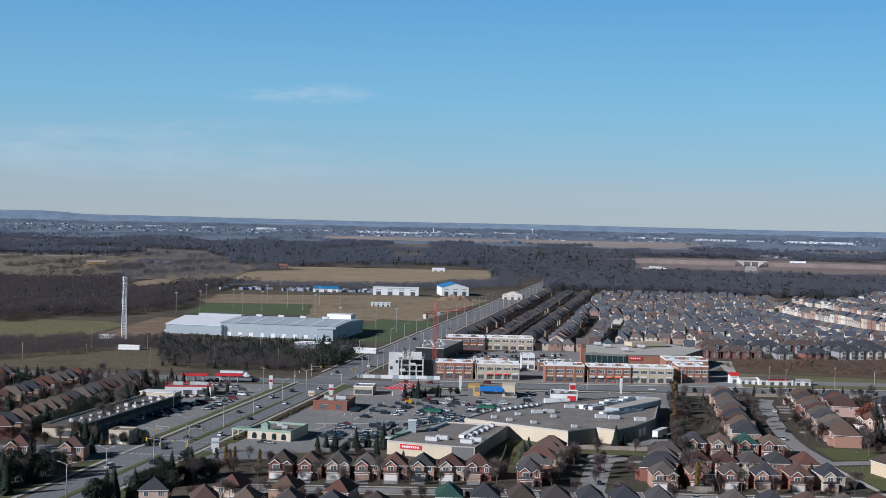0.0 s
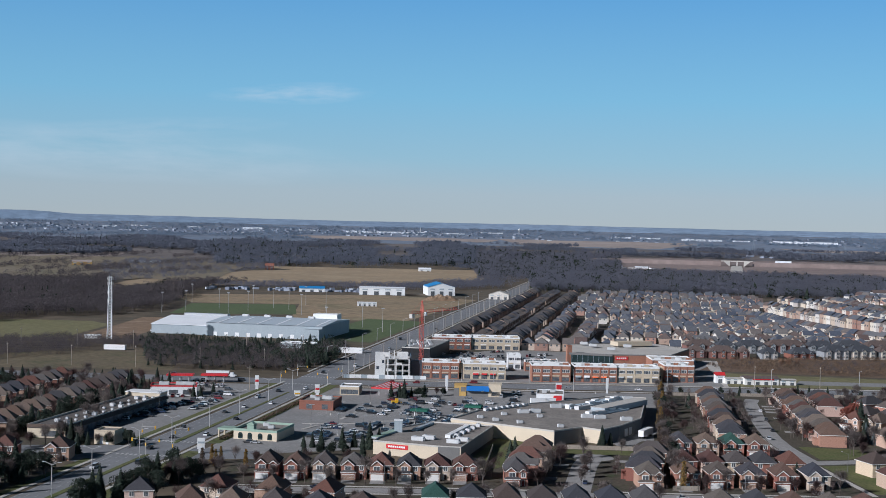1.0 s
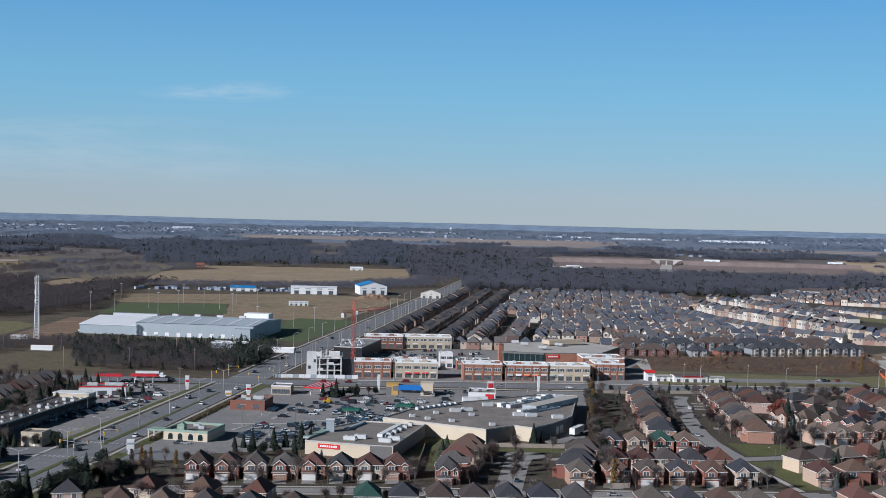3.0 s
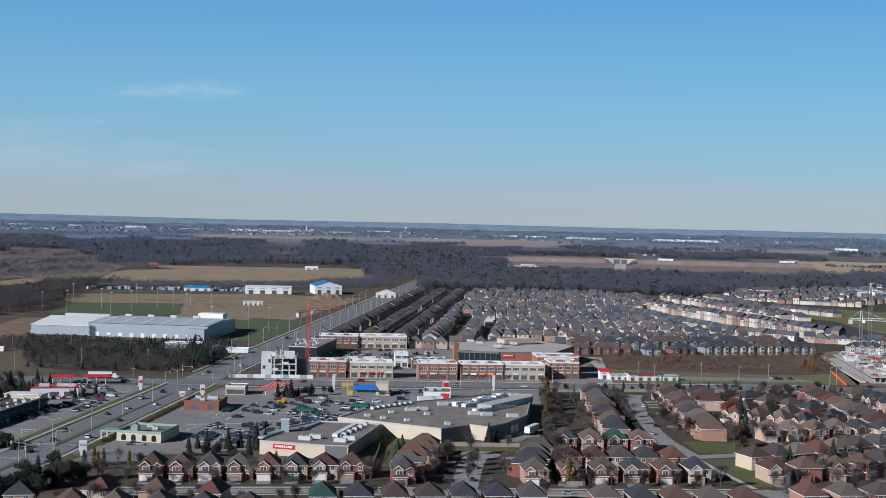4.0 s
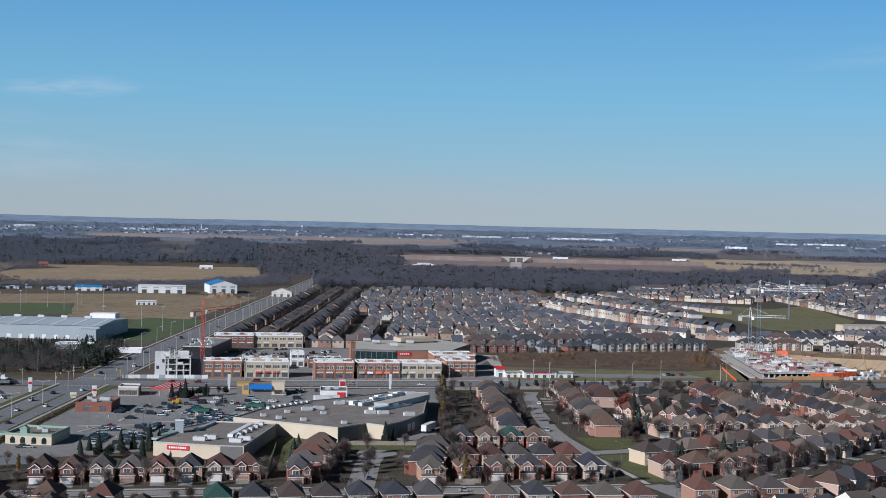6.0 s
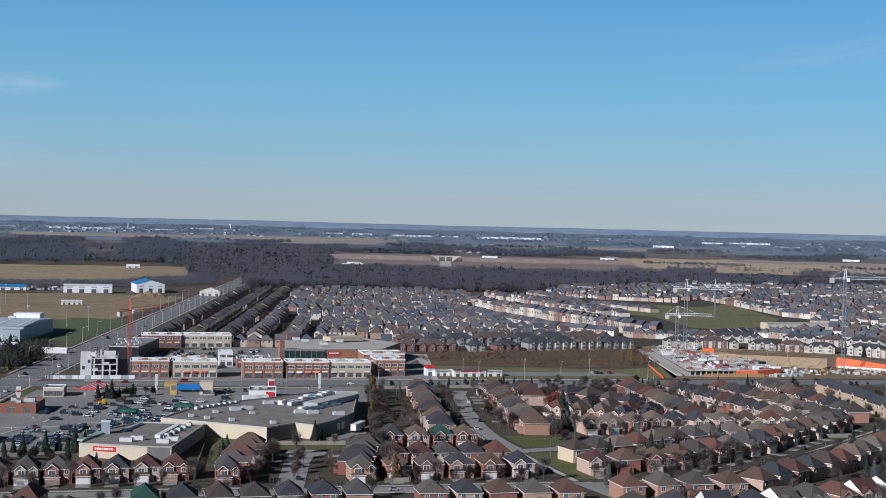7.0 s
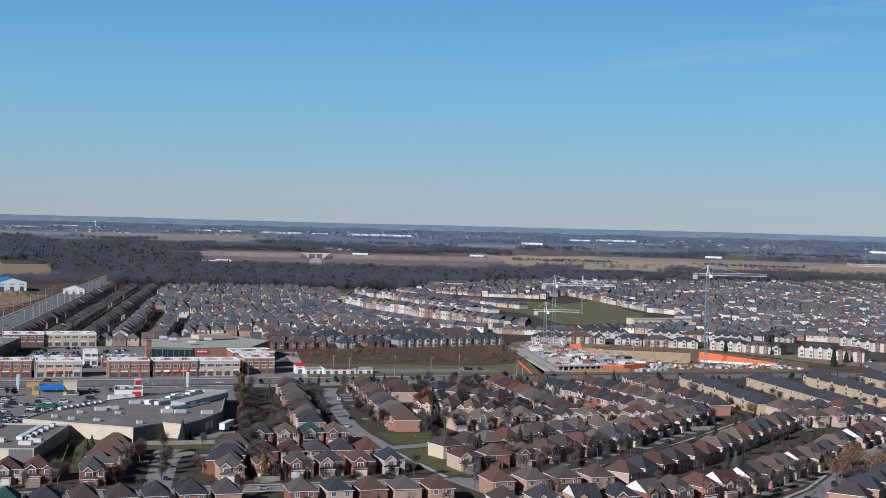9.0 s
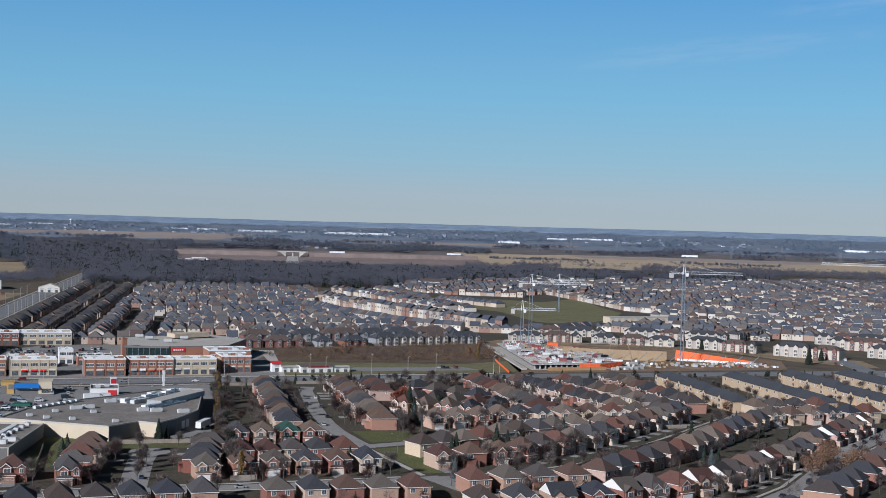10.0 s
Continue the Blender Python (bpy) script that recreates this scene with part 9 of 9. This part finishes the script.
# ---- vehicles ----
def car(kind, near):
    ln, wd, ht, belt = {"sedan": (4.4, 1.75, 1.4, 0.82), "suv": (4.4, 1.8, 1.65, 1.0), "van": (5.0, 1.9, 2.0, 1.1)}[kind]
    t = thing("car", {"sedan": "parked saloon car", "suv": "tall sport utility car", "van": "tall boxy van"}[kind] + " with dark windows", "car", group="cars")
    b = Shape()
    x, y = ln / 2, wd / 2
    prof = [(-x, 0.3), (x, 0.3), (x, belt * 0.82), (x * 0.92, belt * 0.92), (x * 0.45, belt), (-x * 0.98, belt)]
    n = len(prof)
    b.add([(px, -y, pz) for px, pz in prof] + [(px, y, pz) for px, pz in prof], [(i, (i + 1) % n, n + (i + 1) % n, n + i)[::-1] for i in range(n)] + [tuple(range(n)), tuple(range(n, 2 * n))[::-1]])
    rf = {"sedan": (-0.62, -0.30, 0.12, 0.42), "suv": (-0.95, -0.85, 0.15, 0.42), "van": (-0.98, -0.94, 0.40, 0.62)}[kind]
    b.box(x * rf[1], -y * 0.82, ht - 0.06, x * rf[2], y * 0.82, ht)
    if not near:
        for wx_ in (-x * 0.62, x * 0.62):
            for wy_ in (-y + 0.06, y - 0.06):
                b.tube((wx_, wy_ - 0.11, 0.33), (wx_, wy_ + 0.11, 0.33), 0.33, None, 8, 1)
    part("body", b.mesh("car_body", m_car, m_black), t)
    c = Shape()
    lo, hi = [(x * rf[0], belt), (x * rf[3], belt)], [(x * rf[2], ht - 0.05), (x * rf[1], ht - 0.05)]
    q = lo + hi
    c.add([(px, -y * 0.93 if pz == belt else -y * 0.80, pz) for px, pz in q] + [(px, y * 0.93 if pz == belt else y * 0.80, pz) for px, pz in q],
          [(0, 1, 2, 3), (7, 6, 5, 4), (1, 5, 6, 2), (0, 3, 7, 4), (3, 2, 6, 7)])
    part("cabin_glass", c.mesh("cabin_glass", m_cabin), t)
    if not near:
        return [t, False]
    wheel = Shape().tube((0, -0.11, 0), (0, 0.11, 0), 0.33, None, 10).mesh("wheel", m_black)
    for wx_ in (-x * 0.62, x * 0.62):
        for wy_ in (-y + 0.06, y - 0.06):
            part("wheel", wheel, t, at=pose(wx_, wy_, 0.33))
    return [t, False]


CARS = {(k, near): car(k, near) for k in ("sedan", "suv", "van") for near in (True, False)}
crng = random.Random(19)


FAR_CARS = {"sedan": [], "suv": [], "van": []}


def far_car(kind):
    """A car far off: one closed body, with glass let in."""
    ln, wd, ht, belt = {"sedan": (4.4, 1.75, 1.4, 0.82), "suv": (4.4, 1.8, 1.65, 1.0), "van": (5.0, 1.9, 2.0, 1.1)}[kind]
    x, y = ln / 2, wd / 2
    f = {"sedan": (0.45, 0.12, -0.40, -0.72), "suv": (0.45, 0.2, -0.85, -0.95), "van": (0.7, 0.5, -0.94, -0.98)}[kind]
    prof = [(-x, 0.25), (x, 0.25), (x, belt * 0.8), (x * f[0], belt), (x * f[1], ht), (x * f[2], ht), (x * f[3], belt), (-x, belt * 0.92)]
    n = len(prof)
    s = Shape().add([(px, -y * (0.82 if pz == ht else 1), pz) for px, pz in prof] + [(px, y * (0.82 if pz == ht else 1), pz) for px, pz in prof],
                    [(i, (i + 1) % n, n + (i + 1) % n, n + i)[::-1] for i in range(n)] + [tuple(range(n)), tuple(range(n, 2 * n))[::-1]])
    for k in (-1, 1):
        s.box(x * f[2], k * y * 0.9 - 0.06, belt + 0.05, x * f[1], k * y * 0.9 + 0.06, ht - 0.12, 1)
        for wx_ in (-x * 0.62, x * 0.62):
            s.box(wx_ - 0.3, k * (y - 0.08) - 0.1, 0, wx_ + 0.3, k * (y - 0.08) + 0.1, 0.6, 2)
    s.add([(x * f[0] + 0.02, -y * 0.8, belt + 0.06), (x * f[0] + 0.02, y * 0.8, belt + 0.06), (x * f[1] + 0.06, y * 0.72, ht - 0.06), (x * f[1] + 0.06, -y * 0.72, ht - 0.06)], [(0, 1, 2, 3)], 1)
    s.add([(x * f[3] - 0.04, -y * 0.8, belt + 0.06), (x * f[3] - 0.04, y * 0.8, belt + 0.06), (x * f[2] - 0.06, y * 0.72, ht - 0.06), (x * f[2] - 0.06, -y * 0.72, ht - 0.06)], [(3, 2, 1, 0)], 1)
    return s


def put_car(x, y, turn, kind=None, z=0.075):
    if math.hypot(x, y) > 735:
        FAR_CARS[kind or crng.choice(("sedan", "suv", "suv", "van"))].append((x, y, z, radians(turn), 1.0, 1.0))
        return
    slot = CARS[kind or crng.choice(("sedan", "sedan", "suv", "suv", "suv", "van") if crng.random() < 0.4 else ("sedan", "suv")), math.hypot(x, y) < 640]
    m = pose(x, y, z, 0, 0, turn)
    if not slot[1]:
        slot[1] = True
        slot[0].matrix_basis = m
    else:
        copy_thing(slot[0], m)


def car_row(a, b, fill, turn, step=2.75):
    ln = math.hypot(b[0] - a[0], b[1] - a[1])
    for i in range(int(ln / step)):
        if crng.random() < fill:
            f = i * step / ln
            put_car(a[0] + (b[0] - a[0]) * f, a[1] + (b[1] - a[1]) * f, turn + (180 if crng.random() < 0.4 else 0) + crng.uniform(-2, 2))


lines = Shape()
for k, (x, y, n, fill) in enumerate(((-54, 608, 20, 0.45), (-48.6, 607, 20, 0.5), (-39, 606, 20, 0.5), (-33.6, 605, 22, 0.5), (-24, 606, 26, 0.5), (-18.6, 616, 26, 0.5), (-9, 630, 24, 0.6), (-3.6, 640, 22, 0.6), (6, 648, 18, 0.5),
                                     (-48, 685, 14, 0.2), (-38, 684, 16, 0.3), (-24, 686, 18, 0.36), (-12, 690, 20, 0.4), (0, 694, 22, 0.4), (14, 700, 22, 0.36), (28, 706, 18, 0.36), (42, 716, 16, 0.36), (-3.6, 676, 8, 0.5), (-54, 690, 20, 0.14), (-30, 688, 24, 0.2), (-18, 690, 24, 0.22), (-6, 692, 26, 0.22), (20, 706, 20, 0.25), (36, 720, 16, 0.25), (58, 738, 12, 0.25))):
    a, b = (x, y), (x + n * 2.75 * UX, y + n * 2.75 * UY)
    car_row(a, b, fill, A_TURN)
    for i in range(n + 1):
        px, py = x + (i - 0.5) * 2.75 * UX, y + (i - 0.5) * 2.75 * UY
        lines.prism(line_poly((px - 2.4, py + 0.41), (px + 2.4, py - 0.41), 0.14), 0.05, 0.062)
solo("stall_lines", lines.mesh("stall_lines", m_paint), "faded white parking stall lines", "road marking", kind="stuff")
for pts in (((-58, 642), (-52, 655)), ((-26, 672), (-8, 676)), ((-42, 677), (-36, 700)), ((14, 690), (22, 715)), ((-60, 660), (-30, 664))):
    strip("kerb_island", line_poly(*pts, 1.6), 0.2, m_concrete, "pale raised kerb island in the car park", "kerb", thick=0.2)
car_row((-78, 600), (-58, 596), 0.55, A_TURN, 3.4)
car_row((20, 797), (75, 800), 0.3, 92, 2.8)
car_row((48, 790), (72, 792), 0.6, 92, 2.8)
car_row((-142, 660), (-122, 745), 0.30, A_TURN, 2.8)
car_row((-136, 672), (-124, 730), 0.28, A_TURN, 2.8)
car_row((-118, 745), (-112, 790), 0.3, A_TURN, 3)
car_row((-152, 630), (-133, 720), 0.6, A_TURN, 2.8)
car_row((-146, 612), (-140, 640), 0.5, A_TURN, 2.8)
car_row((-150, 746), (-130, 748), 0.7, 92, 2.8)
car_row((-120, 700), (-108, 770), 0.4, A_TURN, 2.8)
car_row((-158, 790), (-112, 794), 0.4, 92, 2.8)
car_row((-140, 800), (-96, 803), 0.4, 92, 2.8)
car_row((-150, 822), (-100, 826), 0.35, 0, 5.5)
car_row((20, 893), (50, 896), 0.6, 90, 2.8)
car_row((70, 905), (95, 905), 0.5, 90, 2.8)
car_row((12, 1015), (60, 1045), 0.5, 60, 2.8)
car_row((-235, 1160), (-215, 1290), 0.35, A_TURN, 4)
car_row((300, 880), (320, 879), 0.5, 90, 3)
car_row((420, 1040), (452, 1036), 0.8, 80, 2.7)
car_row((424, 1048), (456, 1044), 0.8, 80, 2.7)
for a, b in (((-2, 905), (18, 907)), ((50, 945), (92, 955)), ((50, 958), (92, 968)), ((58, 985), (94, 1000)), ((70, 1010), (98, 1030)), ((20, 935), (52, 940)), ((22, 990), (60, 991)), ((22, 1003), (60, 1005)), ((20, 1017), (46, 1019)), ((14, 977), (32, 979)), ((26, 968), (60, 970)), ((36, 738), (52, 738)), ((13, 737), (27, 736)), ((40, 774), (56, 774)), ((-8, 712), (6, 706))):
    car_row(a, b, 0.62, 86, 2.8)
for s, o in ((-340, -4), (-310, -18), (-296, -5), (-262, -14), (-232, -15), (-221, -3), (-205, -20), (-170, -5.5), (-150, -18), (-128, -14.5), (-111, -5), (-90, -19), (-60, -16), (-44, -4), (40, -15), (85, -4), (130, -18), (210, -6), (300, -15), (420, -5)):
    put_car(*road_at(s, o), 90 + A_TURN + (180 if o < -11 else 0))
for x in (-160, -120, -20, -8, 30, 85, 130, 175, 210, 262, 305, 350):
    put_car(x + crng.uniform(-3, 3), crng.choice((822, 826, 833, 838)) if x > -70 else 846 + (-70 - x) * 0.07, crng.choice((0, 180)))
for x, y, a in ((66, 548, 78), (170.6, 666, 82), (162.4, 641, 84), (176.5, 703, 81), (171, 714, 81), (182, 738, 80), (300, 572, 45), (316, 462, 45), (330, 478, 45), (352, 500, 45), (368, 512, 45), (290, 441, 40), (392, 538, 42), (404, 547, 42),
                (415, 556, 42), (186, 470, 105), (300, 700, 88), (300, 735, 88), (214, 504, 10), (258, 520, 30), (-40, 503, 0), (95, 497, 0), (150, 503, 0), (110, 575, 0), (338, 476, 45), (62, 522, 80)):
    put_car(x, y, a)
for x, y, a in ((620, 870, 60), (640, 930, 68), (622, 880, 60), (668, 985, 66), (648, 905, 64)):
    put_car(x, y, a, z=0.1)


m_far_car = mat("far_car_paint", [(0.66, 0.66, 0.66), (0.02, 0.021, 0.024), (0.24, 0.25, 0.26), (0.05, 0.055, 0.06), (0.022, 0.028, 0.045), (0.48, 0.49, 0.5), (0.016, 0.017, 0.02), (0.68, 0.68, 0.68), (0.03, 0.032, 0.035), (0.15, 0.02, 0.024), (0.36, 0.37, 0.38)], 0.3, vary="island", detail=0.02, spec=0.5)
for kind_, lots_ in FAR_CARS.items():
    many("far_cars", far_car(kind_), (m_far_car, m_cabin, m_black), lots_, "scattered parked and passing cars in many colours", "cars")


def trailer(x, y, turn, label, cab=False):
    t = thing("truck_trailer", label, "trailer", pose(x, y, 0.08, 0, 0, turn))
    part("box", Shape().box(-7, -1.3, 1.1, 7, 1.3, 4.0).box(-7.05, -1.35, 3.9, 7.05, 1.35, 4.05).mesh("box", m_white), t)
    wm = Shape().tube((0, -1.2, 0), (0, 1.2, 0), 0.5, None, 10).mesh("axle", m_black)
    for xx in (-5.6, -4.3, 5.0):
        part("wheels", wm, t, at=pose(xx, 0, 0.5))
    if cab:
        part("cab", Shape().box(7.6, -1.2, 0.6, 9.6, 1.2, 3.2).box(9.6, -1.1, 0.6, 10.6, 1.1, 1.9).mesh("cab", m_white), t)


trailer(104, 640, 62, "white semi-trailer at the loading dock")
trailer(-129, 842, 3, "white semi-trailer beside the petrol station", True)
trailer(64, 743, 8, "white box trailer in the car park")
loader = thing("wheel_loader", "yellow wheel loader in the car park", "machine", pose(-16, 737, 0.06, 0, 0, 10))
part("body", Shape().box(-2.6, -1, 0.7, 1, 1, 1.9).box(-0.6, -0.8, 1.9, 0.9, 0.8, 3.1).mesh("body", m_rail), loader)
part("arm", Shape().tube((0.8, 0, 1.4), (3.2, 0, 0.9), 0.25).mesh("arm", m_rail), loader)
part("bucket", Shape().box(3.0, -1.3, 0.2, 4.2, 1.3, 1.2).mesh("bucket", m_metal), loader)
lw = Shape().tube((0, -0.3, 0), (0, 0.3, 0), 0.7, None, 10).mesh("wheel", m_black)
for xx in (-1.8, 1.3):
    for yy in (-1.0, 1.0):
        part("wheel", lw, loader, at=pose(xx, yy, 0.7))
